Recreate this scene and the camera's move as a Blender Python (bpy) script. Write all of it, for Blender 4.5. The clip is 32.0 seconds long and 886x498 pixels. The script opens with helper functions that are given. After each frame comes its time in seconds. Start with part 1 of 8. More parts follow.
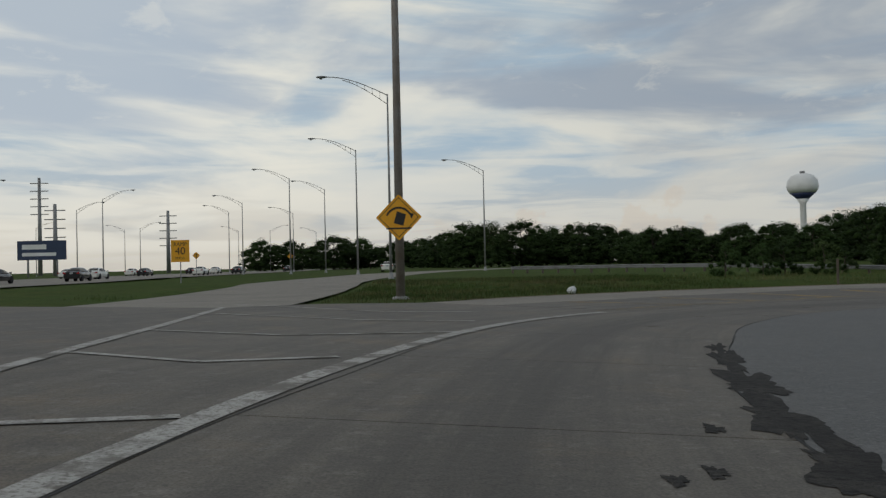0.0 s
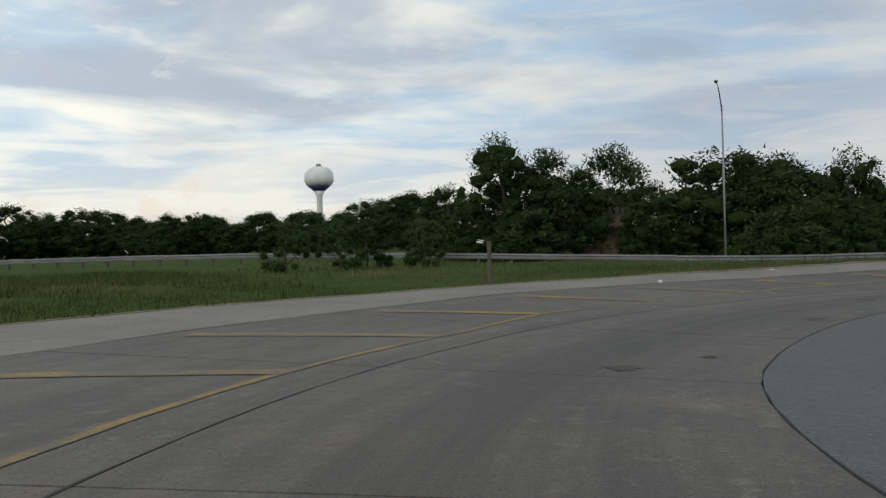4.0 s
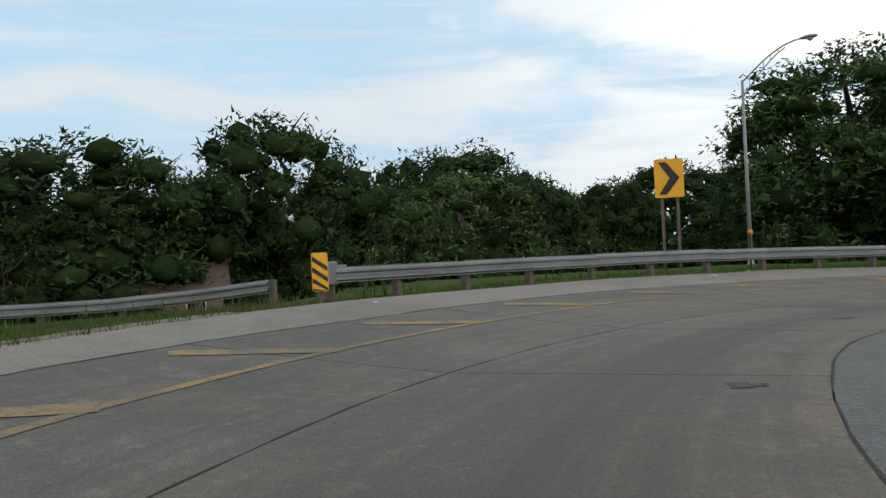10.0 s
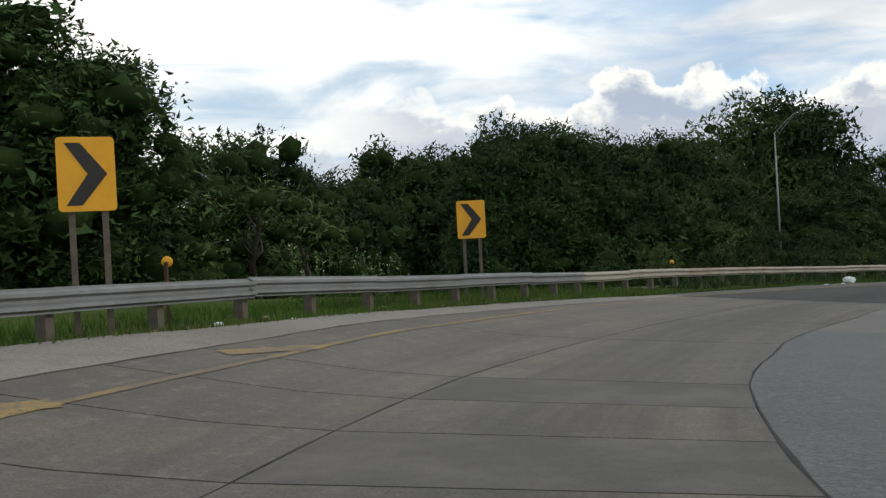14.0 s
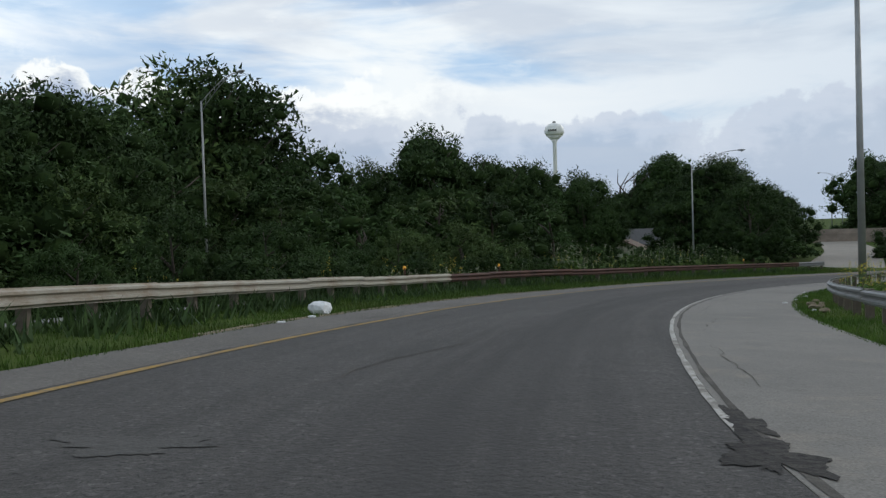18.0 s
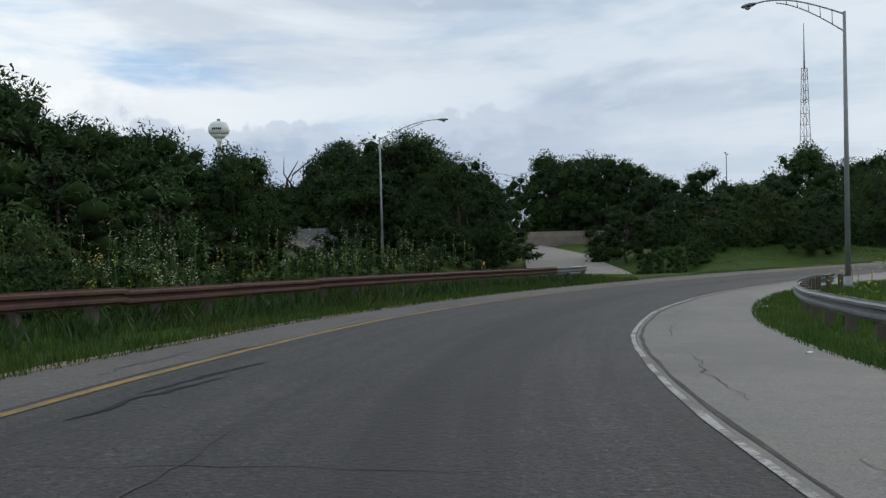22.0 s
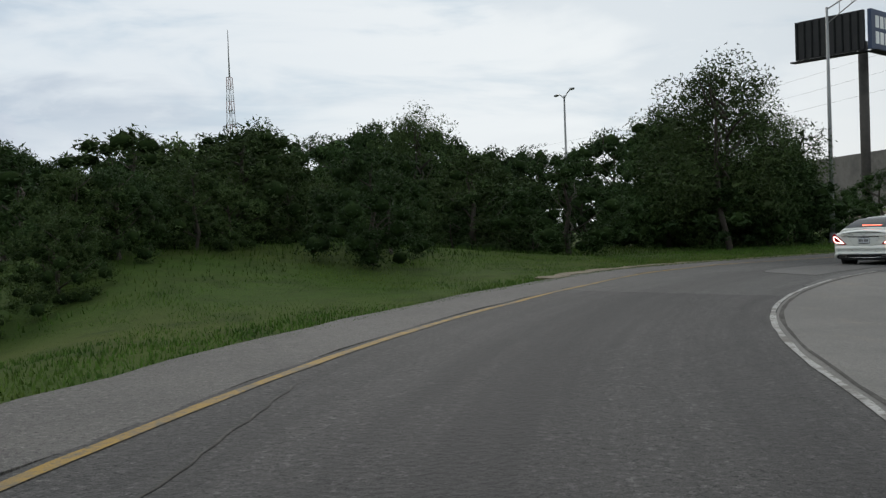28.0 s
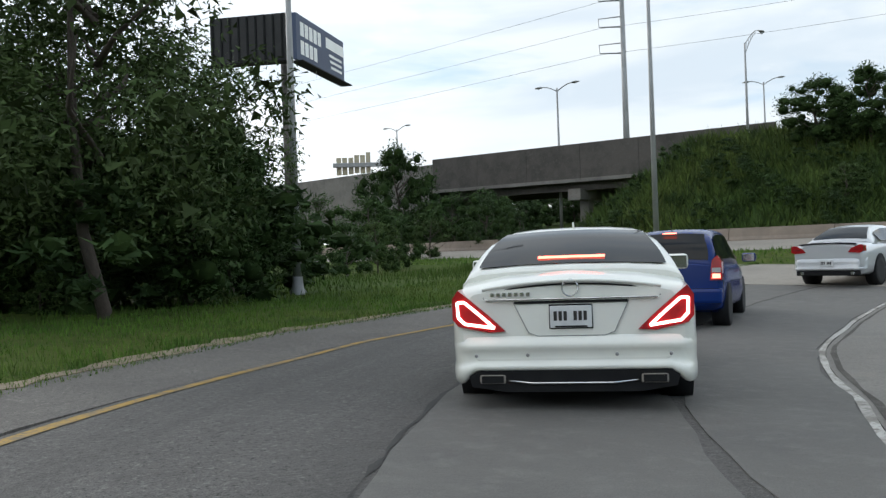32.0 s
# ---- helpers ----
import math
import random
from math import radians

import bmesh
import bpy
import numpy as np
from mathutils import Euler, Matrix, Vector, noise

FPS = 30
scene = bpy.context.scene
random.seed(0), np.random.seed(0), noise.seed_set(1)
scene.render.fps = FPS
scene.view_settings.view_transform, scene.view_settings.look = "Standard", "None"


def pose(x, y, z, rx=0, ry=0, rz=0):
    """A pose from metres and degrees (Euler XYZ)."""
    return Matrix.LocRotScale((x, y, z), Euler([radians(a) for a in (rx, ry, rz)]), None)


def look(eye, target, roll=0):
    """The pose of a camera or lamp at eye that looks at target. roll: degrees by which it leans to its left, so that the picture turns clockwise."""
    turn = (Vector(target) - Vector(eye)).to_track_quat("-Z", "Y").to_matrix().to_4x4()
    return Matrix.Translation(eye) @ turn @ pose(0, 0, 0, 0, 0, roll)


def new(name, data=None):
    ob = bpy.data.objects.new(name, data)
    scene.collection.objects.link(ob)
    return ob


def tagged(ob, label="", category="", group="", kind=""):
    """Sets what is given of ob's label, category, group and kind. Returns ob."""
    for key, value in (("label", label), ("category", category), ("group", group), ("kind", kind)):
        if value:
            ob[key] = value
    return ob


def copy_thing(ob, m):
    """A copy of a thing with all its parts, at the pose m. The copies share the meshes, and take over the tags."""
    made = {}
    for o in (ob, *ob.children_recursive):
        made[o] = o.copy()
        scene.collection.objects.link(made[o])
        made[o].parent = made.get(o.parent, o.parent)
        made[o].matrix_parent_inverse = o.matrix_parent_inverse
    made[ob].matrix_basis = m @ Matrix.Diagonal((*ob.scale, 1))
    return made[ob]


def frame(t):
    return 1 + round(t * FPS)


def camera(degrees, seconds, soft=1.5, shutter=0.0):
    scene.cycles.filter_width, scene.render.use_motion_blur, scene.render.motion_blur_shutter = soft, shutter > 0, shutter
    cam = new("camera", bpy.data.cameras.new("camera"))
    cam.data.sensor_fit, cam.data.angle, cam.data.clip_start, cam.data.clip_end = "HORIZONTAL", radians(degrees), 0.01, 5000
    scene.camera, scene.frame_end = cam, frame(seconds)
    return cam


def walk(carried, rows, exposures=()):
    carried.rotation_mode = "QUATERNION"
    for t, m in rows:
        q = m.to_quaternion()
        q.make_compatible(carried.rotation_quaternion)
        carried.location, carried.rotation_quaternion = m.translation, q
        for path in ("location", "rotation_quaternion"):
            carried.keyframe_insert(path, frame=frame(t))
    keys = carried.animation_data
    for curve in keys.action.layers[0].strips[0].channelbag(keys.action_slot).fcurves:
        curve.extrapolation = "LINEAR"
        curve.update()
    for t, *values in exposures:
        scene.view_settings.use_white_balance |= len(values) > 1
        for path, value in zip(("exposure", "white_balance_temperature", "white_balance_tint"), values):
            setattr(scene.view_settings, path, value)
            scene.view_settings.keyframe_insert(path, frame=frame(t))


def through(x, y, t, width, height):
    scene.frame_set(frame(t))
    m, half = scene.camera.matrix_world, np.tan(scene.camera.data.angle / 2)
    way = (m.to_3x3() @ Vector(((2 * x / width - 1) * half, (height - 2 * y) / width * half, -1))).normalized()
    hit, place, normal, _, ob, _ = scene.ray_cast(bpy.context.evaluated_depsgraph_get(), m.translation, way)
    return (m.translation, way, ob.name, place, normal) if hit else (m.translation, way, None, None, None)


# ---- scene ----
cam = camera(52.44, 32.0, soft=1.35, shutter=0.0)
PATH = [
    (0.0, pose(-0.07, 0.01, 1.149, 90.97, 1.25, -0.90)),
    (0.5, pose(0.11, 2.87, 1.152, 90.75, 1.39, -3.79)),
    (1.0, pose(0.44, 5.57, 1.133, 90.14, 1.45, -7.28)),
    (1.5, pose(0.91, 8.02, 1.113, 90.35, 1.70, -11.11)),
    (2.0, pose(1.54, 10.41, 1.086, 90.25, 1.63, -14.80)),
    (2.5, pose(2.21, 12.84, 1.058, 89.42, 1.88, -18.54)),
    (3.0, pose(2.96, 15.26, 1.025, 89.52, 1.82, -22.32)),
    (3.5, pose(3.84, 17.57, 0.990, 89.61, 1.75, -26.41)),
    (4.0, pose(4.85, 19.73, 0.953, 89.70, 1.69, -30.92)),
    (4.5, pose(6.01, 21.76, 0.913, 89.80, 1.62, -35.73)),
    (5.0, pose(7.54, 23.57, 0.868, 89.34, 1.64, -40.69)),
    (5.5, pose(9.34, 25.32, 0.815, 89.25, 1.62, -46.07)),
    (6.0, pose(11.37, 27.13, 0.764, 89.51, 1.58, -51.91)),
    (6.5, pose(13.92, 28.66, 0.734, 89.93, 1.70, -58.19)),
    (7.0, pose(16.69, 29.83, 0.710, 89.94, 1.88, -64.81)),
    (7.5, pose(19.30, 30.77, 0.684, 89.05, 1.92, -72.27)),
    (8.0, pose(21.91, 31.24, 0.661, 89.50, 2.23, -80.09)),
    (8.5, pose(24.58, 31.42, 0.643, 89.72, 2.28, -87.65)),
    (9.0, pose(27.41, 31.38, 0.635, 89.92, 2.10, -94.67)),
    (9.5, pose(30.39, 30.64, 0.617, 89.76, 2.27, -101.74)),
    (10.0, pose(33.19, 29.80, 0.591, 90.24, 2.77, -109.21)),
    (10.5, pose(35.66, 28.65, 0.567, 89.64, 2.71, -116.58)),
    (11.0, pose(37.82, 27.22, 0.555, 89.40, 2.74, -124.02)),
    (11.5, pose(39.62, 25.59, 0.546, 89.70, 2.81, -131.55)),
    (12.0, pose(41.34, 23.92, 0.535, 89.13, 2.92, -138.74)),
    (12.5, pose(42.80, 22.02, 0.521, 89.97, 2.97, -145.10)),
    (13.0, pose(43.98, 20.12, 0.486, 88.90, 3.04, -150.96)),
    (13.5, pose(44.88, 18.26, 0.436, 89.41, 3.24, -156.48)),
    (14.0, pose(45.45, 16.51, 0.391, 89.82, 3.09, -161.84)),
    (14.5, pose(45.86, 14.68, 0.339, 89.26, 3.16, -167.21)),
    (15.0, pose(46.17, 12.53, 0.276, 89.11, 2.96, -171.82)),
    (15.5, pose(46.36, 9.98, 0.196, 88.96, 2.76, -175.81)),
    (16.0, pose(46.37, 7.07, 0.098, 88.82, 2.55, -179.59)),
    (16.5, pose(46.18, 3.85, -0.018, 88.67, 2.35, -183.66)),
    (17.0, pose(45.72, 0.43, -0.138, 89.10, 2.26, -188.17)),
    (17.5, pose(44.98, -2.98, -0.259, 89.56, 1.93, -192.52)),
    (18.0, pose(43.99, -6.46, -0.388, 88.75, 1.74, -196.71)),
    (18.5, pose(42.65, -9.84, -0.521, 89.43, 2.22, -200.36)),
    (19.0, pose(41.11, -13.08, -0.660, 87.88, 2.65, -203.21)),
    (19.5, pose(39.58, -16.31, -0.807, 88.16, 2.09, -205.65)),
    (20.0, pose(37.94, -19.52, -0.970, 88.77, 1.76, -208.06)),
    (20.5, pose(36.19, -22.66, -1.142, 88.71, 1.74, -210.74)),
    (21.0, pose(34.32, -25.67, -1.310, 88.29, 1.62, -213.31)),
    (21.5, pose(32.26, -28.55, -1.476, 88.67, 1.63, -215.45)),
    (22.0, pose(30.15, -31.47, -1.660, 88.72, 1.47, -217.43)),
    (22.5, pose(27.93, -34.36, -1.843, 88.91, 1.47, -219.49)),
    (23.0, pose(25.62, -37.07, -2.006, 88.92, 1.83, -221.68)),
    (23.5, pose(23.26, -39.52, -2.149, 88.83, 2.00, -223.80)),
    (24.0, pose(20.89, -41.78, -2.280, 88.97, 2.08, -225.91)),
    (24.5, pose(18.35, -44.03, -2.402, 88.71, 1.92, -229.13)),
    (25.0, pose(15.47, -46.17, -2.534, 88.67, 2.11, -232.85)),
    (25.5, pose(12.34, -48.27, -2.682, 88.67, 2.24, -236.21)),
    (26.0, pose(8.98, -50.33, -2.830, 88.71, 2.12, -239.17)),
    (26.5, pose(5.41, -52.26, -2.973, 88.75, 1.99, -242.05)),
    (27.0, pose(1.72, -54.03, -3.106, 88.79, 1.87, -245.19)),
    (27.5, pose(-2.02, -55.55, -3.225, 88.83, 1.74, -248.81)),
    (28.0, pose(-5.75, -56.69, -3.328, 88.98, 2.01, -252.91)),
    (28.5, pose(-9.34, -57.48, -3.408, 88.92, 2.21, -257.10)),
    (29.0, pose(-12.69, -57.94, -3.458, 89.28, 2.28, -261.31)),
    (29.5, pose(-15.79, -58.19, -3.471, 89.47, 2.21, -265.56)),
    (30.0, pose(-18.72, -58.15, -3.486, 89.63, 2.09, -270.04)),
    (30.5, pose(-21.50, -57.75, -3.502, 89.83, 1.90, -275.14)),
    (31.0, pose(-24.03, -57.38, -3.495, 90.02, 2.30, -280.30)),
    (31.5, pose(-26.41, -56.61, -3.484, 90.00, 2.12, -284.88)),
    (32.0, pose(-28.67, -55.80, -3.474, 90.26, 2.01, -289.28)),
]
walk(cam, PATH, ((0.0, -0.78, 6400, 10), (2.5, -0.68, 6400, 10), (4.5, -0.08, 6450, 10), (7.0, 0.05, 6450, 10), (10.0, 0.12, 6400, 10), (12.0, 0.1, 6350, 10), (14.0, 0.08, 6500, 10), (17.0, 0.05, 6200, 10), (21.0, 0.0, 6100, 10), (25.0, 0.0, 6200, 10), (28.0, 0.08, 6400, 10), (30.0, 0.1, 6450, 10), (31.0, 0.36, 6500, 10), (32.0, 0.72, 6250, 10)))

# ---- sky and light ----
SUN_TURN, SUN_RISE = 250.0, 24.0  # the way to the veiled evening sun: degrees clockwise from +y, and its height


def make_world():
    w = bpy.data.worlds.new("evening_sky")
    scene.world = w
    w.use_nodes = True
    nt = w.node_tree
    nd, lk = nt.nodes, nt.links
    bg = nd["Background"]
    sky = nd.new("ShaderNodeTexSky")
    sky.sky_type = "NISHITA"
    sky.sun_disc = False
    sky.sun_elevation = radians(SUN_RISE)
    sky.sun_rotation = radians(SUN_TURN)
    sky.air_density, sky.dust_density, sky.ozone_density = 1.0, 0.6, 1.4

    def math_node(op, a, b=None, clamp=False):
        n = nd.new("ShaderNodeMath")
        n.operation, n.use_clamp = op, clamp
        for i, v in enumerate((a, b)):
            if v is None:
                continue
            if isinstance(v, (int, float)):
                n.inputs[i].default_value = v
            else:
                lk.new(v, n.inputs[i])
        return n.outputs[0]

    def ramp(v, lo, hi, o0=0.0, o1=1.0):
        n = nd.new("ShaderNodeMapRange")
        n.interpolation_type = "SMOOTHSTEP"
        for i, k in enumerate((lo, hi, o0, o1)):
            n.inputs[i + 1].default_value = k
        lk.new(v, n.inputs[0])
        return n.outputs[0]

    def mix(f, a, b):
        n = nd.new("ShaderNodeMix")
        n.data_type = "RGBA"
        for i, v in ((0, f), (6, a), (7, b)):
            if isinstance(v, tuple):
                n.inputs[i].default_value = (*v, 1)
            else:
                lk.new(v, n.inputs[i])
        return n.outputs[2]

    def both(op, *v):
        out = v[0]
        for k in v[1:]:
            out = math_node(op, out, k)
        return out

    co = nd.new("ShaderNodeTexCoord")
    sep = nd.new("ShaderNodeSeparateXYZ")
    lk.new(co.outputs["Generated"], sep.inputs[0])
    x, y, z = sep.outputs
    # compass bearing in degrees, -35 to 325, clockwise from +y
    ca, sa = math.cos(radians(145)), math.sin(radians(145))
    rx = math_node("SUBTRACT", math_node("MULTIPLY", x, ca), math_node("MULTIPLY", y, sa))
    ry = math_node("ADD", math_node("MULTIPLY", y, ca), math_node("MULTIPLY", x, sa))
    az = math_node("ADD", math_node("MULTIPLY", math_node("ARCTAN2", rx, ry), 180 / math.pi), 145.0)
    turn = math_node("DIVIDE", math_node("ADD", az, 35.0), 360.0)

    def by_bearing(*stops):
        """A colour or a weight that changes round the horizon: (bearing, value) pairs."""
        n = nd.new("ShaderNodeValToRGB")
        n.color_ramp.interpolation = "EASE"
        el = n.color_ramp.elements
        while len(el) < len(stops):
            el.new(0.5)
        for e, (deg, v) in zip(el, stops):
            e.position = (deg + 35) / 360
            e.color = (*v, 1) if isinstance(v, tuple) else (v, v, v, 1)
        lk.new(turn, n.inputs[0])
        return n.outputs[0]

    def layer(across, up, detail, rough, seed, warp, tilt=0.0):
        """Cloud drawn out along the horizon: features per 100 degrees across and per unit of height."""
        v = nd.new("ShaderNodeCombineXYZ")
        lk.new(math_node("MULTIPLY", az, across / 100), v.inputs[0])
        lk.new(math_node("ADD", math_node("MULTIPLY", z, up), math_node("MULTIPLY", az, tilt)), v.inputs[1])
        v.inputs[2].default_value = seed
        n = nd.new("ShaderNodeTexNoise")
        n.inputs["Scale"].default_value = 1.0
        n.inputs["Detail"].default_value = detail
        n.inputs["Roughness"].default_value = rough
        n.inputs["Distortion"].default_value = warp
        lk.new(v.outputs[0], n.inputs["Vector"])
        return n.outputs["Fac"]

    gap = by_bearing((-20, (0.70, 0.86, 1.0)), (20, (0.62, 0.80, 0.96)), (50, (0.48, 0.62, 0.78)), (95, (0.49, 0.68, 0.83)), (140, (0.52, 0.68, 0.82)), (185, (0.44, 0.62, 0.84)), (225, (0.52, 0.61, 0.70)), (270, (0.55, 0.63, 0.70)), (300, (0.37, 0.48, 0.58)))
    lit = by_bearing((-20, (1.42, 1.36, 1.2)), (20, (1.16, 1.12, 1.0)), (45, (0.80, 0.80, 0.78)), (95, (0.68, 0.73, 0.78)), (145, (1.12, 1.10, 1.04)), (190, (0.98, 0.97, 0.93)), (225, (0.74, 0.78, 0.82)), (265, (0.84, 0.86, 0.87)), (300, (0.60, 0.62, 0.63)))
    dull = by_bearing((-20, (0.74, 0.84, 0.96)), (20, (0.49, 0.57, 0.68)), (45, (0.42, 0.50, 0.62)), (95, (0.44, 0.53, 0.64)), (145, (0.50, 0.55, 0.66)), (190, (0.40, 0.46, 0.58)), (225, (0.42, 0.49, 0.59)), (265, (0.58, 0.64, 0.70)), (300, (0.38, 0.45, 0.52)))
    haze = by_bearing((-20, (1.0, 0.92, 0.80)), (20, (0.86, 0.80, 0.72)), (50, (0.66, 0.66, 0.66)), (95, (0.58, 0.63, 0.69)), (145, (0.58, 0.64, 0.74)), (190, (0.45, 0.51, 0.62)), (225, (0.54, 0.60, 0.68)), (265, (0.82, 0.83, 0.82)), (300, (0.86, 0.83, 0.77)))
    sheets = layer(5.5, 13, 6, 0.53, 2.3, 0.5, 0.004)
    streaks = layer(7.5, 40, 6, 0.54, 5.9, 0.7, 0.01)
    decks = layer(4.2, 10, 6, 0.52, 8.6, 0.4)
    tufts = layer(26, 34, 8, 0.6, 3.7, 0.4)
    # the clear sky behind, then pale sheets, fine streaks and the dull undersides of decks
    blue = nd.new("ShaderNodeMix")
    blue.data_type, blue.blend_type = "RGBA", "MULTIPLY"
    blue.inputs[0].default_value = 1.0
    lk.new(sky.outputs[0], blue.inputs[6])
    blue.inputs[7].default_value = (0.105, 0.105, 0.105, 1)
    col = mix(ramp(z, 0.25, 0.7, 0.95, 0.45), blue.outputs[2], gap)
    cover = by_bearing((0, 0.62), (50, 0.55), (95, 0.22), (140, 0.75), (185, 0.45), (225, 0.72), (265, 0.92), (300, 0.85))
    lift = math_node("MULTIPLY", math_node("SUBTRACT", cover, 0.5), 0.35)
    col = mix(math_node("MULTIPLY", ramp(math_node("ADD", sheets, lift), 0.42, 0.60), 0.9), col, lit)
    col = mix(math_node("MULTIPLY", ramp(streaks, 0.48, 0.68), 0.38), col, lit)
    weight = by_bearing((0, 0.95), (45, 0.8), (80, 0.3), (130, 0.1), (165, 0.25), (200, 0.5), (225, 0.75), (265, 0.5), (300, 0.55))
    rise = both("MULTIPLY", ramp(decks, 0.43, 0.60), weight, ramp(z, 0.05, 0.16))
    col = mix(rise, col, dull)
    col = mix(both("MULTIPLY", ramp(tufts, 0.56, 0.70), 0.28), col, lit)
    # the bright south-eastern sky where the sun stands behind thin cloud
    glare = by_bearing((100, 0.0), (128, 0.25), (148, 0.85), (164, 0.8), (182, 0.0))
    col = mix(both("MULTIPLY", glare, ramp(z, 0.09, 0.19), ramp(sheets, 0.30, 0.48)), col, (1.15, 1.13, 1.08))
    # haze and low cloud along the horizon
    low = by_bearing((40, 0.14), (80, 0.2), (125, 0.17), (160, 0.13))
    col = mix(math_node("MULTIPLY", ramp(math_node("DIVIDE", z, low), 1.0, 0.0), 0.85), col, haze)
    band = by_bearing((0, 0.5), (60, 0.6), (95, 0.75), (130, 0.4), (170, 0.0), (215, 0.2), (240, 0.45), (300, 0.5))
    col = mix(both("MULTIPLY", band, ramp(streaks, 0.42, 0.58), ramp(z, 0.17, 0.08), ramp(z, 0.0, 0.03)), col, lit)
    # a heaped bank in the south: ragged bright heads over a blue-grey body

    def bank(deg0, deg1, top, tall, seed, rim, body, amount):
        v = nd.new("ShaderNodeCombineXYZ")
        lk.new(math_node("MULTIPLY", az, 0.21), v.inputs[0])
        lk.new(math_node("MULTIPLY", z, 12.0), v.inputs[1])
        v.inputs[2].default_value = seed
        n = nd.new("ShaderNodeTexNoise")
        n.inputs["Scale"].default_value = 1.0
        n.inputs["Detail"].default_value = 9
        n.inputs["Roughness"].default_value = 0.56
        lk.new(v.outputs[0], n.inputs["Vector"])
        edge = math_node("ADD", top, math_node("MULTIPLY", math_node("SUBTRACT", n.outputs["Fac"], 0.5), tall))
        deep = math_node("SUBTRACT", edge, z)
        there = both("MULTIPLY", ramp(az, deg0 - 9, deg0 + 7), ramp(az, deg1 + 12, deg1 - 8), amount)
        shade = mix(ramp(math_node("SUBTRACT", deep, math_node("MULTIPLY", math_node("SUBTRACT", tufts, 0.4), 0.10)), 0.0, 0.035), rim, body)
        return math_node("MULTIPLY", ramp(deep, -0.002, 0.008), there), shade

    for args in ((160, 192, 0.165, 0.20, 4.2, (1.05, 1.02, 0.95), (0.43, 0.48, 0.59), 0.85), (150, 226, 0.115, 0.17, 9.4, (0.58, 0.62, 0.70), (0.44, 0.50, 0.60), 0.75), (2, 48, 0.045, 0.17, 6.6, (1.0, 0.88, 0.74), (0.72, 0.70, 0.70), 0.55)):
        m, shade = bank(*args)
        col = mix(m, col, shade)
    cool = nd.new("ShaderNodeMix")
    cool.data_type = "RGBA"
    cool.blend_type = "MULTIPLY"
    cool.inputs[0].default_value = 1.0
    lk.new(col, cool.inputs[6])
    cool.inputs[7].default_value = (0.99, 1.0, 0.99, 1)
    lk.new(cool.outputs[2], bg.inputs[0])
    bg.inputs[1].default_value = 1.0


make_world()
sun = new("sun", bpy.data.lights.new("sun", "SUN"))
sun.data.energy, sun.data.angle, sun.data.color = 0.8, radians(18), (1.0, 0.95, 0.88)
sun.matrix_world = look((300 * math.sin(radians(SUN_TURN)), 300 * math.cos(radians(SUN_TURN)), 300 * math.tan(radians(SUN_RISE))), (0, 0, 0))

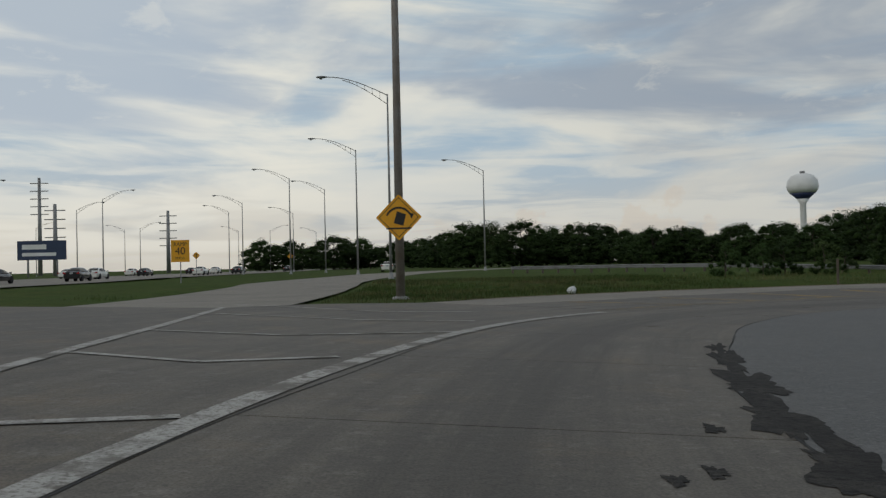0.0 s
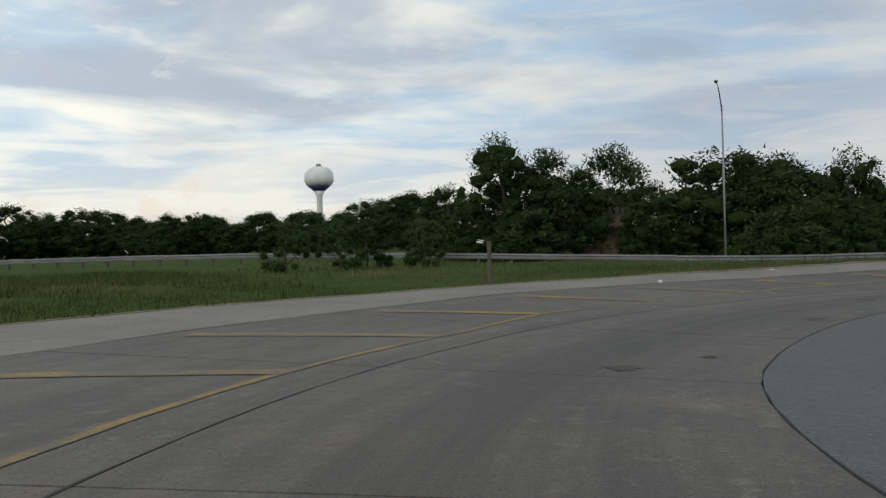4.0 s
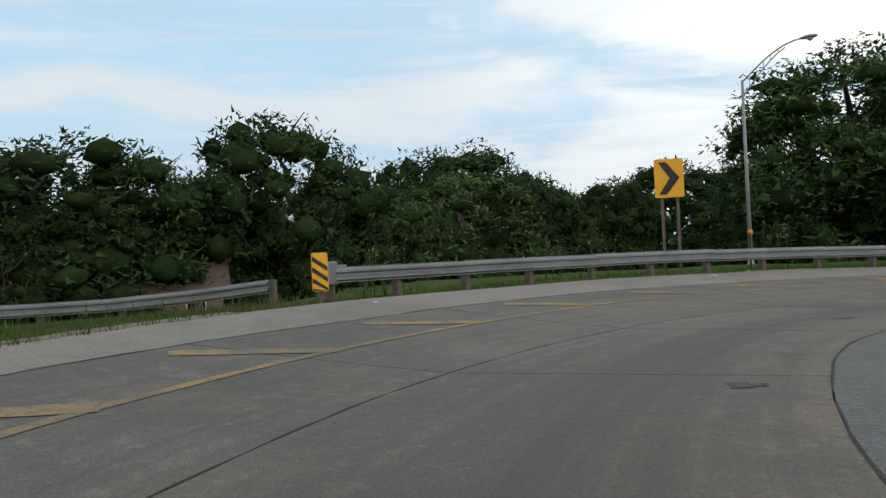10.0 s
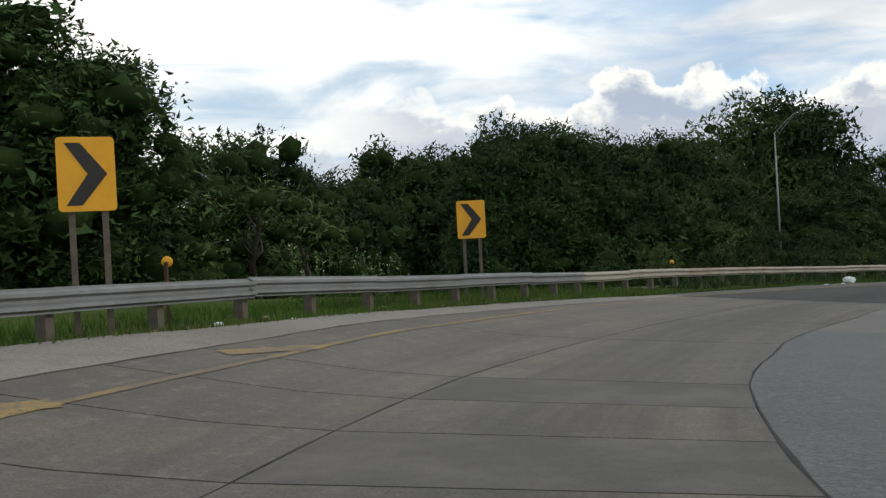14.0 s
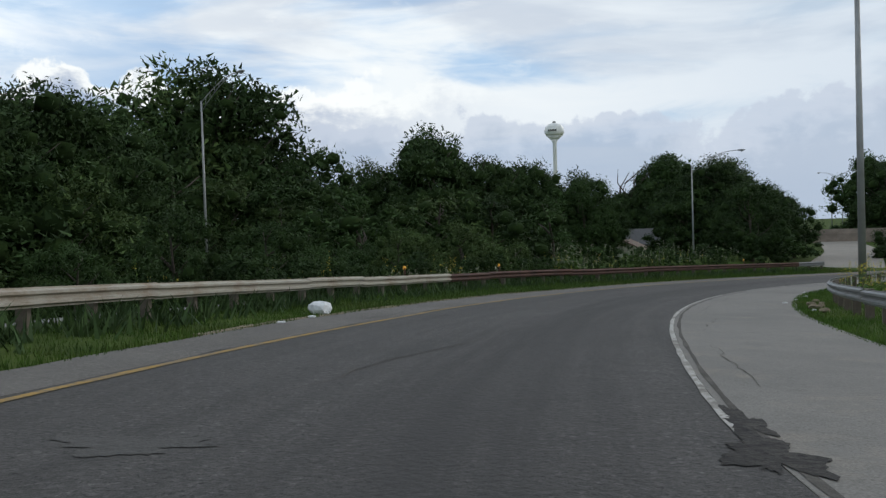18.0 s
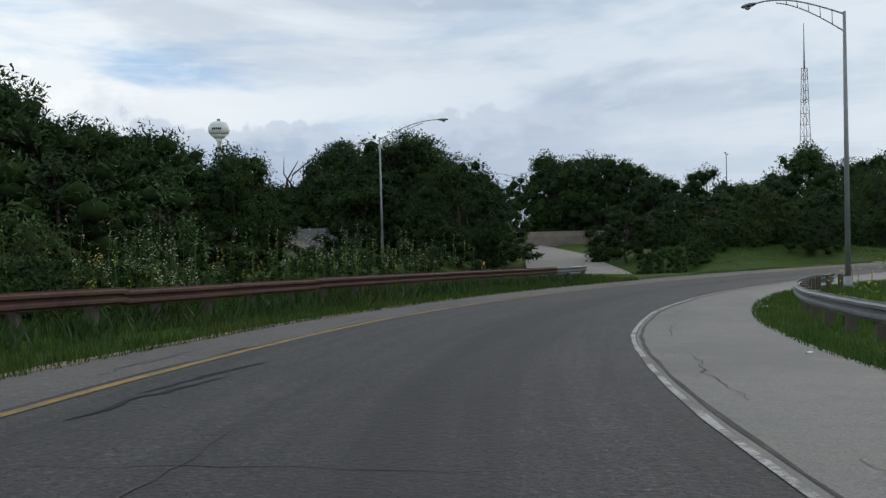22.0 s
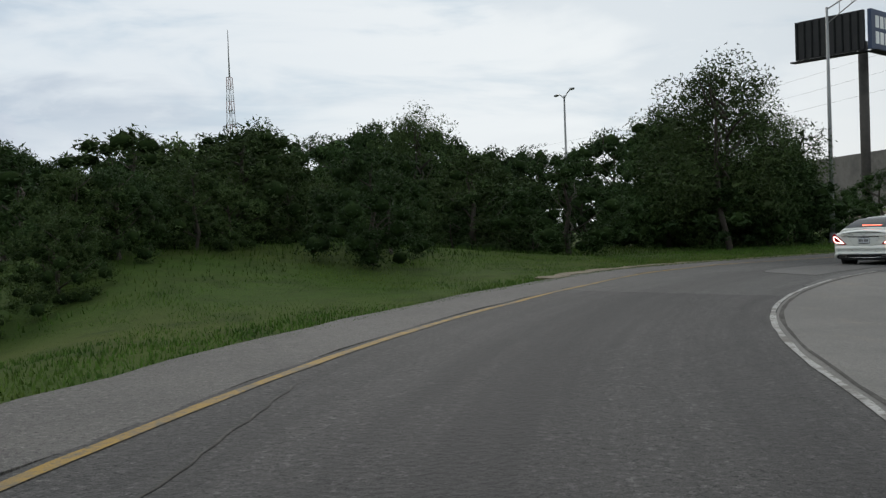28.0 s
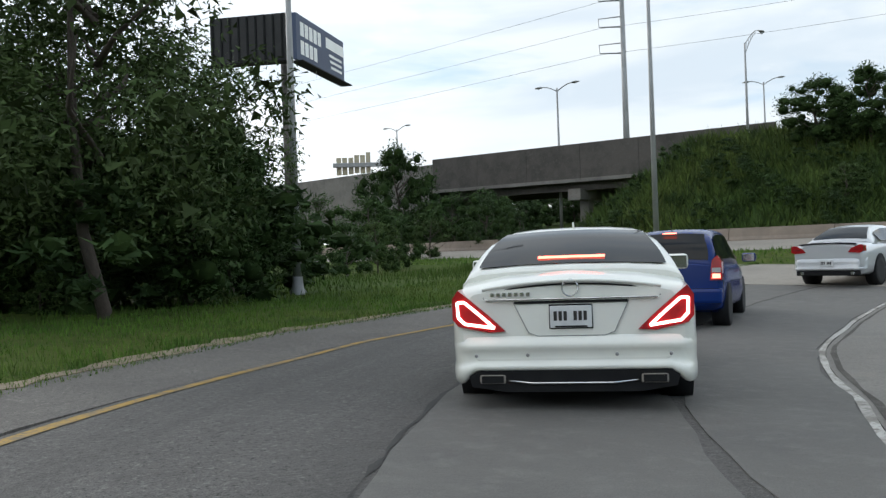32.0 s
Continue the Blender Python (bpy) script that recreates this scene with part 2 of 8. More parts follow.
# ---- materials ----
def mat(name, base, rough=0.8, metal=0.0, spots=(), grain=0.0, bump=0.0, scale=20.0, island=0.0, coat=0.0, emit=None, power=0.0, spec=0.5, wear=None):
    """base: linear colour; spots: (noise scale, other colour, low, high) layers; grain: fine value noise; island: variation per piece."""
    m = bpy.data.materials.new(name)
    m.use_nodes = True
    nt = m.node_tree
    nd, lk = nt.nodes, nt.links
    b = nd["Principled BSDF"]
    b.inputs["Roughness"].default_value = rough
    b.inputs["Metallic"].default_value = metal
    b.inputs["Coat Weight"].default_value = coat
    b.inputs["Specular IOR Level"].default_value = spec
    geo = nd.new("ShaderNodeTexCoord")
    rgb = nd.new("ShaderNodeRGB")
    rgb.outputs[0].default_value = (*base, 1)
    col = rgb.outputs[0]
    for sc, other, lo, hi in spots:
        n = nd.new("ShaderNodeTexNoise")
        n.inputs["Scale"].default_value = sc
        n.inputs["Detail"].default_value = 6
        n.inputs["Roughness"].default_value = 0.65
        lk.new(geo.outputs["Object"], n.inputs["Vector"])
        r = nd.new("ShaderNodeMapRange")
        r.inputs[1].default_value, r.inputs[2].default_value = lo, hi
        lk.new(n.outputs["Fac"], r.inputs[0])
        x = nd.new("ShaderNodeMix")
        x.data_type = "RGBA"
        lk.new(r.outputs[0], x.inputs[0])
        lk.new(col, x.inputs[6])
        x.inputs[7].default_value = (*other, 1)
        col = x.outputs[2]
    if wear:
        # long streaks along the way and a traffic-darkened band down the lane
        sc = nd.new("ShaderNodeMapping")
        sc.inputs["Scale"].default_value = (0.09, 2.6, 1)
        lk.new(geo.outputs["UV"], sc.inputs[0])
        n = nd.new("ShaderNodeTexNoise")
        n.inputs["Scale"].default_value = 1.0
        n.inputs["Detail"].default_value = 7
        n.inputs["Roughness"].default_value = 0.7
        lk.new(sc.outputs[0], n.inputs["Vector"])
        sp = nd.new("ShaderNodeSeparateXYZ")
        lk.new(geo.outputs["UV"], sp.inputs[0])
        d = nd.new("ShaderNodeMath")
        d.operation = "ADD"
        d.inputs[1].default_value = 0.35
        lk.new(sp.outputs[1], d.inputs[0])
        e = nd.new("ShaderNodeMath")
        e.operation = "ABSOLUTE"
        lk.new(d.outputs[0], e.inputs[0])
        r = nd.new("ShaderNodeMapRange")
        r.interpolation_type = "SMOOTHSTEP"
        for i, q in enumerate((0.1, 1.1, 0.2, 0.0)):
            r.inputs[i + 1].default_value = q
        lk.new(e.outputs[0], r.inputs[0])
        t = nd.new("ShaderNodeMath")
        t.operation = "ADD"
        lk.new(n.outputs["Fac"], t.inputs[0])
        lk.new(r.outputs[0], t.inputs[1])
        f = nd.new("ShaderNodeMapRange")
        for i, q in enumerate((0.42, 0.74, 0.0, 0.85)):
            f.inputs[i + 1].default_value = q
        lk.new(t.outputs[0], f.inputs[0])
        x = nd.new("ShaderNodeMix")
        x.data_type = "RGBA"
        lk.new(f.outputs[0], x.inputs[0])
        lk.new(col, x.inputs[6])
        x.inputs[7].default_value = (*wear, 1)
        col = x.outputs[2]
    if grain:
        n = nd.new("ShaderNodeTexNoise")
        n.inputs["Scale"].default_value = scale * 6
        n.inputs["Detail"].default_value = 3
        lk.new(geo.outputs["Object"], n.inputs["Vector"])
        r = nd.new("ShaderNodeMapRange")
        r.inputs[1].default_value, r.inputs[2].default_value = 0.25, 0.75
        r.inputs[3].default_value, r.inputs[4].default_value = 1 - grain, 1 + grain
        lk.new(n.outputs["Fac"], r.inputs[0])
        h = nd.new("ShaderNodeHueSaturation")
        lk.new(r.outputs[0], h.inputs["Value"])
        lk.new(col, h.inputs["Color"])
        col = h.outputs[0]
    if island:
        g = nd.new("ShaderNodeNewGeometry")
        o = nd.new("ShaderNodeObjectInfo")
        a = nd.new("ShaderNodeMath")
        a.operation = "ADD"
        lk.new(g.outputs["Random Per Island"], a.inputs[0])
        lk.new(o.outputs["Random"], a.inputs[1])
        r = nd.new("ShaderNodeMapRange")
        r.inputs[1].default_value, r.inputs[2].default_value = 0.0, 2.0
        r.inputs[3].default_value, r.inputs[4].default_value = 1 - island, 1 + island
        lk.new(a.outputs[0], r.inputs[0])
        h = nd.new("ShaderNodeHueSaturation")
        lk.new(r.outputs[0], h.inputs["Value"])
        lk.new(col, h.inputs["Color"])
        col = h.outputs[0]
    lk.new(col, b.inputs["Base Color"])
    if bump:
        n = nd.new("ShaderNodeTexNoise")
        n.inputs["Scale"].default_value = scale
        n.inputs["Detail"].default_value = 5
        lk.new(geo.outputs["Object"], n.inputs["Vector"])
        p = nd.new("ShaderNodeBump")
        p.inputs["Strength"].default_value = bump
        p.inputs["Distance"].default_value = 0.02
        lk.new(n.outputs["Fac"], p.inputs["Height"])
        lk.new(p.outputs[0], b.inputs["Normal"])
    if emit:
        b.inputs["Emission Color"].default_value = (*emit, 1)
        b.inputs["Emission Strength"].default_value = power
    return m


M_CONC = mat("concrete", (0.147, 0.13, 0.107), 0.7, spots=((0.16, (0.102, 0.0926, 0.0801), 0.42, 0.62), (0.5, (0.169, 0.135, 0.0961), 0.52, 0.68), (1.3, (0.105, 0.0943, 0.0819), 0.5, 0.7), (3.5, (0.191, 0.174, 0.15), 0.56, 0.7), (7, (0.187, 0.169, 0.147), 0.55, 0.8), (18, (0.0846, 0.0748, 0.0623), 0.55, 0.72)), grain=0.35, bump=0.35, scale=9, spec=0.25, wear=(0.0757, 0.0676, 0.0587))
M_CONC_L = mat("pale_concrete", (0.25, 0.226, 0.194), 0.8, spots=((0.25, (0.185, 0.168, 0.145), 0.45, 0.7), (2.2, (0.19, 0.172, 0.148), 0.5, 0.75), (18, (0.14, 0.126, 0.108), 0.55, 0.72)), grain=0.35, bump=0.35, scale=9, spec=0.2)
M_CONC_A = mat("apron_concrete", (0.168, 0.157, 0.14), 0.75, spots=((0.25, (0.125, 0.117, 0.105), 0.45, 0.7), (2.2, (0.135, 0.126, 0.113), 0.5, 0.75), (0.9, (0.19, 0.17, 0.142), 0.55, 0.7), (18, (0.11, 0.102, 0.09), 0.55, 0.72)), grain=0.35, bump=0.35, scale=9, spec=0.25)
M_CONC_D = mat("dark_concrete_patch", (0.1, 0.091, 0.082), 0.8, spots=((1.1, (0.15, 0.135, 0.12), 0.45, 0.7),), grain=0.2, bump=0.15, scale=14, spec=0.25)
M_ASPH = mat("asphalt", (0.062, 0.058, 0.054), 0.85, spots=((0.3, (0.075, 0.07, 0.066), 0.4, 0.7), (3.0, (0.045, 0.042, 0.04), 0.5, 0.8), (17, (0.13, 0.123, 0.115), 0.54, 0.68), (30, (0.016, 0.015, 0.015), 0.54, 0.66)), grain=0.6, bump=0.9, scale=18, spec=0.25, wear=(0.038, 0.036, 0.034))
M_ASPH_L = mat("worn_asphalt", (0.13, 0.12, 0.108), 0.85, spots=((0.35, (0.095, 0.088, 0.08), 0.4, 0.7), (4.0, (0.15, 0.139, 0.126), 0.5, 0.8), (17, (0.21, 0.194, 0.176), 0.55, 0.7), (30, (0.055, 0.049, 0.043), 0.54, 0.68)), grain=0.5, bump=0.8, scale=18, spec=0.2)
M_ASPH_N = mat("neutral_asphalt", (0.112, 0.109, 0.103), 0.7, spots=((0.35, (0.09, 0.089, 0.087), 0.4, 0.7), (4.0, (0.14, 0.137, 0.132), 0.5, 0.8), (17, (0.19, 0.187, 0.18), 0.55, 0.7), (30, (0.05, 0.049, 0.047), 0.54, 0.68)), grain=0.5, bump=0.8, scale=18, spec=0.35)
M_ASPH_M = mat("grey_asphalt", (0.09, 0.085, 0.079), 0.85, spots=((0.3, (0.105, 0.1, 0.094), 0.4, 0.7), (3.0, (0.068, 0.064, 0.06), 0.5, 0.8), (17, (0.16, 0.152, 0.142), 0.54, 0.68), (30, (0.025, 0.024, 0.023), 0.54, 0.66)), grain=0.6, bump=0.9, scale=18, spec=0.25, wear=(0.06, 0.057, 0.053))
M_CONC_P = mat("patch_concrete", (0.112, 0.107, 0.099), 0.8, spots=((0.6, (0.09, 0.086, 0.08), 0.4, 0.65), (2, (0.105, 0.1, 0.092), 0.45, 0.6), (5, (0.14, 0.134, 0.124), 0.5, 0.8)), grain=0.25, bump=0.2, scale=20, spec=0.25)
M_GRIT = mat("dark_grit", (0.06, 0.055, 0.048), 0.95, spots=((3, (0.1, 0.092, 0.08), 0.45, 0.65),), grain=0.5, bump=0.4, scale=20, spec=0.25)
M_OIL = mat("oil_stain", (0.075, 0.067, 0.058), 0.85, spots=((4, (0.13, 0.117, 0.1), 0.45, 0.6), (15, (0.15, 0.134, 0.113), 0.5, 0.62)), grain=0.3, spec=0.1)
M_TAR = mat("crumbled_tar", (0.028, 0.0259, 0.0238), 0.9, spots=((2.5, (0.0525, 0.0476, 0.042), 0.45, 0.65), (11, (0.0105, 0.0098, 0.0098), 0.5, 0.66)), grain=0.6, bump=0.9, scale=14, spec=0.2)
M_JOINT = mat("tar_joint", (0.018, 0.017, 0.016), 0.7, spots=((3, (0.03, 0.028, 0.026), 0.4, 0.7),), grain=0.3, spec=0.25)
M_YEL = mat("worn_yellow_paint", (0.327, 0.206, 0.0516), 0.8, spots=((0.6, (0.189, 0.142, 0.0817), 0.52, 0.7), (3, (0.172, 0.138, 0.0903), 0.48, 0.64), (16, (0.146, 0.125, 0.0903), 0.5, 0.66)), grain=0.25, spec=0.2)
M_YEL_F = mat("faded_yellow_paint", (0.34, 0.225, 0.075), 0.8, spots=((0.35, (0.2, 0.16, 0.11), 0.46, 0.6), (2, (0.175, 0.148, 0.11), 0.46, 0.6), (14, (0.16, 0.14, 0.11), 0.5, 0.64)), grain=0.25, spec=0.2)
M_WHT = mat("worn_white_paint", (0.42, 0.405, 0.375), 0.8, spots=((1.2, (0.17, 0.157, 0.138), 0.5, 0.62), (7, (0.18, 0.166, 0.146), 0.52, 0.64), (30, (0.15, 0.138, 0.12), 0.5, 0.66)), grain=0.25, spec=0.2)
M_GRASS = mat("grass_ground", (0.048, 0.082, 0.016), 1.0, spots=((0.12, (0.066, 0.082, 0.02), 0.4, 0.65), (0.9, (0.032, 0.05, 0.012), 0.45, 0.7), (6, (0.07, 0.088, 0.025), 0.5, 0.8)), grain=0.5, bump=0.8, scale=9, spec=0.05)
M_BLADE = mat("grass_blades", (0.072, 0.13, 0.022), 0.9, spots=((0.2, (0.105, 0.135, 0.034), 0.45, 0.66), (0.9, (0.045, 0.088, 0.018), 0.45, 0.65)), island=0.5, spec=0.1)
M_WEED = mat("rank_weeds", (0.062, 0.105, 0.024), 0.85, spots=((0.12, (0.1, 0.14, 0.03), 0.44, 0.62), (0.5, (0.035, 0.062, 0.017), 0.45, 0.62)), island=0.6, spec=0.15)
M_BLADE_DRY = mat("dry_grass_blades", (0.06, 0.092, 0.024), 0.9, spots=((0.12, (0.13, 0.115, 0.055), 0.44, 0.6), (0.6, (0.034, 0.06, 0.017), 0.45, 0.62), (2.5, (0.09, 0.105, 0.038), 0.5, 0.7)), island=0.5, spec=0.1)
# near-black green that paints the crowns' inner shade into the lump colour
M_CORE_SHADE = mat("painted_crown_shade", (0.016, 0.028, 0.009), 1.0, spots=((1.2, (0.03, 0.05, 0.014), 0.4, 0.65),), spec=0.05)
M_BLOOM = mat("yellow_seed_heads", (0.42, 0.33, 0.05), 0.9, island=0.4, spec=0.1)
M_DIRT = mat("sandy_dirt", (0.21, 0.17, 0.115), 0.95, spots=((1.5, (0.12, 0.1, 0.07), 0.45, 0.7), (9, (0.28, 0.23, 0.16), 0.5, 0.8)), grain=0.4, bump=0.5, scale=12, spec=0.25)
M_STEEL = mat("galvanised_steel", (0.25, 0.255, 0.255), 0.6, 0.35, spots=((1.2, (0.17, 0.17, 0.163), 0.4, 0.7), (9, (0.21, 0.204, 0.195), 0.5, 0.8)), grain=0.12)
M_RUST = mat("weathered_rusty_steel", (0.085, 0.036, 0.023), 0.85, 0.0, spots=((1.4, (0.045, 0.022, 0.016), 0.4, 0.7), (7, (0.15, 0.072, 0.04), 0.55, 0.8)), grain=0.35, bump=0.2, scale=30)
M_CREAM = mat("stained_old_steel", (0.36, 0.33, 0.27), 0.7, 0.1, spots=((0.8, (0.22, 0.15, 0.09), 0.45, 0.75), (6, (0.42, 0.39, 0.33), 0.5, 0.8)), grain=0.2)
M_POST = mat("weathered_timber_post", (0.13, 0.105, 0.08), 0.9, spots=((5, (0.08, 0.065, 0.05), 0.4, 0.7),), grain=0.3)
M_POLE = mat("dull_aluminium_pole", (0.3, 0.3, 0.295), 0.55, 0.35, spots=((0.7, (0.22, 0.22, 0.21), 0.4, 0.7),), grain=0.1)
M_POLE_B = mat("rust_streaked_pole", (0.2, 0.165, 0.135), 0.75, 0.1, spots=((0.9, (0.28, 0.27, 0.25), 0.4, 0.65),), grain=0.2)
M_SIGN = mat("amber_sign_sheeting", (0.83, 0.40, 0.012), 0.5, spots=((3, (0.74, 0.34, 0.01), 0.4, 0.7),))
M_BLACK = mat("black_sign_ink", (0.018, 0.016, 0.014), 0.6, spots=((6, (0.028, 0.025, 0.022), 0.4, 0.7),))
M_BARK = mat("bark", (0.07, 0.055, 0.042), 0.95, spots=((4, (0.04, 0.032, 0.025), 0.4, 0.7),), grain=0.4, bump=0.5, scale=12)
M_LEAF = [mat("leaves_dark", (0.026, 0.047, 0.015), 0.8, island=0.6, spots=((0.5, (0.045, 0.076, 0.02), 0.45, 0.65),), spec=0.2),
          mat("leaves_green", (0.036, 0.066, 0.018), 0.8, island=0.6, spots=((0.5, (0.038, 0.07, 0.018), 0.45, 0.65),), spec=0.2),
          mat("leaves_olive", (0.06, 0.09, 0.026), 0.8, island=0.6, spots=((0.5, (0.046, 0.078, 0.02), 0.45, 0.65),), spec=0.2)]
M_WHITE = mat("white_paint", (0.8, 0.8, 0.77), 0.45, spots=((0.3, (0.7, 0.7, 0.67), 0.4, 0.7),))
M_NAVY = mat("navy_paint", (0.02, 0.03, 0.09), 0.5, spots=((0.4, (0.03, 0.04, 0.11), 0.4, 0.7),))
M_MAST_R = mat("faded_red_mast_paint", (0.3, 0.17, 0.15), 0.6, spots=((1, (0.24, 0.14, 0.12), 0.4, 0.7),))
M_MAST_W = mat("grey_white_mast_paint", (0.5, 0.5, 0.5), 0.6, spots=((1, (0.42, 0.42, 0.42), 0.4, 0.7),))
M_BRICK = mat("brown_brick_wall", (0.2, 0.125, 0.085), 0.9, spots=((3, (0.15, 0.09, 0.06), 0.4, 0.7),), grain=0.2)
M_SIDING = mat("cream_siding", (0.45, 0.42, 0.36), 0.8, spots=((1, (0.38, 0.355, 0.3), 0.4, 0.7),))
M_ROOF = mat("brown_roof_shingle", (0.13, 0.085, 0.06), 0.9, spots=((2, (0.09, 0.06, 0.045), 0.4, 0.7),), grain=0.3)
M_ROOF_G = mat("grey_roof_shingle", (0.07, 0.07, 0.07), 0.9, spots=((2, (0.05, 0.05, 0.052), 0.4, 0.7),), grain=0.3)
M_GLASS_D = mat("dark_window_glass", (0.009, 0.010, 0.012), 0.05, spots=((0.5, (0.014, 0.016, 0.018), 0.4, 0.7),), spec=0.2)
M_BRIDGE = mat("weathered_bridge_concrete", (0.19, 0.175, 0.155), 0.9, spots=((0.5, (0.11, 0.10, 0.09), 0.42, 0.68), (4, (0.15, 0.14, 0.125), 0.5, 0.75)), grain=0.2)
M_BRIDGE_D = mat("dark_mottled_grey", (0.085, 0.075, 0.066), 0.9, spots=((0.6, (0.05, 0.045, 0.04), 0.42, 0.68), (4, (0.12, 0.108, 0.095), 0.55, 0.8)), grain=0.2)
M_BUFF = mat("weathered_sign_back", (0.42, 0.37, 0.26), 0.6, spots=((1.0, (0.34, 0.3, 0.21), 0.4, 0.7),), spec=0.3)
M_BARRIER = mat("buff_barrier_concrete", (0.26, 0.21, 0.165), 0.9, spots=((0.5, (0.17, 0.135, 0.11), 0.42, 0.68),), grain=0.2)
M_BOARD = mat("billboard_blue_vinyl", (0.035, 0.055, 0.11), 0.6, spots=((0.4, (0.03, 0.045, 0.09), 0.4, 0.7),))
M_BOARD_K = mat("billboard_black_backing", (0.012, 0.012, 0.013), 0.7, spots=((1, (0.022, 0.021, 0.02), 0.4, 0.7),))
M_LITTER = mat("litter_plastic", (0.65, 0.66, 0.66), 0.5, spots=((8, (0.45, 0.46, 0.46), 0.4, 0.7),))
M_FLOWER = mat("pale_seed_heads", (0.42, 0.4, 0.3), 0.9, island=0.4)
M_CARWHITE = mat("pearl_white_car_paint", (0.78, 0.78, 0.71), 0.28, spots=((0.8, (0.69, 0.68, 0.64), 0.4, 0.7),), coat=0.8)
M_CARBLUE = mat("blue_car_paint", (0.003, 0.022, 0.135), 0.24, 0.0, spots=((0.8, (0.0025, 0.019, 0.12), 0.4, 0.7),), coat=0.2, spec=0.22)
M_CARSILVER = mat("silver_car_paint", (0.52, 0.53, 0.54), 0.32, 0.25, spots=((0.8, (0.48, 0.49, 0.5), 0.4, 0.7),), coat=0.7)
M_CARBLACK = mat("black_car_paint", (0.012, 0.012, 0.014), 0.25, spots=((0.8, (0.018, 0.018, 0.02), 0.4, 0.7),), coat=0.8)
M_TYRE = mat("tyre_rubber", (0.016, 0.016, 0.016), 0.85, spots=((5, (0.026, 0.025, 0.024), 0.4, 0.7),))
M_RIM = mat("alloy_rim", (0.5, 0.51, 0.52), 0.35, 0.8, spots=((4, (0.4, 0.4, 0.41), 0.4, 0.7),))
M_TRIM = mat("black_plastic_trim", (0.008, 0.008, 0.009), 0.75, spots=((5, (0.014, 0.014, 0.014), 0.4, 0.7),), spec=0.2)
M_CHROME = mat("chrome", (0.7, 0.7, 0.7), 0.15, 1.0, spots=((3, (0.6, 0.6, 0.6), 0.4, 0.7),))
M_LENS = mat("red_lamp_lens", (0.35, 0.012, 0.015), 0.2, spots=((6, (0.25, 0.01, 0.012), 0.4, 0.7),), coat=0.6)
M_GLOW = mat("lit_tail_lamp", (0.9, 0.1, 0.08), 0.3, emit=(1.0, 0.16, 0.10), power=4.0)
M_GLOW_W = mat("lit_led_band", (0.9, 0.7, 0.65), 0.3, emit=(1.0, 0.62, 0.55), power=3.5)
M_PLATE = mat("number_plate", (0.62, 0.63, 0.62), 0.5, spots=((12, (0.5, 0.51, 0.52), 0.4, 0.7),))
M_LAMPGLASS = mat("lamp_glass", (0.35, 0.37, 0.38), 0.25, spots=((5, (0.28, 0.29, 0.3), 0.4, 0.7),))


# ---- mesh helpers ----
def mesh_of(name, bm, material, smooth=False):
    me = bpy.data.meshes.new(name)
    bm.to_mesh(me)
    bm.free()
    me.materials.append(material)
    if smooth:
        me.shade_smooth()
    return me


def part(name, bm, material, parent, label="", smooth=False):
    """One mesh object under a thing or under a part."""
    ob = new(name, mesh_of(name, bm, material, smooth))
    ob.parent = parent
    return tagged(ob, label)


def thing(name, m, label, category, group="", kind=""):
    ob = new(name)
    ob.matrix_world = m
    ob.empty_display_size = 0.2
    return tagged(ob, label, category, group, kind)


def solid(name, verts, faces, material, label="", category="", kind="structure", smooth=False):
    me = bpy.data.meshes.new(name)
    me.from_pydata(verts, [], faces)
    me.materials.append(material)
    if smooth:
        me.shade_smooth()
    ob = new(name, me)
    return tagged(ob, label, category, "", kind)


def box(bm, x0, x1, y0, y1, z0, z1, bevel=0.0, m=None):
    r = bmesh.ops.create_cube(bm, size=1)
    vs = r["verts"]
    for v in vs:
        v.co = Vector(((x0 + x1) / 2 + v.co.x * (x1 - x0), (y0 + y1) / 2 + v.co.y * (y1 - y0), (z0 + z1) / 2 + v.co.z * (z1 - z0)))
    if bevel:
        es = list({e for v in vs for e in v.link_edges})
        vs = bmesh.ops.bevel(bm, geom=es, offset=bevel, segments=2, affect="EDGES", profile=0.6)["verts"]
    if m:
        bmesh.ops.transform(bm, matrix=m, verts=vs)
    return bm


def boxed(*a, **k):
    return box(bmesh.new(), *a, **k)


def tube(bm, pts, radii, seg=8, cap=True):
    """A tapered tube along points."""
    rings = []
    n = len(pts)
    for i, p in enumerate(pts):
        p = Vector(p)
        d = (Vector(pts[min(i + 1, n - 1)]) - Vector(pts[max(i - 1, 0)])).normalized()
        u = d.cross(Vector((0, 0, 1)))
        u = u.normalized() if u.length > 1e-3 else Vector((1, 0, 0))
        w = d.cross(u).normalized()
        rings.append([bm.verts.new(p + (u * math.cos(2 * math.pi * k / seg) + w * math.sin(2 * math.pi * k / seg)) * radii[i]) for k in range(seg)])
    for a, b in zip(rings, rings[1:]):
        for k in range(seg):
            f = bm.faces.new((a[k], a[(k + 1) % seg], b[(k + 1) % seg], b[k]))
            f.smooth = True
    if cap:
        bm.faces.new(rings[0][::-1])
        bm.faces.new(rings[-1])
    return bm


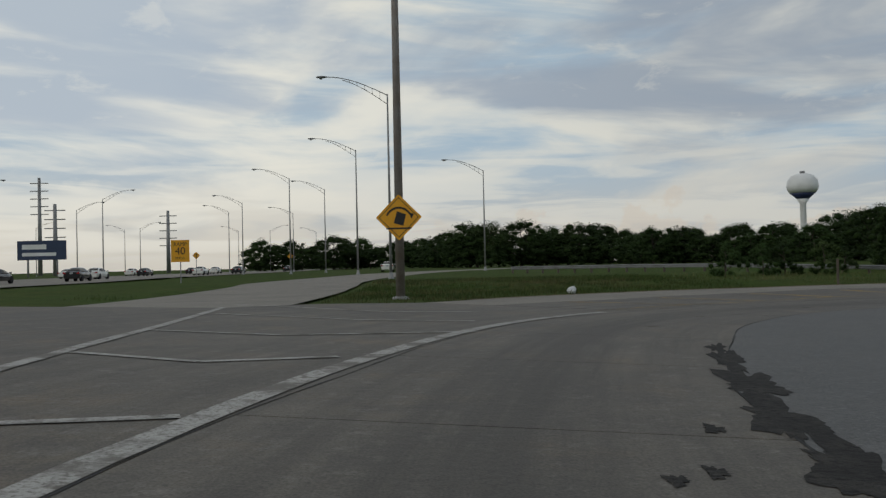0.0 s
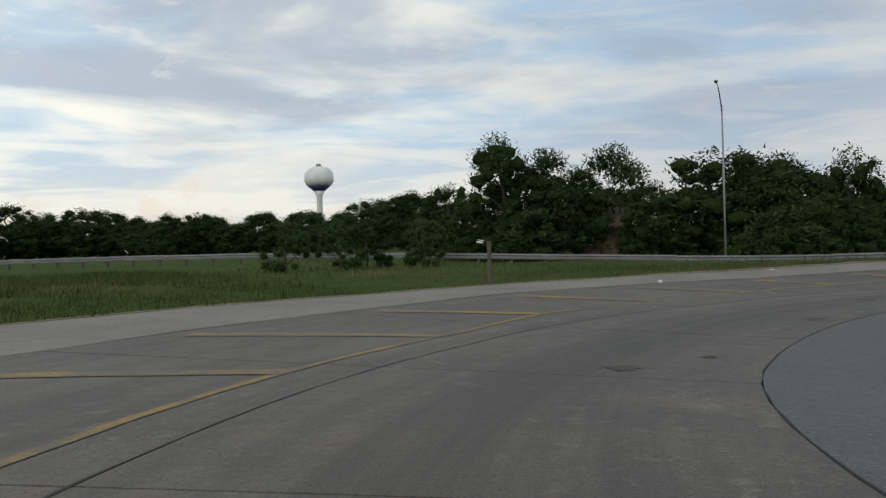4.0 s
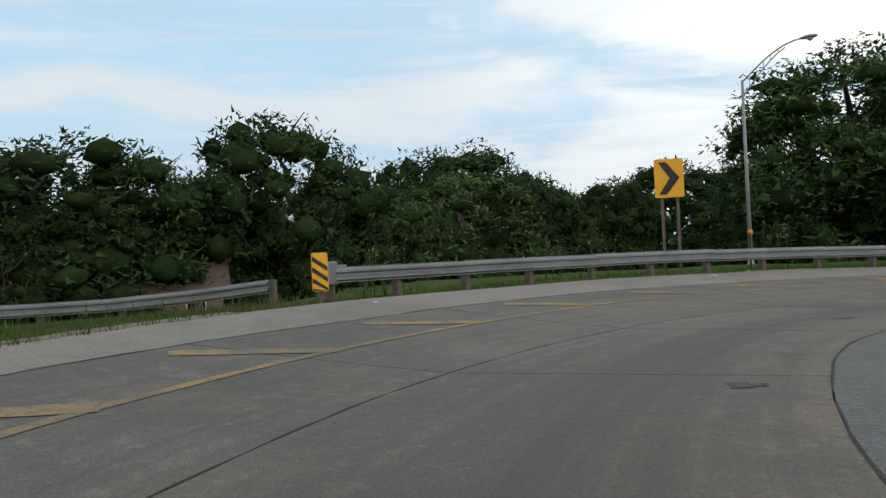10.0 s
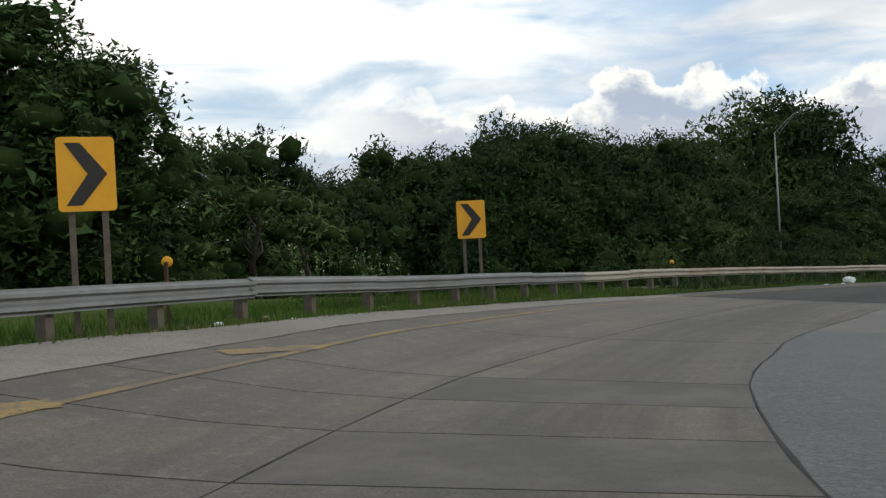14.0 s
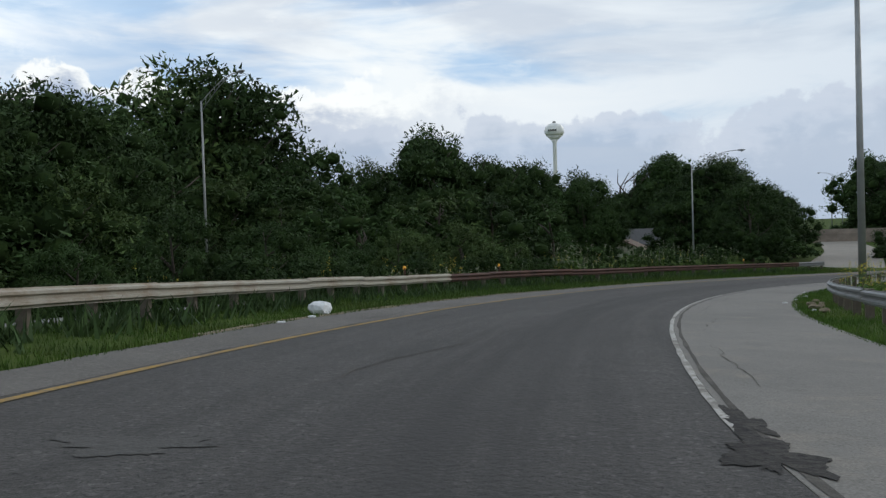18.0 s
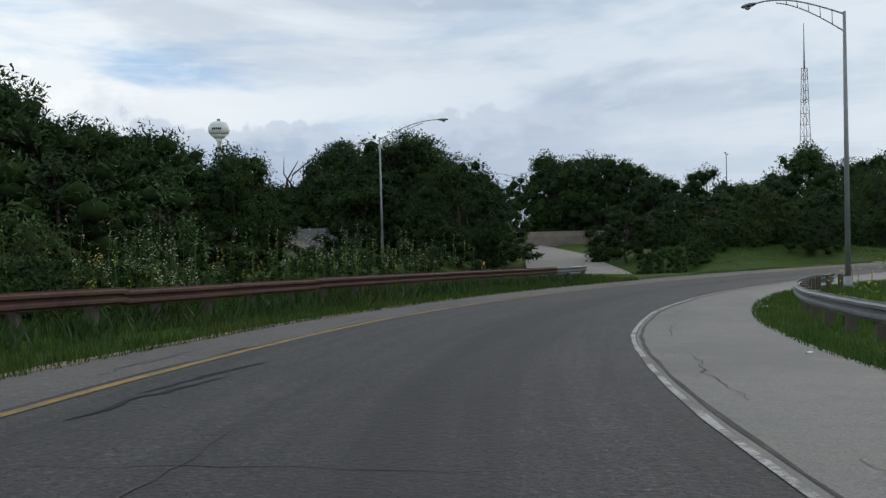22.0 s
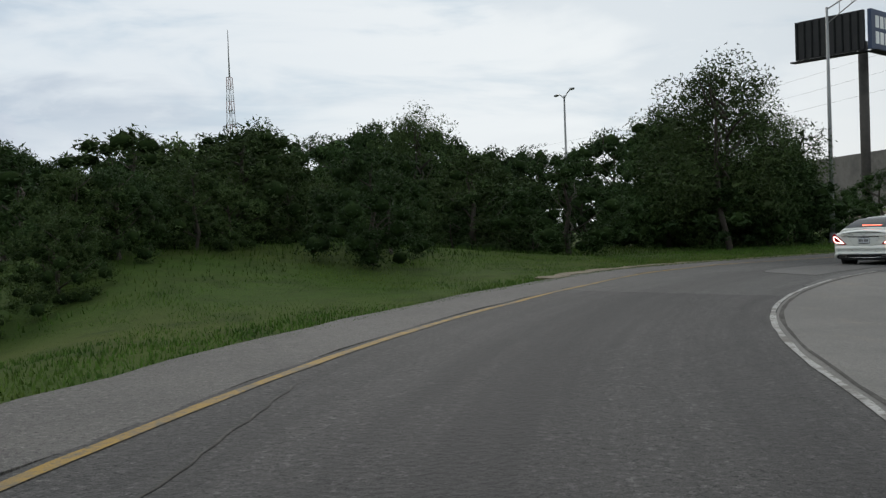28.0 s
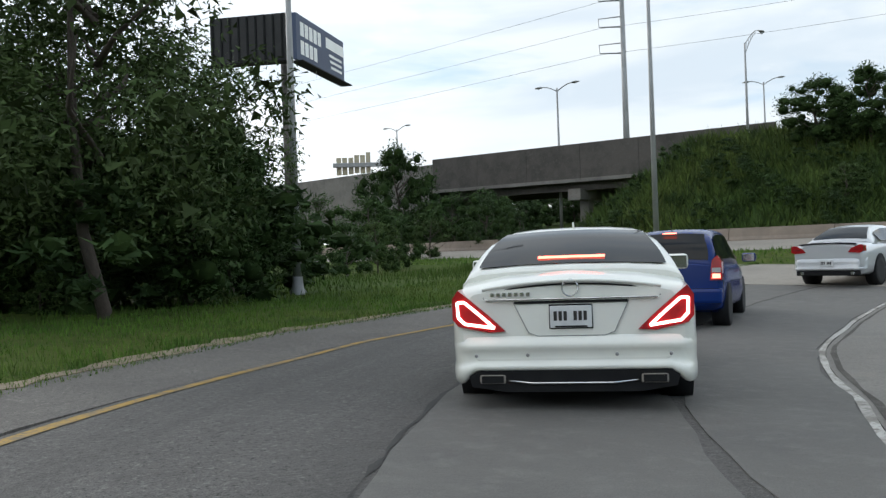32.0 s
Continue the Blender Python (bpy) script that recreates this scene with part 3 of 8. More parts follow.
def lathe(bm, prof, seg=24, m=None):
    """Turn (radius, z) points about the z axis."""
    rings = [[bm.verts.new((r * math.cos(2 * math.pi * k / seg), r * math.sin(2 * math.pi * k / seg), z)) for k in range(seg)] for r, z in prof]
    for a, b in zip(rings, rings[1:]):
        for k in range(seg):
            bm.faces.new((a[k], a[(k + 1) % seg], b[(k + 1) % seg], b[k])).smooth = True
    bm.faces.new(rings[0][::-1])
    bm.faces.new(rings[-1])
    if m:
        bmesh.ops.transform(bm, matrix=m, verts=[v for r in rings for v in r])
    return bm


def extrude_poly(bm, poly, y0, y1, m=None):
    """A polygon in x and z, drawn out from y0 to y1."""
    a = [bm.verts.new((x, y0, z)) for x, z in poly]
    b = [bm.verts.new((x, y1, z)) for x, z in poly]
    bm.faces.new(a)
    bm.faces.new(b[::-1])
    n = len(poly)
    for i in range(n):
        bm.faces.new((a[(i + 1) % n], a[i], b[i], b[(i + 1) % n]))
    bmesh.ops.recalc_face_normals(bm, faces=bm.faces[:])
    if m:
        bmesh.ops.transform(bm, matrix=m, verts=a + b)
    return bm


def words(name, text, size, m, material, parent, spacing=1.0, bold=0.0):
    cu = bpy.data.curves.new(name, "FONT")
    cu.body, cu.size, cu.extrude, cu.space_character = text, size, 0.004, spacing
    cu.offset = bold
    cu.align_x, cu.align_y = "CENTER", "CENTER"
    tmp = bpy.data.objects.new(name, cu)
    scene.collection.objects.link(tmp)
    me = bpy.data.meshes.new_from_object(tmp.evaluated_get(bpy.context.evaluated_depsgraph_get()))
    bpy.data.objects.remove(tmp)
    me.materials.clear()
    me.materials.append(material)
    ob = new(name, me)
    ob.parent = parent
    ob.matrix_local = m
    return ob


# ---- the line of the ramp and the lie of the land ----
ROAD = [(-0.55, -12.0, 0.0, 2.7), (-0.07, 0.01, -0.00, 2.69), (1.54, 10.41, -0.06, 2.01), (4.85, 19.73, -0.20, 1.29), (11.37, 27.13, -0.39, 1.04), (21.91, 31.24, -0.49, 0.77), (33.19, 29.80, -0.56, 0.34), (41.34, 23.92, -0.61, -0.26), (45.45, 16.51, -0.76, 0.33), (46.37, 7.07, -1.05, 1.43), (43.99, -6.46, -1.54, 2.21), (37.94, -19.52, -2.12, 1.57), (30.15, -31.47, -2.81, 1.22), (20.89, -41.78, -3.43, 1.33), (8.98, -50.33, -3.98, 1.05), (-5.75, -56.69, -4.48, 0.96), (-18.72, -58.15, -4.64, 1.17), (-28.67, -55.80, -4.62, 1.24), (-38.78, -50.58, -4.75, 1.00), (-46.30, -42.40, -4.66, 1.00), (-50.80, -33.00, -4.35, 1.00)]
# x, y, height and cross-fall in degrees along the ramp


def spline(pts, step=0.5):
    p = np.array(pts, float)
    p = np.vstack([2 * p[0] - p[1], p, 2 * p[-1] - p[-2]])
    out = []
    for i in range(1, len(p) - 2):
        n = max(2, int(np.hypot(*(p[i + 1] - p[i])[:2]) / step))
        u = np.linspace(0, 1, n, endpoint=False)[:, None]
        out.append(0.5 * (2 * p[i] + (p[i + 1] - p[i - 1]) * u + (2 * p[i - 1] - 5 * p[i] + 4 * p[i + 1] - p[i + 2]) * u ** 2 + (3 * p[i] - p[i - 1] - 3 * p[i + 1] + p[i + 2]) * u ** 3))
    out.append(p[-2:-1])
    return np.vstack(out)


LINE = spline(ROAD)
_d = np.gradient(LINE[:, :2], axis=0)
HEAD = np.arctan2(_d[:, 0], _d[:, 1])
STAT = np.concatenate([[0], np.cumsum(np.hypot(*np.diff(LINE[:, :2], axis=0).T))])
STAT -= STAT[np.argmin(np.hypot(LINE[:, 0] + 0.07, LINE[:, 1]))]


def raised(s, lat):
    """The outer side of the tight curve is built up."""
    return 0.10 * np.clip((s - 30) / 20, 0, 1) * np.clip((98 - s) / 14, 0, 1) * np.clip(-lat - 2.5, 0, 4.8)


def on_road(s, lat, up=0.0):
    """The place at s metres along the ramp and lat metres to its right."""
    x, y, z, b, h = (np.interp(s, STAT, a) for a in (LINE[:, 0], LINE[:, 1], LINE[:, 2], LINE[:, 3], np.unwrap(HEAD)))
    return (float(x + lat * np.cos(h)), float(y - lat * np.sin(h)), float(z - np.clip(lat, -12, 12) * np.tan(np.radians(b)) + raised(s, lat) + up))


def prof(*pairs):
    """A lateral offset that changes along the ramp: s, lat, s, lat ..."""
    xs, ys = pairs[0::2], pairs[1::2]
    return lambda s: float(np.interp(s, xs, ys))


SEAM = prof(-12, 1.60, 6, 1.73, 9, 1.66, 12, 1.83, 15, 2.06, 16.5, 2.09, 22.5, 1.97, 30, 1.55, 37.5, 1.37, 42, 1.40, 46.5, 1.34, 49.5, 1.33, 52.5, 1.43, 60, 1.25, 63, 1.20, 64.5, 1.22, 66, 1.34, 67.5, 1.37, 70.5, 1.26, 73.5, 1.26, 75, 1.19, 76.5, 1.25, 81, 0.98, 82.5, 0.97, 84, 1.06, 86, 1.06, 92, 1.57, 96, 1.56, 102, 1.45, 115.5, 1.59, 135, 1.84, 139.5, 1.78, 144, 1.87, 147, 1.9, 150, 2.0, 152, 2.05, 155, 2.04, 163.5, 2.17, 174, 2.18, 175.5, 2.26, 184.5, 2.08, 192, 1.85, 195, 1.88, 196.5, 2.05, 199.5, 2.61, 204, 2.93, 207, 3.26, 210, 3.42, 230, 4.00)
JOINT = prof(-12, -2.20, 1.5, -2.22, 4.5, -2.31, 6, -2.29, 9, -2.16, 12, -2.23, 31.5, -2.24, 33, -2.34, 36, -2.31, 39, -2.11, 40.5, -2.07, 52.5, -2.17, 58.5, -2.24, 60, -2.28, 70.5, -2.11, 75, -2.03, 76.5, -1.87, 81, -1.85, 92, -1.30, 229.5, -1.30)
SHOULD = prof(-12, -6.80, 21, -6.83, 27, -7.00, 31, -7.00, 34.5, -6.56, 38, -6.37, 41, -5.84, 45, -5.30, 52.5, -5.50, 54, -5.58, 58, -5.32, 60, -5.52, 63, -5.56, 64.5, -5.48, 66, -5.59, 70.5, -5.63, 76.5, -5.31, 78, -5.18, 82.5, -5.02, 84, -5.09, 85.5, -5.10, 95, -4.65, 103.5, -4.60, 229.5, -4.60)
EDGE = prof(-12, -4.20, 0, -4.50, 10, -6.10, 16, -9.00, 20, -12.00, 22.6, -11.60, 25, -9.60, 30, -10.80, 34, -10.00, 37, -8.81, 37.5, -8.69, 39, -8.47, 40.5, -7.97, 41, -7.73, 42, -7.47, 45, -7.02, 46, -6.90, 55, -7.23, 58.5, -6.90, 60, -6.81, 61.5, -7.04, 66, -7.50, 69, -7.32, 70.5, -7.38, 71, -7.49, 72, -7.59, 73.5, -7.30, 75, -7.12, 76, -7.14, 76.5, -7.09, 82.5, -6.13, 84, -6.01, 85.5, -6.04, 88.5, -5.89, 96, -5.72, 100.5, -5.45, 102, -5.48, 105, -5.40, 112, -5.67, 114, -5.58, 115.5, -5.64, 117, -5.58, 120, -5.70, 127, -5.70, 132, -5.10, 136.5, -4.88, 141, -4.84, 148.5, -4.56, 157.5, -4.40, 172.5, -4.17, 175, -4.05, 178.5, -3.99, 180, -3.89, 181.5, -3.94, 183, -3.81, 186, -3.90, 187, -3.87, 192, -4.49, 193.5, -4.64, 198, -4.89, 199.5, -5.02, 201, -5.06, 202.5, -5.04, 204, -5.14, 205.5, -5.11, 207, -4.90, 230, -4.80)
YELLOW = prof(-12, -2.90, 25.5, -2.92, 33, -3.08, 34.5, -3.31, 36, -3.47, 39, -3.19, 42, -3.17, 43.5, -3.29, 55.5, -3.59, 58.5, -3.89, 66, -4.10, 69, -4.30, 73.5, -4.26, 81, -4.14, 84, -4.26, 93, -4.18, 95, -4.13, 99, -4.29, 102, -4.16, 108, -4.03, 112.5, -3.91, 114, -3.90, 117, -3.97, 124.5, -3.98, 136.5, -3.48, 142.5, -3.38, 144, -3.29, 147, -3.20, 151.5, -2.98, 171, -2.63, 178.5, -2.38, 184, -2.23, 188, -2.43, 192, -2.92, 195, -3.10, 197, -3.35, 198, -3.36, 200, -3.29, 202.5, -3.11, 204, -3.11, 205.5, -2.90, 207, -2.75, 230, -2.60)
RGRASS = prof(-12, 6.00, 60, 5.60, 100.5, 4.31, 112.5, 4.41, 117, 4.45, 130.5, 4.59, 141, 4.36, 144, 4.27, 159, 4.21, 160, 4.20, 175.5, 5.53, 201, 7.03, 230, 8.00)

_sub = np.arange(0, len(LINE), 4)


def road_frame(x, y):
    """Nearest station, offset and the height by the nearby stretches of the ramp."""
    dx, dy = x[:, None] - LINE[_sub, 0][None], y[:, None] - LINE[_sub, 1][None]
    d2 = dx * dx + dy * dy
    h = HEAD[_sub][None]
    lat = dx * np.cos(h) - dy * np.sin(h)
    w = 1 / (d2 + 1.5) ** 2
    z = (w * (LINE[_sub, 2][None] - np.clip(lat, -12, 12) * np.tan(np.radians(LINE[_sub, 3]))[None] + raised(STAT[_sub][None], lat))).sum(1) / w.sum(1)
    i = d2.argmin(1)
    return STAT[_sub][i], lat[np.arange(len(x)), i], np.sqrt(d2.min(1)), z


def step01(v):
    v = np.clip(v, 0, 1)
    return v * v * (3 - 2 * v)


SIDE = spline([(-13.0, -73.0), (-18.5, -79.0), (-28.0, -89.5), (-43.0, -106.0), (-63.0, -131.0), (-86.0, -160.0)], 1.5)
BRIDGE_A, BRIDGE_B = (-113.7, -25.0), (-87.0, -9.5)


def terrain(x, y):
    x, y = np.asarray(x, float), np.asarray(y, float)
    s, lat, d, z = road_frame(x, y)
    base = np.clip(-2.1 + 0.045 * y, -5.0, 0.2)
    # the land falls away to the east, down to the houses
    north = step01((y + 25) / 25) * step01((110 - y) / 25)
    base = base * (1 - north) + north * (0.1 - 0.9 * step01((x - 20) / 26) - 3.6 * step01((x - 60) / 12))
    east = step01((s - 28) / 10) * step01((76 - s) / 8) * (lat < 0)
    k = step01((d - 18 + 10 * east) / (35 - 27 * east))
    z = z * (1 - k) + base * k
    drop = step01((-lat - 8.5) / 8) * step01((s - 92) / 12) * step01((167 - s) / 12)
    z = z - 2.3 * drop
    z = z + 0.9 * step01((-lat - 6.5) / 9) * step01((s - 175) / 8) * step01((202 - s) / 10) * step01((40 - d) / 15)
    # the bed of the side ramp
    dr = np.sqrt(((x[:, None] - SIDE[:, 0][None]) ** 2 + (y[:, None] - SIDE[:, 1][None]) ** 2).min(1)) if x.ndim else 99.0
    w = step01((10 - dr) / 5)
    z = z * (1 - w) - 5.25 * w
    # the embankment that carries the overpass
    ax, ay = BRIDGE_A
    bx, by = BRIDGE_B
    L = math.hypot(bx - ax, by - ay)
    ux, uy = (bx - ax) / L, (by - ay) / L
    along, off = (x - ax) * ux + (y - ay) * uy, np.abs(-(x - ax) * uy + (y - ay) * ux)
    top = 4.0 - 0.6 * np.maximum(0, off - 7)
    top = np.where(along < 29, top - 0.6 * (29 - along), top)
    top = np.where(along > 70, top - 0.25 * (along - 70), top)
    near = step01((d - 6) / 5)
    z = np.where(top > z, z + (top - z) * near, z)
    return z


# ---- ground and pavements ----
def axis(lo, hi, fine0, fine1, step):
    a = list(np.arange(fine0, fine1 + 1e-6, step))
    g, v = step, fine1
    while v < hi:
        g *= 1.35
        v += g
        a.append(v)
    g, v = step, fine0
    while v > lo:
        g *= 1.35
        v -= g
        a.insert(0, v)
    return np.array(a)


def make_ground():
    xs, ys = axis(-4200, 4200, -130, 112, 1.6), axis(-4200, 4200, -150, 112, 1.6)
    gx, gy = np.meshgrid(xs, ys)
    x, y = gx.ravel(), gy.ravel()
    z = np.concatenate([terrain(x[i:i + 6000], y[i:i + 6000]) for i in range(0, len(x), 6000)])
    s, lat, d, _ = [np.concatenate(c) for c in zip(*[road_frame(x[i:i + 6000], y[i:i + 6000]) for i in range(0, len(x), 6000)])]
    left = np.interp(s, np.arange(-12, 240, 1.0), [EDGE(k) for k in np.arange(-12, 240, 1.0)])
    right = np.interp(s, np.arange(-12, 240, 1.0), [RGRASS(k) for k in np.arange(-12, 240, 1.0)])
    paved = step01((np.minimum(lat - left, right - lat) + 0.45) / 1.2) * (d < 17)
    bend = 0.0022 * np.maximum(0, y - 60) ** 2
    through = step01((np.minimum(x - bend + 13.2, bend - 4.4 - x) + 0.5) / 1.2) * (y > -18) * (y < 195)
    paved = np.maximum(paved, through)
    paved = np.maximum(paved, 1.0 * ((x > -64) & (x < -30) & (y > 24) & (y < 430)))
    z = z - 0.24 * paved
    rough = np.array([noise.noise((a * 0.25, b * 0.25, 0)) for a, b in zip(x, y)]) * 0.07
    z = z + rough * (1 - paved)
    nx = len(xs)
    i = np.arange(len(ys) - 1)[:, None] * nx + np.arange(nx - 1)[None]
    faces = np.stack([i, i + 1, i + nx + 1, i + nx], -1).reshape(-1, 4)
    solid("ground", np.column_stack([x, y, z]).tolist(), faces.tolist(), M_GRASS, "rough green grass land around the ramp", "ground", "structure", True)


make_ground()


def strip_mesh(name, s0, s1, left, right, material, up=0.0, step=1.0, skirt=0.2, across=3, wob=0.0, seed=0):
    """A strip of road between two offsets, with skirts at its sides."""
    n = max(1, int(round((s1 - s0) / step)))
    rng = random.Random(seed)
    vs, fs, sl = [], [], []
    m = across + 1 + (2 if skirt else 0)
    for i in range(n + 1):
        s = s0 + (s1 - s0) * i / n
        a, b = left(s) + rng.uniform(-wob, wob), right(s) + rng.uniform(-wob, wob)
        row = [on_road(s, a + (b - a) * k / across, up) for k in range(across + 1)]
        if skirt:
            row = [(row[0][0], row[0][1], row[0][2] - skirt)] + row + [(row[-1][0], row[-1][1], row[-1][2] - skirt)]
        vs += row
        sl += [(s, a + (b - a) * min(1, max(0, (k - (1 if skirt else 0)) / across))) for k in range(m)]
    for i in range(n):
        for k in range(m - 1):
            fs.append((i * m + k, i * m + k + 1, (i + 1) * m + k + 1, (i + 1) * m + k))
    if skirt:
        fs.append(tuple(range(m))[::-1])
        fs.append(tuple(n * m + k for k in range(m)))
    me = bpy.data.meshes.new(name)
    me.from_pydata(vs, [], fs)
    uv = me.uv_layers.new(name="along")
    loops = np.zeros(len(me.loops), np.int32)
    me.loops.foreach_get("vertex_index", loops)
    uv.data.foreach_set("uv", np.array(sl, np.float32)[loops].ravel())
    me.materials.append(material)
    return me


def strip(name, *a, label="", category="road", kind="structure", parent=None, **k):
    ob = new(name, strip_mesh(name, *a, **k))
    if parent:
        ob.parent = parent
        return ob
    return tagged(ob, label, category, "", kind)


def const(v):
    return lambda s: v


def off(f, d):
    return lambda s: f(s) + d


# bed under the slabs, then the slabs one by one
lane_bed = strip("road_lane_concrete", -12, 98.6, off(JOINT, 0.02), off(SEAM, -0.02), M_JOINT, up=-0.012, label="worn concrete ramp lane of cast slabs with dark joints", step=1.5)
gore_bed = strip("road_gore_concrete", 24.8, 98.4, off(SHOULD, 0.02), off(JOINT, -0.02), M_JOINT, up=-0.012, label="hatched concrete gore beside the lane, stained brown", step=1.5)
should_bed = strip("road_shoulder_left", 24.8, 99, EDGE, off(SHOULD, -0.02), M_CONC_L, label="pale concrete outer shoulder along the grass", step=1.0, across=4, wob=0.06)
inner = strip("road_shoulder_inner", -12, 88, off(SEAM, 0.01), RGRASS, M_ASPH_N, label="cracked grey asphalt inner shoulder", step=1.0, across=3)
apron = strip("road_apron_inner", 88.01, 232, (lambda s: SEAM(s) + (0.012 if s < 98 else 0.03)), RGRASS, M_CONC_A, label="pale concrete inner apron with fine cracks", step=1.0, across=3)
lane3 = strip("road_lane_asphalt_end", 186.5, 226, off(YELLOW, -0.15), off(SEAM, 0.02), M_ASPH_M, label="greyer worn asphalt at the end of the ramp", step=1.0, across=5)
lane2 = strip("road_lane_asphalt", 98.62, 186.48, off(YELLOW, -0.15), off(SEAM, 0.02), M_ASPH, label="dark coarse asphalt ramp lane", step=1.0, across=5)
should2 = strip("road_shoulder_asphalt", 98.9, 226, EDGE, off(YELLOW, -0.16), M_ASPH_L, label="narrow worn asphalt shoulder beside the yellow line", step=1.0, across=2, wob=0.07)
CUTS = [-12]
while CUTS[-1] < 98:
    CUTS.append(min(98.6, CUTS[-1] + (4.6 if not 70 < CUTS[-1] < 80 else 1.45)))
for i, (a, b) in enumerate(zip(CUTS, CUTS[1:])):
    dark = 70 < a < 80 and i % 2 == 0
    strip("slab", a + 0.012, b - 0.012, off(JOINT, 0.009), off(SEAM, -0.006), M_CONC_D if dark else M_CONC, parent=lane_bed, step=1.2, skirt=0.1)
    if a > 24:
        strip("slab", a + 0.012, b - 0.012, off(SHOULD, 0.012), off(JOINT, -0.009), M_CONC, parent=gore_bed, step=1.2, skirt=0.1)


# through road that runs straight on, and the gore before it
def poly_sheet(name, rows, material, label, category="road", up=0.0):
    vs, fs = [], []
    m = len(rows[0][1])
    for y, xs in rows:
        z = terrain(np.array(xs), np.full(m, float(y)))
        vs += [(x, y, zz + up) for x, zz in zip(xs, z)]
    for i in range(len(rows) - 1):
        for k in range(m - 1):
            fs.append((i * m + k, i * m + k + 1, (i + 1) * m + k + 1, (i + 1) * m + k))
    return solid(name, vs, fs, material, label, category)


strip("road_gore_entry", -12, 24.79, EDGE, off(JOINT, -0.025), M_CONC, up=-0.003, label="broad worn concrete gore with faded white chevrons", step=1.0, across=6)
THROUGH = prof(-12, -12.6, 0, -13.0, 10, -14.8, 16, -18.3, 20, -22.0)
strip("road_through_near", -12, 20.0, THROUGH, off(EDGE, -0.01), M_CONC, up=-0.006, label="worn concrete lanes that run straight on", step=1.0, across=6)
rows = []
for y in np.arange(26, 200, 3.0):
    bend = 0.0022 * max(0, y - 60) ** 2
    rows.append((y, [-13.0 + bend + 8.5 * k / 4 for k in range(5)]))
poly_sheet("road_through", rows, M_CONC_L, "pale concrete roadway that curves away past the gore", up=-0.03)
rows = [(y, [-62 + 30 * k / 6 for k in range(7)]) for y in np.arange(30, 420, 5.0)]
poly_sheet("road_expressway", rows, M_CONC_L, "wide pale concrete expressway with many lanes", up=0.03)
# joint dirt at the edge of the lane
strip("road_joint_left", -12, 98.5, off(JOINT, -0.008), off(JOINT, 0.008), M_JOINT, up=0.004, label="black tar-filled joint along the lane", category="joint", step=0.35, skirt=0, across=1, wob=0.012, seed=3)
strip("road_joint_right", -12, 98.5, off(SEAM, -0.006), off(SEAM, 0.014), M_JOINT, up=0.004, label="ragged black seam between lane and inner shoulder", category="joint", step=0.5, skirt=0, across=1, wob=0.012, seed=4)
strip("road_joint_shoulder", 24.8, 98.4, off(SHOULD, -0.015), off(SHOULD, 0.02), M_JOINT, up=0.004, label="dark joint along the outer shoulder", category="joint", step=0.4, skirt=0, across=1, wob=0.015, seed=5)
strip("road_joint_apron", 98.6, 226, off(SEAM, 0.09), off(SEAM, 0.145), M_GRIT, up=0.004, label="dark grit line between white line and apron", category="joint", step=0.8, skirt=0, across=1, wob=0.018, seed=6)
strip("road_seam_asphalt", 98.45, 98.95, const(-4.6), const(1.45), M_JOINT, up=0.005, label="broken black edge where asphalt begins", category="joint", step=0.25, skirt=0, across=12, wob=0.05, seed=7)


# painted lines
def paint(name, s0, s1, f, width, material, label, step=0.6, seed=1):
    return strip(name, s0, s1, off(f, -width / 2), off(f, width / 2), material, up=0.007, label=label, category="road marking", step=step, skirt=0, across=1, wob=0.01, seed=seed)


paint("road_line_yellow_gore", 24, 98.5, YELLOW, 0.12, M_YEL_F, "faded yellow edge line on concrete")
paint("road_line_yellow", 98.9, 226, YELLOW, 0.12, M_YEL, "worn yellow edge line on asphalt")
paint("road_line_white", 101, 226, off(SEAM, -0.01), 0.075, M_WHT, "worn white edge line along the inner apron")
paint("road_line_white_gore", -8, 23.5, const(-2.45), 0.26, M_WHT, "worn white gore line, half rubbed away")
paint("road_line_white_seam", 72, 76.5, off(SEAM, -0.12), 0.1, M_WHT, "remains of a white line on the seam", step=0.4)


def bar(name, a, b, width, material, label):
    """A painted bar between two (s, lat) places."""
    ds, dl = b[0] - a[0], b[1] - a[1]
    L = math.hypot(ds, dl)
    ps, pl = -dl / L * width / 2, ds / L * width / 2
    n = 10
    rng = random.Random(int(a[0] * 10))
    vs = []
    for i in range(n + 1):
        s, l = a[0] + ds * i / n, a[1] + dl * i / n
        for e in (-1, 1):
            k = e * rng.uniform(0.82, 1.08)
            vs.append(on_road(s + ps * k, l + pl * k, 0.009))
    fs = [(2 * i, 2 * i + 1, 2 * i + 3, 2 * i + 2) for i in range(n)]
    return solid(name, vs, fs, material, label, "road marking")


for s in (28.8, 32.2, 35.7, 39.2, 42.3, 45.6, 48.9, 52.2, 55.6, 58.9, 62.2, 65.4, 68.5, 71.6, 74.3, 78.0, 82.0):
    bar("road_bar_yellow", (s - 1.2, SHOULD(s) + 0.35), (s, YELLOW(s)), 0.34, M_YEL_F, "faded yellow hatch bar in the gore")



def paving_z(x, y):
    """Height of the paving near the entry, by the nearest place on the ramp's line."""
    i = int(np.argmin((LINE[:, 0] - x) ** 2 + (LINE[:, 1] - y) ** 2))
    h = HEAD[i]
    dx, dy = x - LINE[i, 0], y - LINE[i, 1]
    return on_road(STAT[i] + dx * math.sin(h) + dy * math.cos(h), dx * math.cos(h) - dy * math.sin(h))[2]


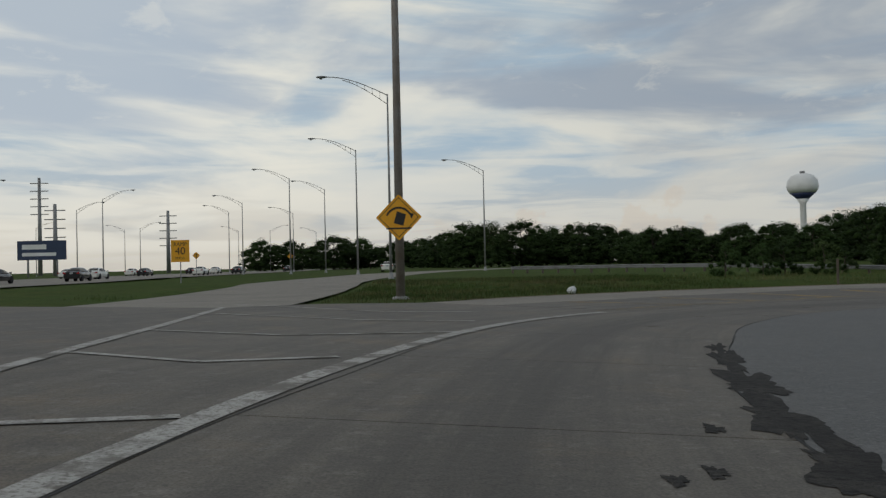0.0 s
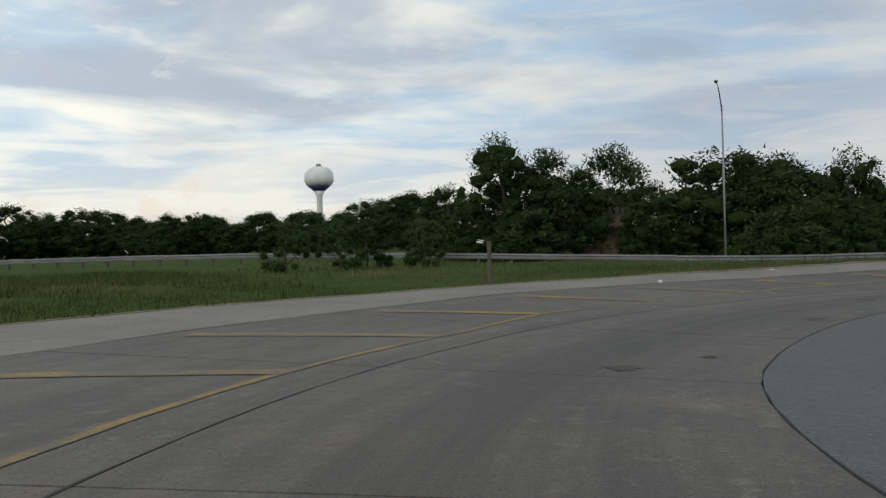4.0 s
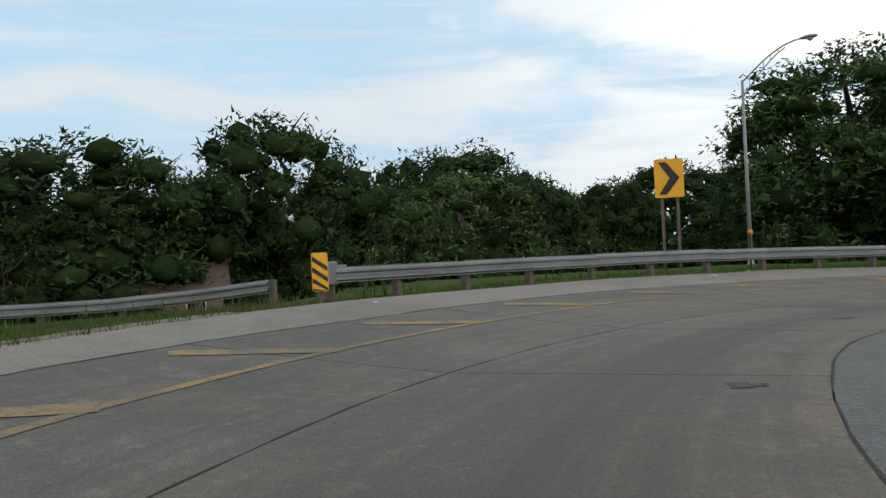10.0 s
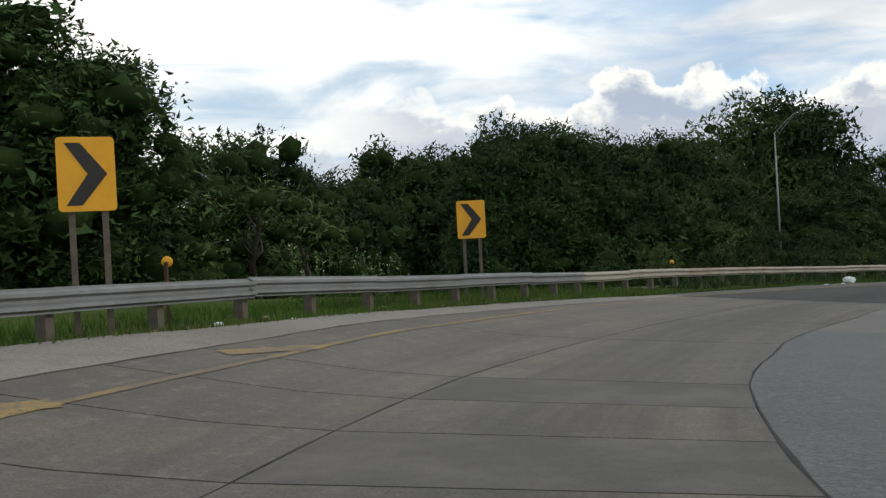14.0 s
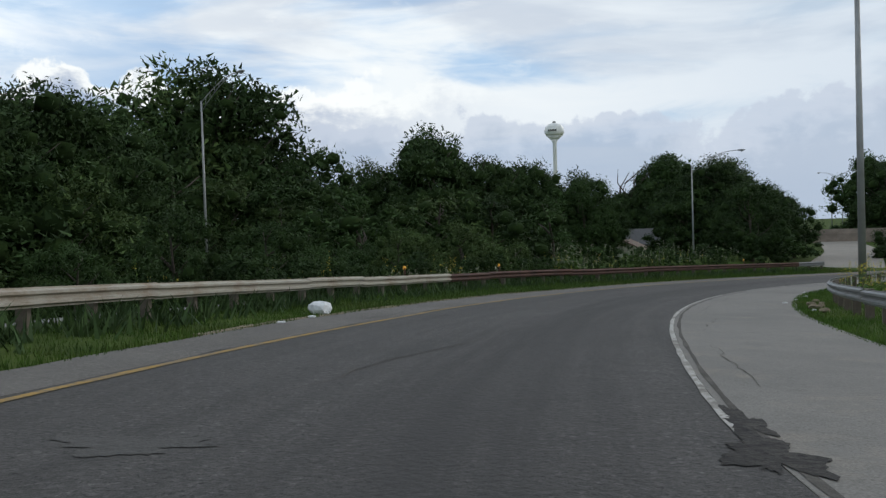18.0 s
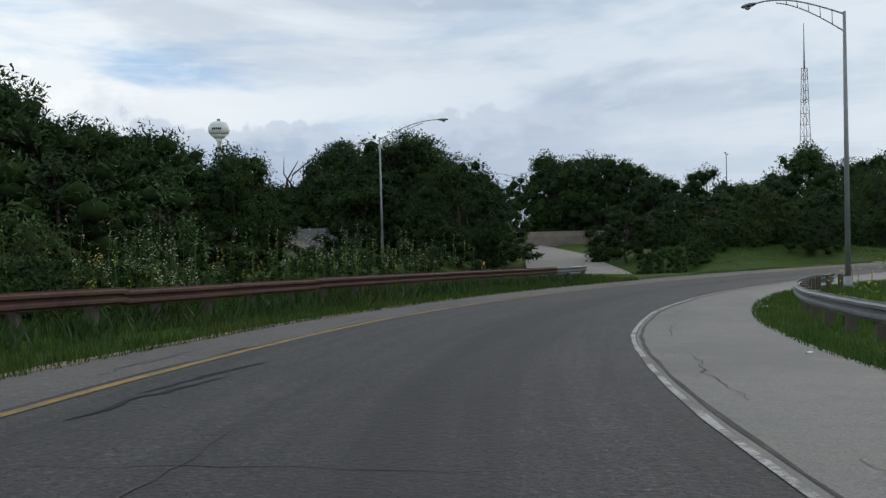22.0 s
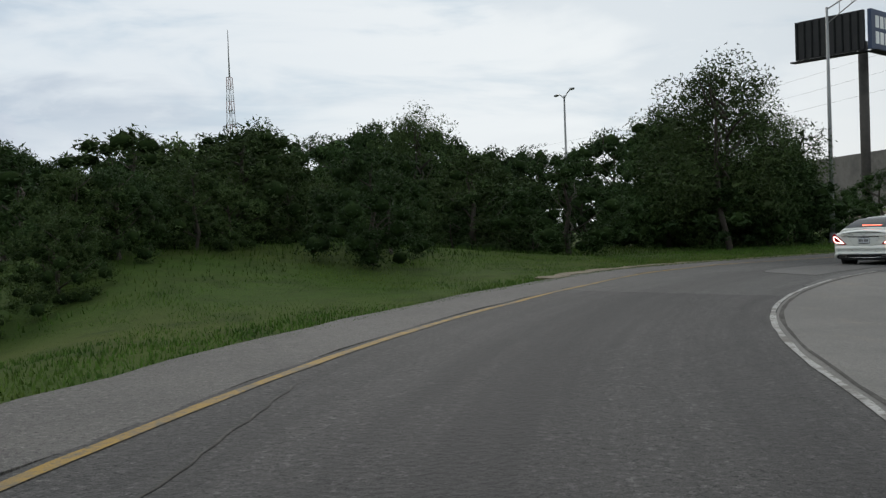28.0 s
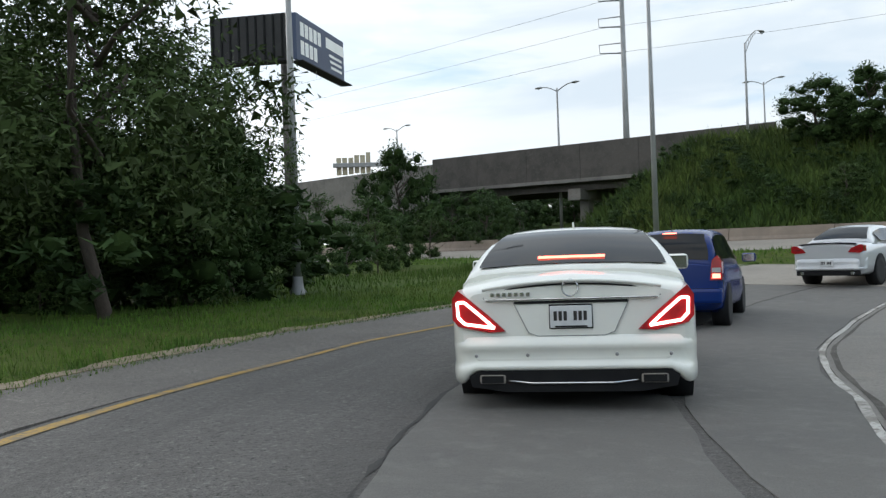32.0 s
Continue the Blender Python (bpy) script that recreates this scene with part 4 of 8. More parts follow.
def flat_bar(pts, width, label, seed=0):
    """A painted bar on the entry gore between points x, y."""
    rng = random.Random(seed)
    vs, fs = [], []
    for (x0, y0), (x1, y1) in zip(pts, pts[1:]):
        d = Vector((x1 - x0, y1 - y0, 0))
        w = Vector((-d.y, d.x, 0)).normalized() * width / 2
        n = max(4, int(d.length / 0.7))
        for i in range(n + 1):
            x, y = x0 + d.x * i / n, y0 + d.y * i / n
            a, b = rng.uniform(0.85, 1.1), rng.uniform(0.85, 1.1)
            vs += [(x - w.x * a, y - w.y * a, paving_z(x - w.x, y - w.y) + 0.008), (x + w.x * b, y + w.y * b, paving_z(x + w.x, y + w.y) + 0.008)]
        o = len(vs) - 2 * (n + 1)
        fs += [(o + 2 * i, o + 2 * i + 1, o + 2 * i + 3, o + 2 * i + 2) for i in range(n)]
    solid("road_bar_white", vs, fs, M_WHT, label, "road marking")


flat_bar([(-4.0, 3.0), (-4.5, 9.4), (-5.0, 16.3), (-5.8, 25.0)], 0.2, "worn white edge line of the through road")
for pts in ([(-3.6, 6.0), (-1.9, 6.6)], [(-4.5, 11.2), (-2.7, 10.3), (-1.2, 11.1)], [(-4.8, 15.4), (-2.5, 14.6), (0.8, 16.0)], [(-5.4, 21.8), (-1.6, 19.4), (0.9, 19.3)], [(-6.0, 27.5), (-1.3, 23.2), (1.2, 23.4)]):
    flat_bar(pts, 0.17, "faded white chevron bar in the entry gore")

strip("road_patch_concrete", 192.6, 224, prof(192.6, 1.0, 193.0, 0.1, 193.5, -0.4, 194.3, -0.68, 196, -0.72), const(1.15), M_CONC_P, up=0.008, label="long pale concrete patch in the asphalt lane", step=0.6, skirt=0.02, across=2, wob=0.03, seed=9)
strip("road_intersection", 217.2, 232, off(EDGE, -0.3), off(SEAM, -0.05), M_CONC_L, up=0.014, label="pale worn concrete at the mouth of the ramp", step=0.8, skirt=0.02, across=6, wob=0.03, seed=12)
strip("road_patch_crack", 190, 216, const(-0.77), const(-0.735), M_JOINT, up=0.006, label="crumbled dark edge of the patch", category="joint", step=0.25, skirt=0, across=1, wob=0.03, seed=10)
strip("road_patch_edge", 189, 224, prof(189, 1.78, 194, 1.45, 198, 1.24), off(SEAM, -0.06), M_CONC_P, up=0.008, label="pale concrete strip along the white line", step=0.6, skirt=0.02, across=2, wob=0.04, seed=11)


def free_strip(name, pts, width, material, label, up=0.06):
    """A road of that width along free points x, y on the land."""
    p = np.array(pts)
    d = np.gradient(p, axis=0)
    d /= np.hypot(d[:, 0], d[:, 1])[:, None]
    vs, fs = [], []
    for q, t in zip(p, d):
        for k in range(5):
            o = width * (k / 4 - 0.5)
            x, y = q[0] + t[1] * o, q[1] - t[0] * o
            vs.append((x, y, up))
    for i in range(len(p) - 1):
        for k in range(4):
            fs.append((5 * i + k, 5 * i + k + 1, 5 * i + k + 6, 5 * i + k + 5))
    return solid(name, vs, fs, material, label, "road")


free_strip("road_side_ramp", SIDE, 7.0, M_CONC_L, "pale concrete side ramp that curves off below the guardrail", -5.0)


# ---- trees ----
def crown_mesh(name, seed, lumps, spread, tall, leaves, size, material, core=0.5, inner=16, droop=0.0):
    """A crown about a unit tree 10 m high: many single leaf sprays set round uneven lumps painted dark as inner shade.
    """
    rng = np.random.default_rng(seed)
    vs, fs, mi = [], [], []
    n = 0
    ico = bmesh.new()
    bmesh.ops.create_icosphere(ico, subdivisions=1, radius=1.0)
    iv = np.array([v.co[:] for v in ico.verts])
    jf = np.array([[v.index for v in f.verts] for f in ico.faces])
    ico.free()
    each = leaves // lumps
    for i in range(lumps):
        a = rng.uniform(0, 2 * math.pi)
        h = (1.0, 0.97, 0.9, 0.85)[i] if i < 4 else rng.uniform(0, 0.95)
        rad = spread * (0.18 + 0.82 * math.sin(math.pi * (0.2 + 0.72 * min(h, 0.97)))) * (rng.uniform(0.05, 0.4) if i < 4 else math.sqrt(rng.uniform(0.1, 0.95)))
        r = rng.uniform(0.72, 1.4) * (1.12 - 0.3 * h)
        c = np.array([rad * math.cos(a), rad * math.sin(a), 10 - tall + 0.7 + h * (tall - 1.5)])
        R = np.array([r, r, r * rng.uniform(0.8, 1.05)])
        # these lumps carry the crown's inner shade in their dark colour
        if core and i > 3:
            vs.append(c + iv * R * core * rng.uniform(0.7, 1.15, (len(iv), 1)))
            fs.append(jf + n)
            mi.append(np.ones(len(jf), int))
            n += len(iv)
        if inner:
            d = rng.normal(size=(inner, 3))
            d /= np.linalg.norm(d, axis=1)[:, None]
            q = c + d * R * 0.8 * rng.random((inner, 1)) ** 0.5
            u, w = rng.normal(size=(2, inner, 3))
            u /= np.linalg.norm(u, axis=1)[:, None]
            w = np.cross(u, w)
            w /= np.linalg.norm(w, axis=1)[:, None]
            k = 0.19 * r * rng.uniform(0.6, 1.2, (inner, 1))
            vs.append(np.stack([q - u * k * 0.7 + w * k * 0.6, q - u * k * 0.7 - w * k * 0.6, q + u * k], 1).reshape(-1, 3))
            fs.append(np.arange(inner * 3).reshape(-1, 3) + n)
            mi.append(np.zeros(inner, int))
            n += inner * 3
        d = rng.normal(size=(each, 3))
        d /= np.linalg.norm(d, axis=1)[:, None]
        q = c + d * R * (0.62 + 0.55 * rng.random((each, 1)) ** 1.3)
        u = rng.normal(size=(each, 3)) + d * 0.7
        u[:, 2] -= droop
        u /= np.linalg.norm(u, axis=1)[:, None]
        w = np.cross(u, rng.normal(size=(each, 3)))
        w /= np.linalg.norm(w, axis=1)[:, None]
        k = size * rng.uniform(0.6, 1.5, (each, 1))
        vs.append(np.stack([q - u * k * 0.6 + w * k * 0.33, q - u * k * 0.6 - w * k * 0.33, q + u * k], 1).reshape(-1, 3))
        fs.append(np.arange(each * 3).reshape(-1, 3) + n)
        mi.append(np.zeros(each, int))
        n += each * 3
    me = bpy.data.meshes.new(name)
    me.from_pydata(np.vstack(vs).tolist(), [], np.vstack(fs).tolist())
    me.materials.append(material)
    me.materials.append(M_CORE_SHADE)
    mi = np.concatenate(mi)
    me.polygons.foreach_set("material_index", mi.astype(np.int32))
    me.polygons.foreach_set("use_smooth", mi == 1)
    return me


def trunk_mesh(name, seed, low, spread, thick=1.0):
    rng = random.Random(seed)
    bm = bmesh.new()
    pts = [(rng.uniform(-0.15, 0.15) * k, rng.uniform(-0.15, 0.15) * k, z) for k, z in enumerate((-0.6, 0.2, 2.0, 4.5, 7.0, 8.8))]
    tube(bm, pts, [thick * r for r in (0.32, 0.25, 0.2, 0.16, 0.09, 0.03)], 7)
    for i in range(9):
        z = rng.uniform(low, 7.5)
        a = rng.uniform(0, 2 * math.pi)
        L = spread * rng.uniform(0.5, 0.95) * (1.1 - z / 14)
        b = Vector((0.1, 0.1, z))
        tube(bm, [b, b + Vector((math.cos(a) * L * 0.5, math.sin(a) * L * 0.5, L * 0.35)), b + Vector((math.cos(a + 0.3) * L, math.sin(a + 0.3) * L, L * 0.85))], (0.09, 0.06, 0.015), 5)
    me = bpy.data.meshes.new(name)
    bm.to_mesh(me)
    bm.free()
    me.materials.append(M_BARK)
    return me


CROWNS = {
    "broad": [crown_mesh("crown", 1, 84, 4.2, 9.6, 6200, 0.165, M_LEAF[0], 0.58, 8), crown_mesh("crown", 2, 80, 4.0, 9.5, 6200, 0.165, M_LEAF[1], 0.58, 8), crown_mesh("crown", 21, 86, 4.4, 9.5, 6200, 0.165, M_LEAF[0], 0.58, 8)],
    "tall": [crown_mesh("crown", 3, 52, 2.7, 9.6, 4600, 0.165, M_LEAF[0], 0.62, 6), crown_mesh("crown", 4, 50, 2.9, 9.4, 4600, 0.165, M_LEAF[1], 0.62, 6)],
    "thin": [crown_mesh("crown", 5, 50, 3.6, 8.6, 5200, 0.17, M_LEAF[2], 0.3, 4), crown_mesh("crown", 6, 50, 3.4, 9.0, 5200, 0.17, M_LEAF[1], 0.3, 4)],
    "bush": [crown_mesh("crown", 7, 36, 5.0, 10.2, 3200, 0.23, M_LEAF[1], 0.68, 6), crown_mesh("crown", 8, 36, 5.4, 10.2, 3200, 0.23, M_LEAF[2], 0.68, 6), crown_mesh("crown", 9, 36, 5.2, 10.2, 3200, 0.23, M_LEAF[0], 0.68, 6)],
    "under": [crown_mesh("crown", 17, 22, 6.0, 10.2, 1100, 0.4, M_LEAF[0], 0.72, 0), crown_mesh("crown", 18, 22, 6.4, 10.2, 1100, 0.4, M_LEAF[1], 0.72, 0)],
}
# finer crowns for the trees that stand near the way
FINE = {
    "broad": [crown_mesh("crown", 31, 96, 4.3, 9.5, 17000, 0.115, M_LEAF[0], 0.46, 16), crown_mesh("crown", 32, 92, 4.1, 9.5, 17000, 0.115, M_LEAF[1], 0.46, 16)],
    "tall": [crown_mesh("crown", 33, 66, 2.8, 9.6, 13000, 0.115, M_LEAF[1], 0.5, 12)],
    "thin": [crown_mesh("crown", 35, 58, 3.7, 8.6, 13500, 0.105, M_LEAF[2], 0, 7, 0.5), crown_mesh("crown", 36, 56, 3.5, 8.8, 13500, 0.105, M_LEAF[2], 0, 7, 0.5)],
    "bush": [crown_mesh("crown", 37, 46, 5.0, 10.2, 7500, 0.165, M_LEAF[1], 0.6, 10), crown_mesh("crown", 38, 46, 5.3, 10.2, 7500, 0.165, M_LEAF[2], 0.6, 10)],
}
FINE["under"] = FINE["bush"]
TRUNKS = {"broad": trunk_mesh("trunk", 11, 2.0, 4.2), "tall": trunk_mesh("trunk", 12, 2.0, 2.8), "thin": trunk_mesh("trunk", 13, 3.0, 3.4, 0.6), "bush": trunk_mesh("trunk", 14, 0.8, 4.0), "bare": trunk_mesh("trunk", 15, 2.5, 5.0)}
TRUNKS["under"] = TRUNKS["bush"]
TREE_LABELS = {"broad": "broad dense dark green deciduous tree in full leaf", "tall": "tall narrow dark green tree in full leaf",
               "thin": "thin open-crowned tree with sparse green leaves", "bush": "wild rounded green bush growing low to the ground", "under": "dense dark undergrowth shrub below the trees", "bare": "half-dead tree with bare grey branches"}
_tn = [0]
UNDER = []


def tree(x, y, z, height, sort="broad", wide=1.0, which=None, group="roadside trees"):
    """A tree of that height; wide stretches its crown."""
    _tn[0] += 1
    i = _tn[0]
    rng = random.Random(1000 + i)
    name = "bush" if sort in ("bush", "under") else "tree"
    s = height / 9.75
    if sort == "under":
        UNDER.append((i, Matrix.LocRotScale((x, y, z), Euler((0, 0, rng.uniform(0, 6.28))), (s * wide, s * wide, s))))
        return None
    ob = thing(name, Matrix.LocRotScale((x, y, z), Euler((0, 0, rng.uniform(0, 6.28))), (s * wide, s * wide * rng.uniform(0.9, 1.1), s)), TREE_LABELS[sort], name, group)
    t = new("trunk", TRUNKS[sort])
    t.parent = ob
    if sort != "bare":
        near = float(road_frame(np.array([x]), np.array([y]))[2][0])
        ms = FINE[sort] if near < 15 + 1.2 * height or (height > 10 and near < 48) else CROWNS[sort]
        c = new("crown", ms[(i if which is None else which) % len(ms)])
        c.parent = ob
    return ob


# ---- street lamps ----
def street_lamp(x, y, z, height, turn, arm=4.7, truss=True, group="ramp street lamps", label="grey aluminium street lamp with a truss arm and cobra head"):
    """turn: degrees, the way that the arm points (0 is +y, clockwise)."""
    ob = thing("street_lamp", Matrix.Translation((x, y, z)) @ pose(0, 0, 0, 0, 0, -turn), label, "street lamp", group)
    part("base_plate", lathe(bmesh.new(), ((0.24, -0.3), (0.24, 0.1), (0.17, 0.16), (0.14, 0.5)), 12), M_POLE, ob)
    part("pole", tube(bmesh.new(), [(0, 0, 0), (0, 0, height * 0.5), (0, 0, height)], (0.12, 0.095, 0.06), 10), M_POLE, ob)
    n = 8
    up = [(0, arm * k / n, height - 0.1 + 1.5 * math.sin(0.5 * math.pi * k / n)) for k in range(n + 1)]
    lo = [(0, arm * k / n * 0.98, height - 0.8 + 2.1 * math.sin(0.5 * math.pi * k / n)) for k in range(n + 1)]
    a = part("arm", tube(bmesh.new(), up, [0.035] * (n + 1), 6), M_POLE, ob)
    if truss:
        bm = tube(bmesh.new(), lo[:7], [0.028] * 7, 6)
        for k in (1, 2, 3, 4, 5):
            tube(bm, [lo[k], up[k]], (0.016, 0.016), 5)
        part("brace", bm, M_POLE, ob)
    e = up[-1]
    h = part("lamp_head", lathe(bmesh.new(), ((0.03, -0.45), (0.1, -0.38), (0.17, -0.12), (0.18, 0.12), (0.12, 0.34), (0.04, 0.42)), 12, Matrix.Translation((0, e[1] + 0.35, e[2])) @ Matrix.Diagonal((1, 1, 0.55, 1)) @ pose(0, 0, 0, -90, 0, 0)), M_POLE, ob, smooth=True)
    part("lens", lathe(bmesh.new(), ((0.02, -0.12), (0.13, -0.05), (0.15, 0.0)), 12, Matrix.Translation((0, e[1] + 0.4, e[2] - 0.08))), M_LAMPGLASS, h)
    return ob


def twin_lamp(x, y, z, height, turn):
    ob = thing("twin_street_lamp", Matrix.Translation((x, y, z)) @ pose(0, 0, 0, 0, 0, -turn), "tall grey street lamp with two arms standing by the expressway", "street lamp", "expressway twin lamps")
    part("pole", tube(bmesh.new(), [(0, 0, 0), (0, 0, height)], (0.16, 0.08), 8), M_POLE, ob)
    for s in (-1, 1):
        pts = [(0, s * 1.7 * k / 6, height - 0.3 + 0.6 * math.sin(0.5 * math.pi * k / 6)) for k in range(7)]
        part("arm", tube(bmesh.new(), pts, [0.05] * 7, 6), M_POLE, ob)
        part("lamp_head", lathe(bmesh.new(), ((0.05, -0.5), (0.2, -0.15), (0.22, 0.15), (0.06, 0.5)), 10, Matrix.Translation((0, s * 2.0, height + 0.29)) @ Matrix.Diagonal((1, 1, 0.5, 1)) @ pose(0, 0, 0, 90, 0, 0)), M_POLE, ob)
    return ob


# ---- signs ----
def sign_posts(ob, xs, z0, z1, material=M_POST):
    for x in xs:
        bm = boxed(x - 0.04, x + 0.04, 0.03, 0.1, z0, z1, 0.006)
        part("post", bm, material, ob)


def panel(bm, w, h, r=0.05, t=0.012, y=0.0):
    """An upright plate with rounded corners, facing -y."""
    poly = []
    for cx, cz, a0 in ((w / 2 - r, h / 2 - r, 0), (-w / 2 + r, h / 2 - r, 90), (-w / 2 + r, -h / 2 + r, 180), (w / 2 - r, -h / 2 + r, 270)):
        poly += [(cx + r * math.cos(radians(a0 + k * 22.5)), cz + r * math.sin(radians(a0 + k * 22.5))) for k in range(5)]
    return extrude_poly(bm, poly, y - t, y)


def chevron_sign(x, y, z, face, w=0.61, h=0.78, low=1.5):
    """face: the heading (degrees) from which traffic meets it."""
    ob = thing("chevron_sign", Matrix.Translation((x, y, z)) @ pose(0, 0, 0, 0, 0, -face), "amber chevron sign with a black arrow on two timber posts", "road sign", "chevron signs round the curve")
    zc = low + h / 2
    sign_posts(ob, (-0.2, 0.2), -0.4, low + h * 0.9)
    p = part("panel", panel(bmesh.new(), w, h), M_SIGN, ob)
    p.location = (0, 0, zc)
    a, b = w * 0.36, h * 0.42
    arrow = [(-a, b), (-a + 0.27 * w, b), (a, 0), (-a + 0.27 * w, -b), (-a, -b), (a - 0.34 * w, 0)]
    q = part("arrow", extrude_poly(bmesh.new(), arrow, -0.019, -0.013), M_BLACK, p)
    return ob


def diamond_sign(x, y, z, face, side, low, label, mark):
    ob = thing("warning_sign", Matrix.Translation((x, y, z)) @ pose(0, 0, 0, 0, 0, -face), label, "road sign")
    d = side / math.sqrt(2)
    if mark != "truck":
        sign_posts(ob, (0,), -0.4, low + d * 1.6, M_POLE)
    else:
        part("bracket", boxed(-0.3, 0.3, 0.0, 0.12, low + d * 0.8, low + d * 0.86), M_POLE, ob)
    bm = panel(bmesh.new(), side, side, 0.06)
    bmesh.ops.transform(bm, matrix=pose(0, 0, 0, 0, 45, 0), verts=bm.verts[:])
    p = part("panel", bm, M_SIGN, ob)
    p.location = (0, 0, low + d)
    bm = bmesh.new()
    k = side * 0.61
    for s in (1,):
        fr = [(0, k), (k, 0), (0, -k), (-k, 0)]
        fi = [(0, k - 0.03), (k - 0.03, 0), (0, -k + 0.03), (-k + 0.03, 0)]
        for i in range(4):
            j = (i + 1) % 4
            extrude_poly(bm, [fr[i], fr[j], fi[j], fi[i]], -0.019, -0.013)
    part("border", bm, M_BLACK, p)
    bm = bmesh.new()
    if mark == "truck":
        extrude_poly(bm, [(-0.18, -0.2), (0.16, -0.3), (0.26, 0.1), (-0.06, 0.22)], -0.019, -0.013)
        for i in range(9):
            a0, a1 = radians(30 + i * 14), radians(30 + (i + 1) * 14)
            extrude_poly(bm, [(0.5 * math.cos(a0), 0.5 * math.sin(a0) - 0.12), (0.5 * math.cos(a1), 0.5 * math.sin(a1) - 0.12), (0.43 * math.cos(a1), 0.43 * math.sin(a1) - 0.12), (0.43 * math.cos(a0), 0.43 * math.sin(a0) - 0.12)], -0.019, -0.013)
        extrude_poly(bm, [(0.55, 0.12), (0.38, 0.16), (0.44, -0.06)], -0.019, -0.013)
        extrude_poly(bm, [(-0.45, -0.42), (0.45, -0.42), (0.45, -0.36), (-0.45, -0.36)], -0.019, -0.013)
    else:
        extrude_poly(bm, [(-0.04, -0.32), (0.05, -0.32), (0.05, 0.1), (-0.04, 0.1)], -0.019, -0.013)
        extrude_poly(bm, [(-0.17, 0.08), (0.17, 0.08), (0.0, 0.34)], -0.019, -0.013)
    part("symbol", bm, M_BLACK, p)
    return ob


# ---- guardrail ----
W_PROF = ((-0.0, 0.155), (0.0, 0.13), (-0.07, 0.10), (-0.07, 0.055), (-0.005, 0.02), (-0.005, -0.02), (-0.07, -0.055), (-0.07, -0.10), (0.0, -0.13), (0.0, -0.155))


def guardrail(pts, material, label, side=1, post_step=1.9, top=0.62, beam_len=3.8, tilt=0.0):
    """A W-beam on posts along points (x, y, z); side 1 turns its face to the right of the way."""
    ob = thing("guardrail", Matrix.Translation(pts[0]), label, "guardrail", "roadside guardrails")
    o = Vector(pts[0])
    P = [Vector(p) - o for p in pts]
    cum = [0]
    for a, b in zip(P, P[1:]):
        cum.append(cum[-1] + (b - a).length)
    rng = random.Random(int(abs(pts[0][0]) * 10))

    def at(s):
        s = min(max(s, 0), cum[-1] - 1e-4)
        i = next(k for k in range(len(cum) - 1) if cum[k + 1] > s or k == len(cum) - 2)
        f = (s - cum[i]) / (cum[i + 1] - cum[i])
        d = (P[i + 1] - P[i]).normalized()
        return P[i].lerp(P[i + 1], f), Vector((d.y, -d.x, 0)) * side
    n = max(1, round(cum[-1] / beam_len))
    for k in range(n):
        s0, s1 = cum[-1] * k / n, cum[-1] * (k + 1) / n
        bm = bmesh.new()
        dz = rng.uniform(-0.02, 0.02)
        rows = []
        for s in (s0, (s0 + s1) / 2, s1 + 0.12):
            p, r = at(s)
            off = 0.004 * (k % 2)
            rows.append([[bm.verts.new(p + r * (-u - off + th) + Vector((0, 0, top - 0.155 + v + dz))) for u, v in W_PROF] for th in (0, -0.012)])
        for a, b in zip(rows, rows[1:]):
            for q in (0, 1):
                for i in range(len(W_PROF) - 1):
                    f = (a[q][i], a[q][i + 1], b[q][i + 1], b[q][i])
                    bm.faces.new(f if q else f[::-1])
            for i in (0, len(W_PROF) - 1):
                bm.faces.new((a[0][i], a[1][i], b[1][i], b[0][i]))
        part("beam", bm, material, ob)
    m = max(1, round(cum[-1] / post_step))
    pm = boxed(-0.065, 0.065, -0.09, 0.09, -0.9, top - 0.02, 0.008)
    me = mesh_of("post", pm, M_POST)
    for k in range(m + 1):
        p, r = at(cum[-1] * k / m)
        q = new("post", me)
        q.parent = ob
        q.location = p - r * 0.19
        q.rotation_euler = (0, 0, math.atan2(r.x, -r.y))
    return ob


# ---- houses ----
def house(x, y, z, turn, w, d, wall_h, roof_h, wallm, roofm, label, chimney=False, windows=2):
    ob = thing("house", Matrix.Translation((x, y, z)) @ pose(0, 0, 0, 0, 0, -turn), label, "house", "houses beyond the trees")
    part("wall", boxed(-w / 2, w / 2, -d / 2, d / 2, -0.5, wall_h), wallm, ob)
    bm = bmesh.new()
    e = 0.5
    extrude_poly(bm, [(-d / 2 - e, wall_h - 0.1), (0, wall_h + roof_h), (d / 2 + e, wall_h - 0.1), (d / 2 + e, wall_h + 0.1), (0, wall_h + roof_h + 0.2), (-d / 2 - e, wall_h + 0.1)], -w / 2 - e, w / 2 + e, pose(0, 0, 0, 0, 0, 90))
    r = part("roof", bm, roofm, ob)
    bm = extrude_poly(bmesh.new(), [(-d / 2, wall_h), (d / 2, wall_h), (0, wall_h + roof_h)], -w / 2, w / 2, pose(0, 0, 0, 0, 0, 90))
    part("gable", bm, wallm, ob)
    if chimney:
        c = part("chimney", boxed(w * 0.2, w * 0.2 + 0.8, -0.4, 0.4, wall_h, wall_h + roof_h + 1.0, 0.02), M_BRICK, r)
    for k in range(windows):
        cx = (k + 0.5) / windows * w - w / 2
        for sy in (-1, 1):
            wd = part("window", boxed(cx - 0.6, cx + 0.6, sy * d / 2 - 0.04, sy * d / 2 + 0.04, wall_h - 1.7, wall_h - 0.5, 0.01), M_WHITE, ob)
            part("pane", boxed(cx - 0.52, cx + 0.52, sy * d / 2 - 0.06, sy * d / 2 + 0.06, wall_h - 1.62, wall_h - 0.58), M_GLASS_D, wd)
    return ob


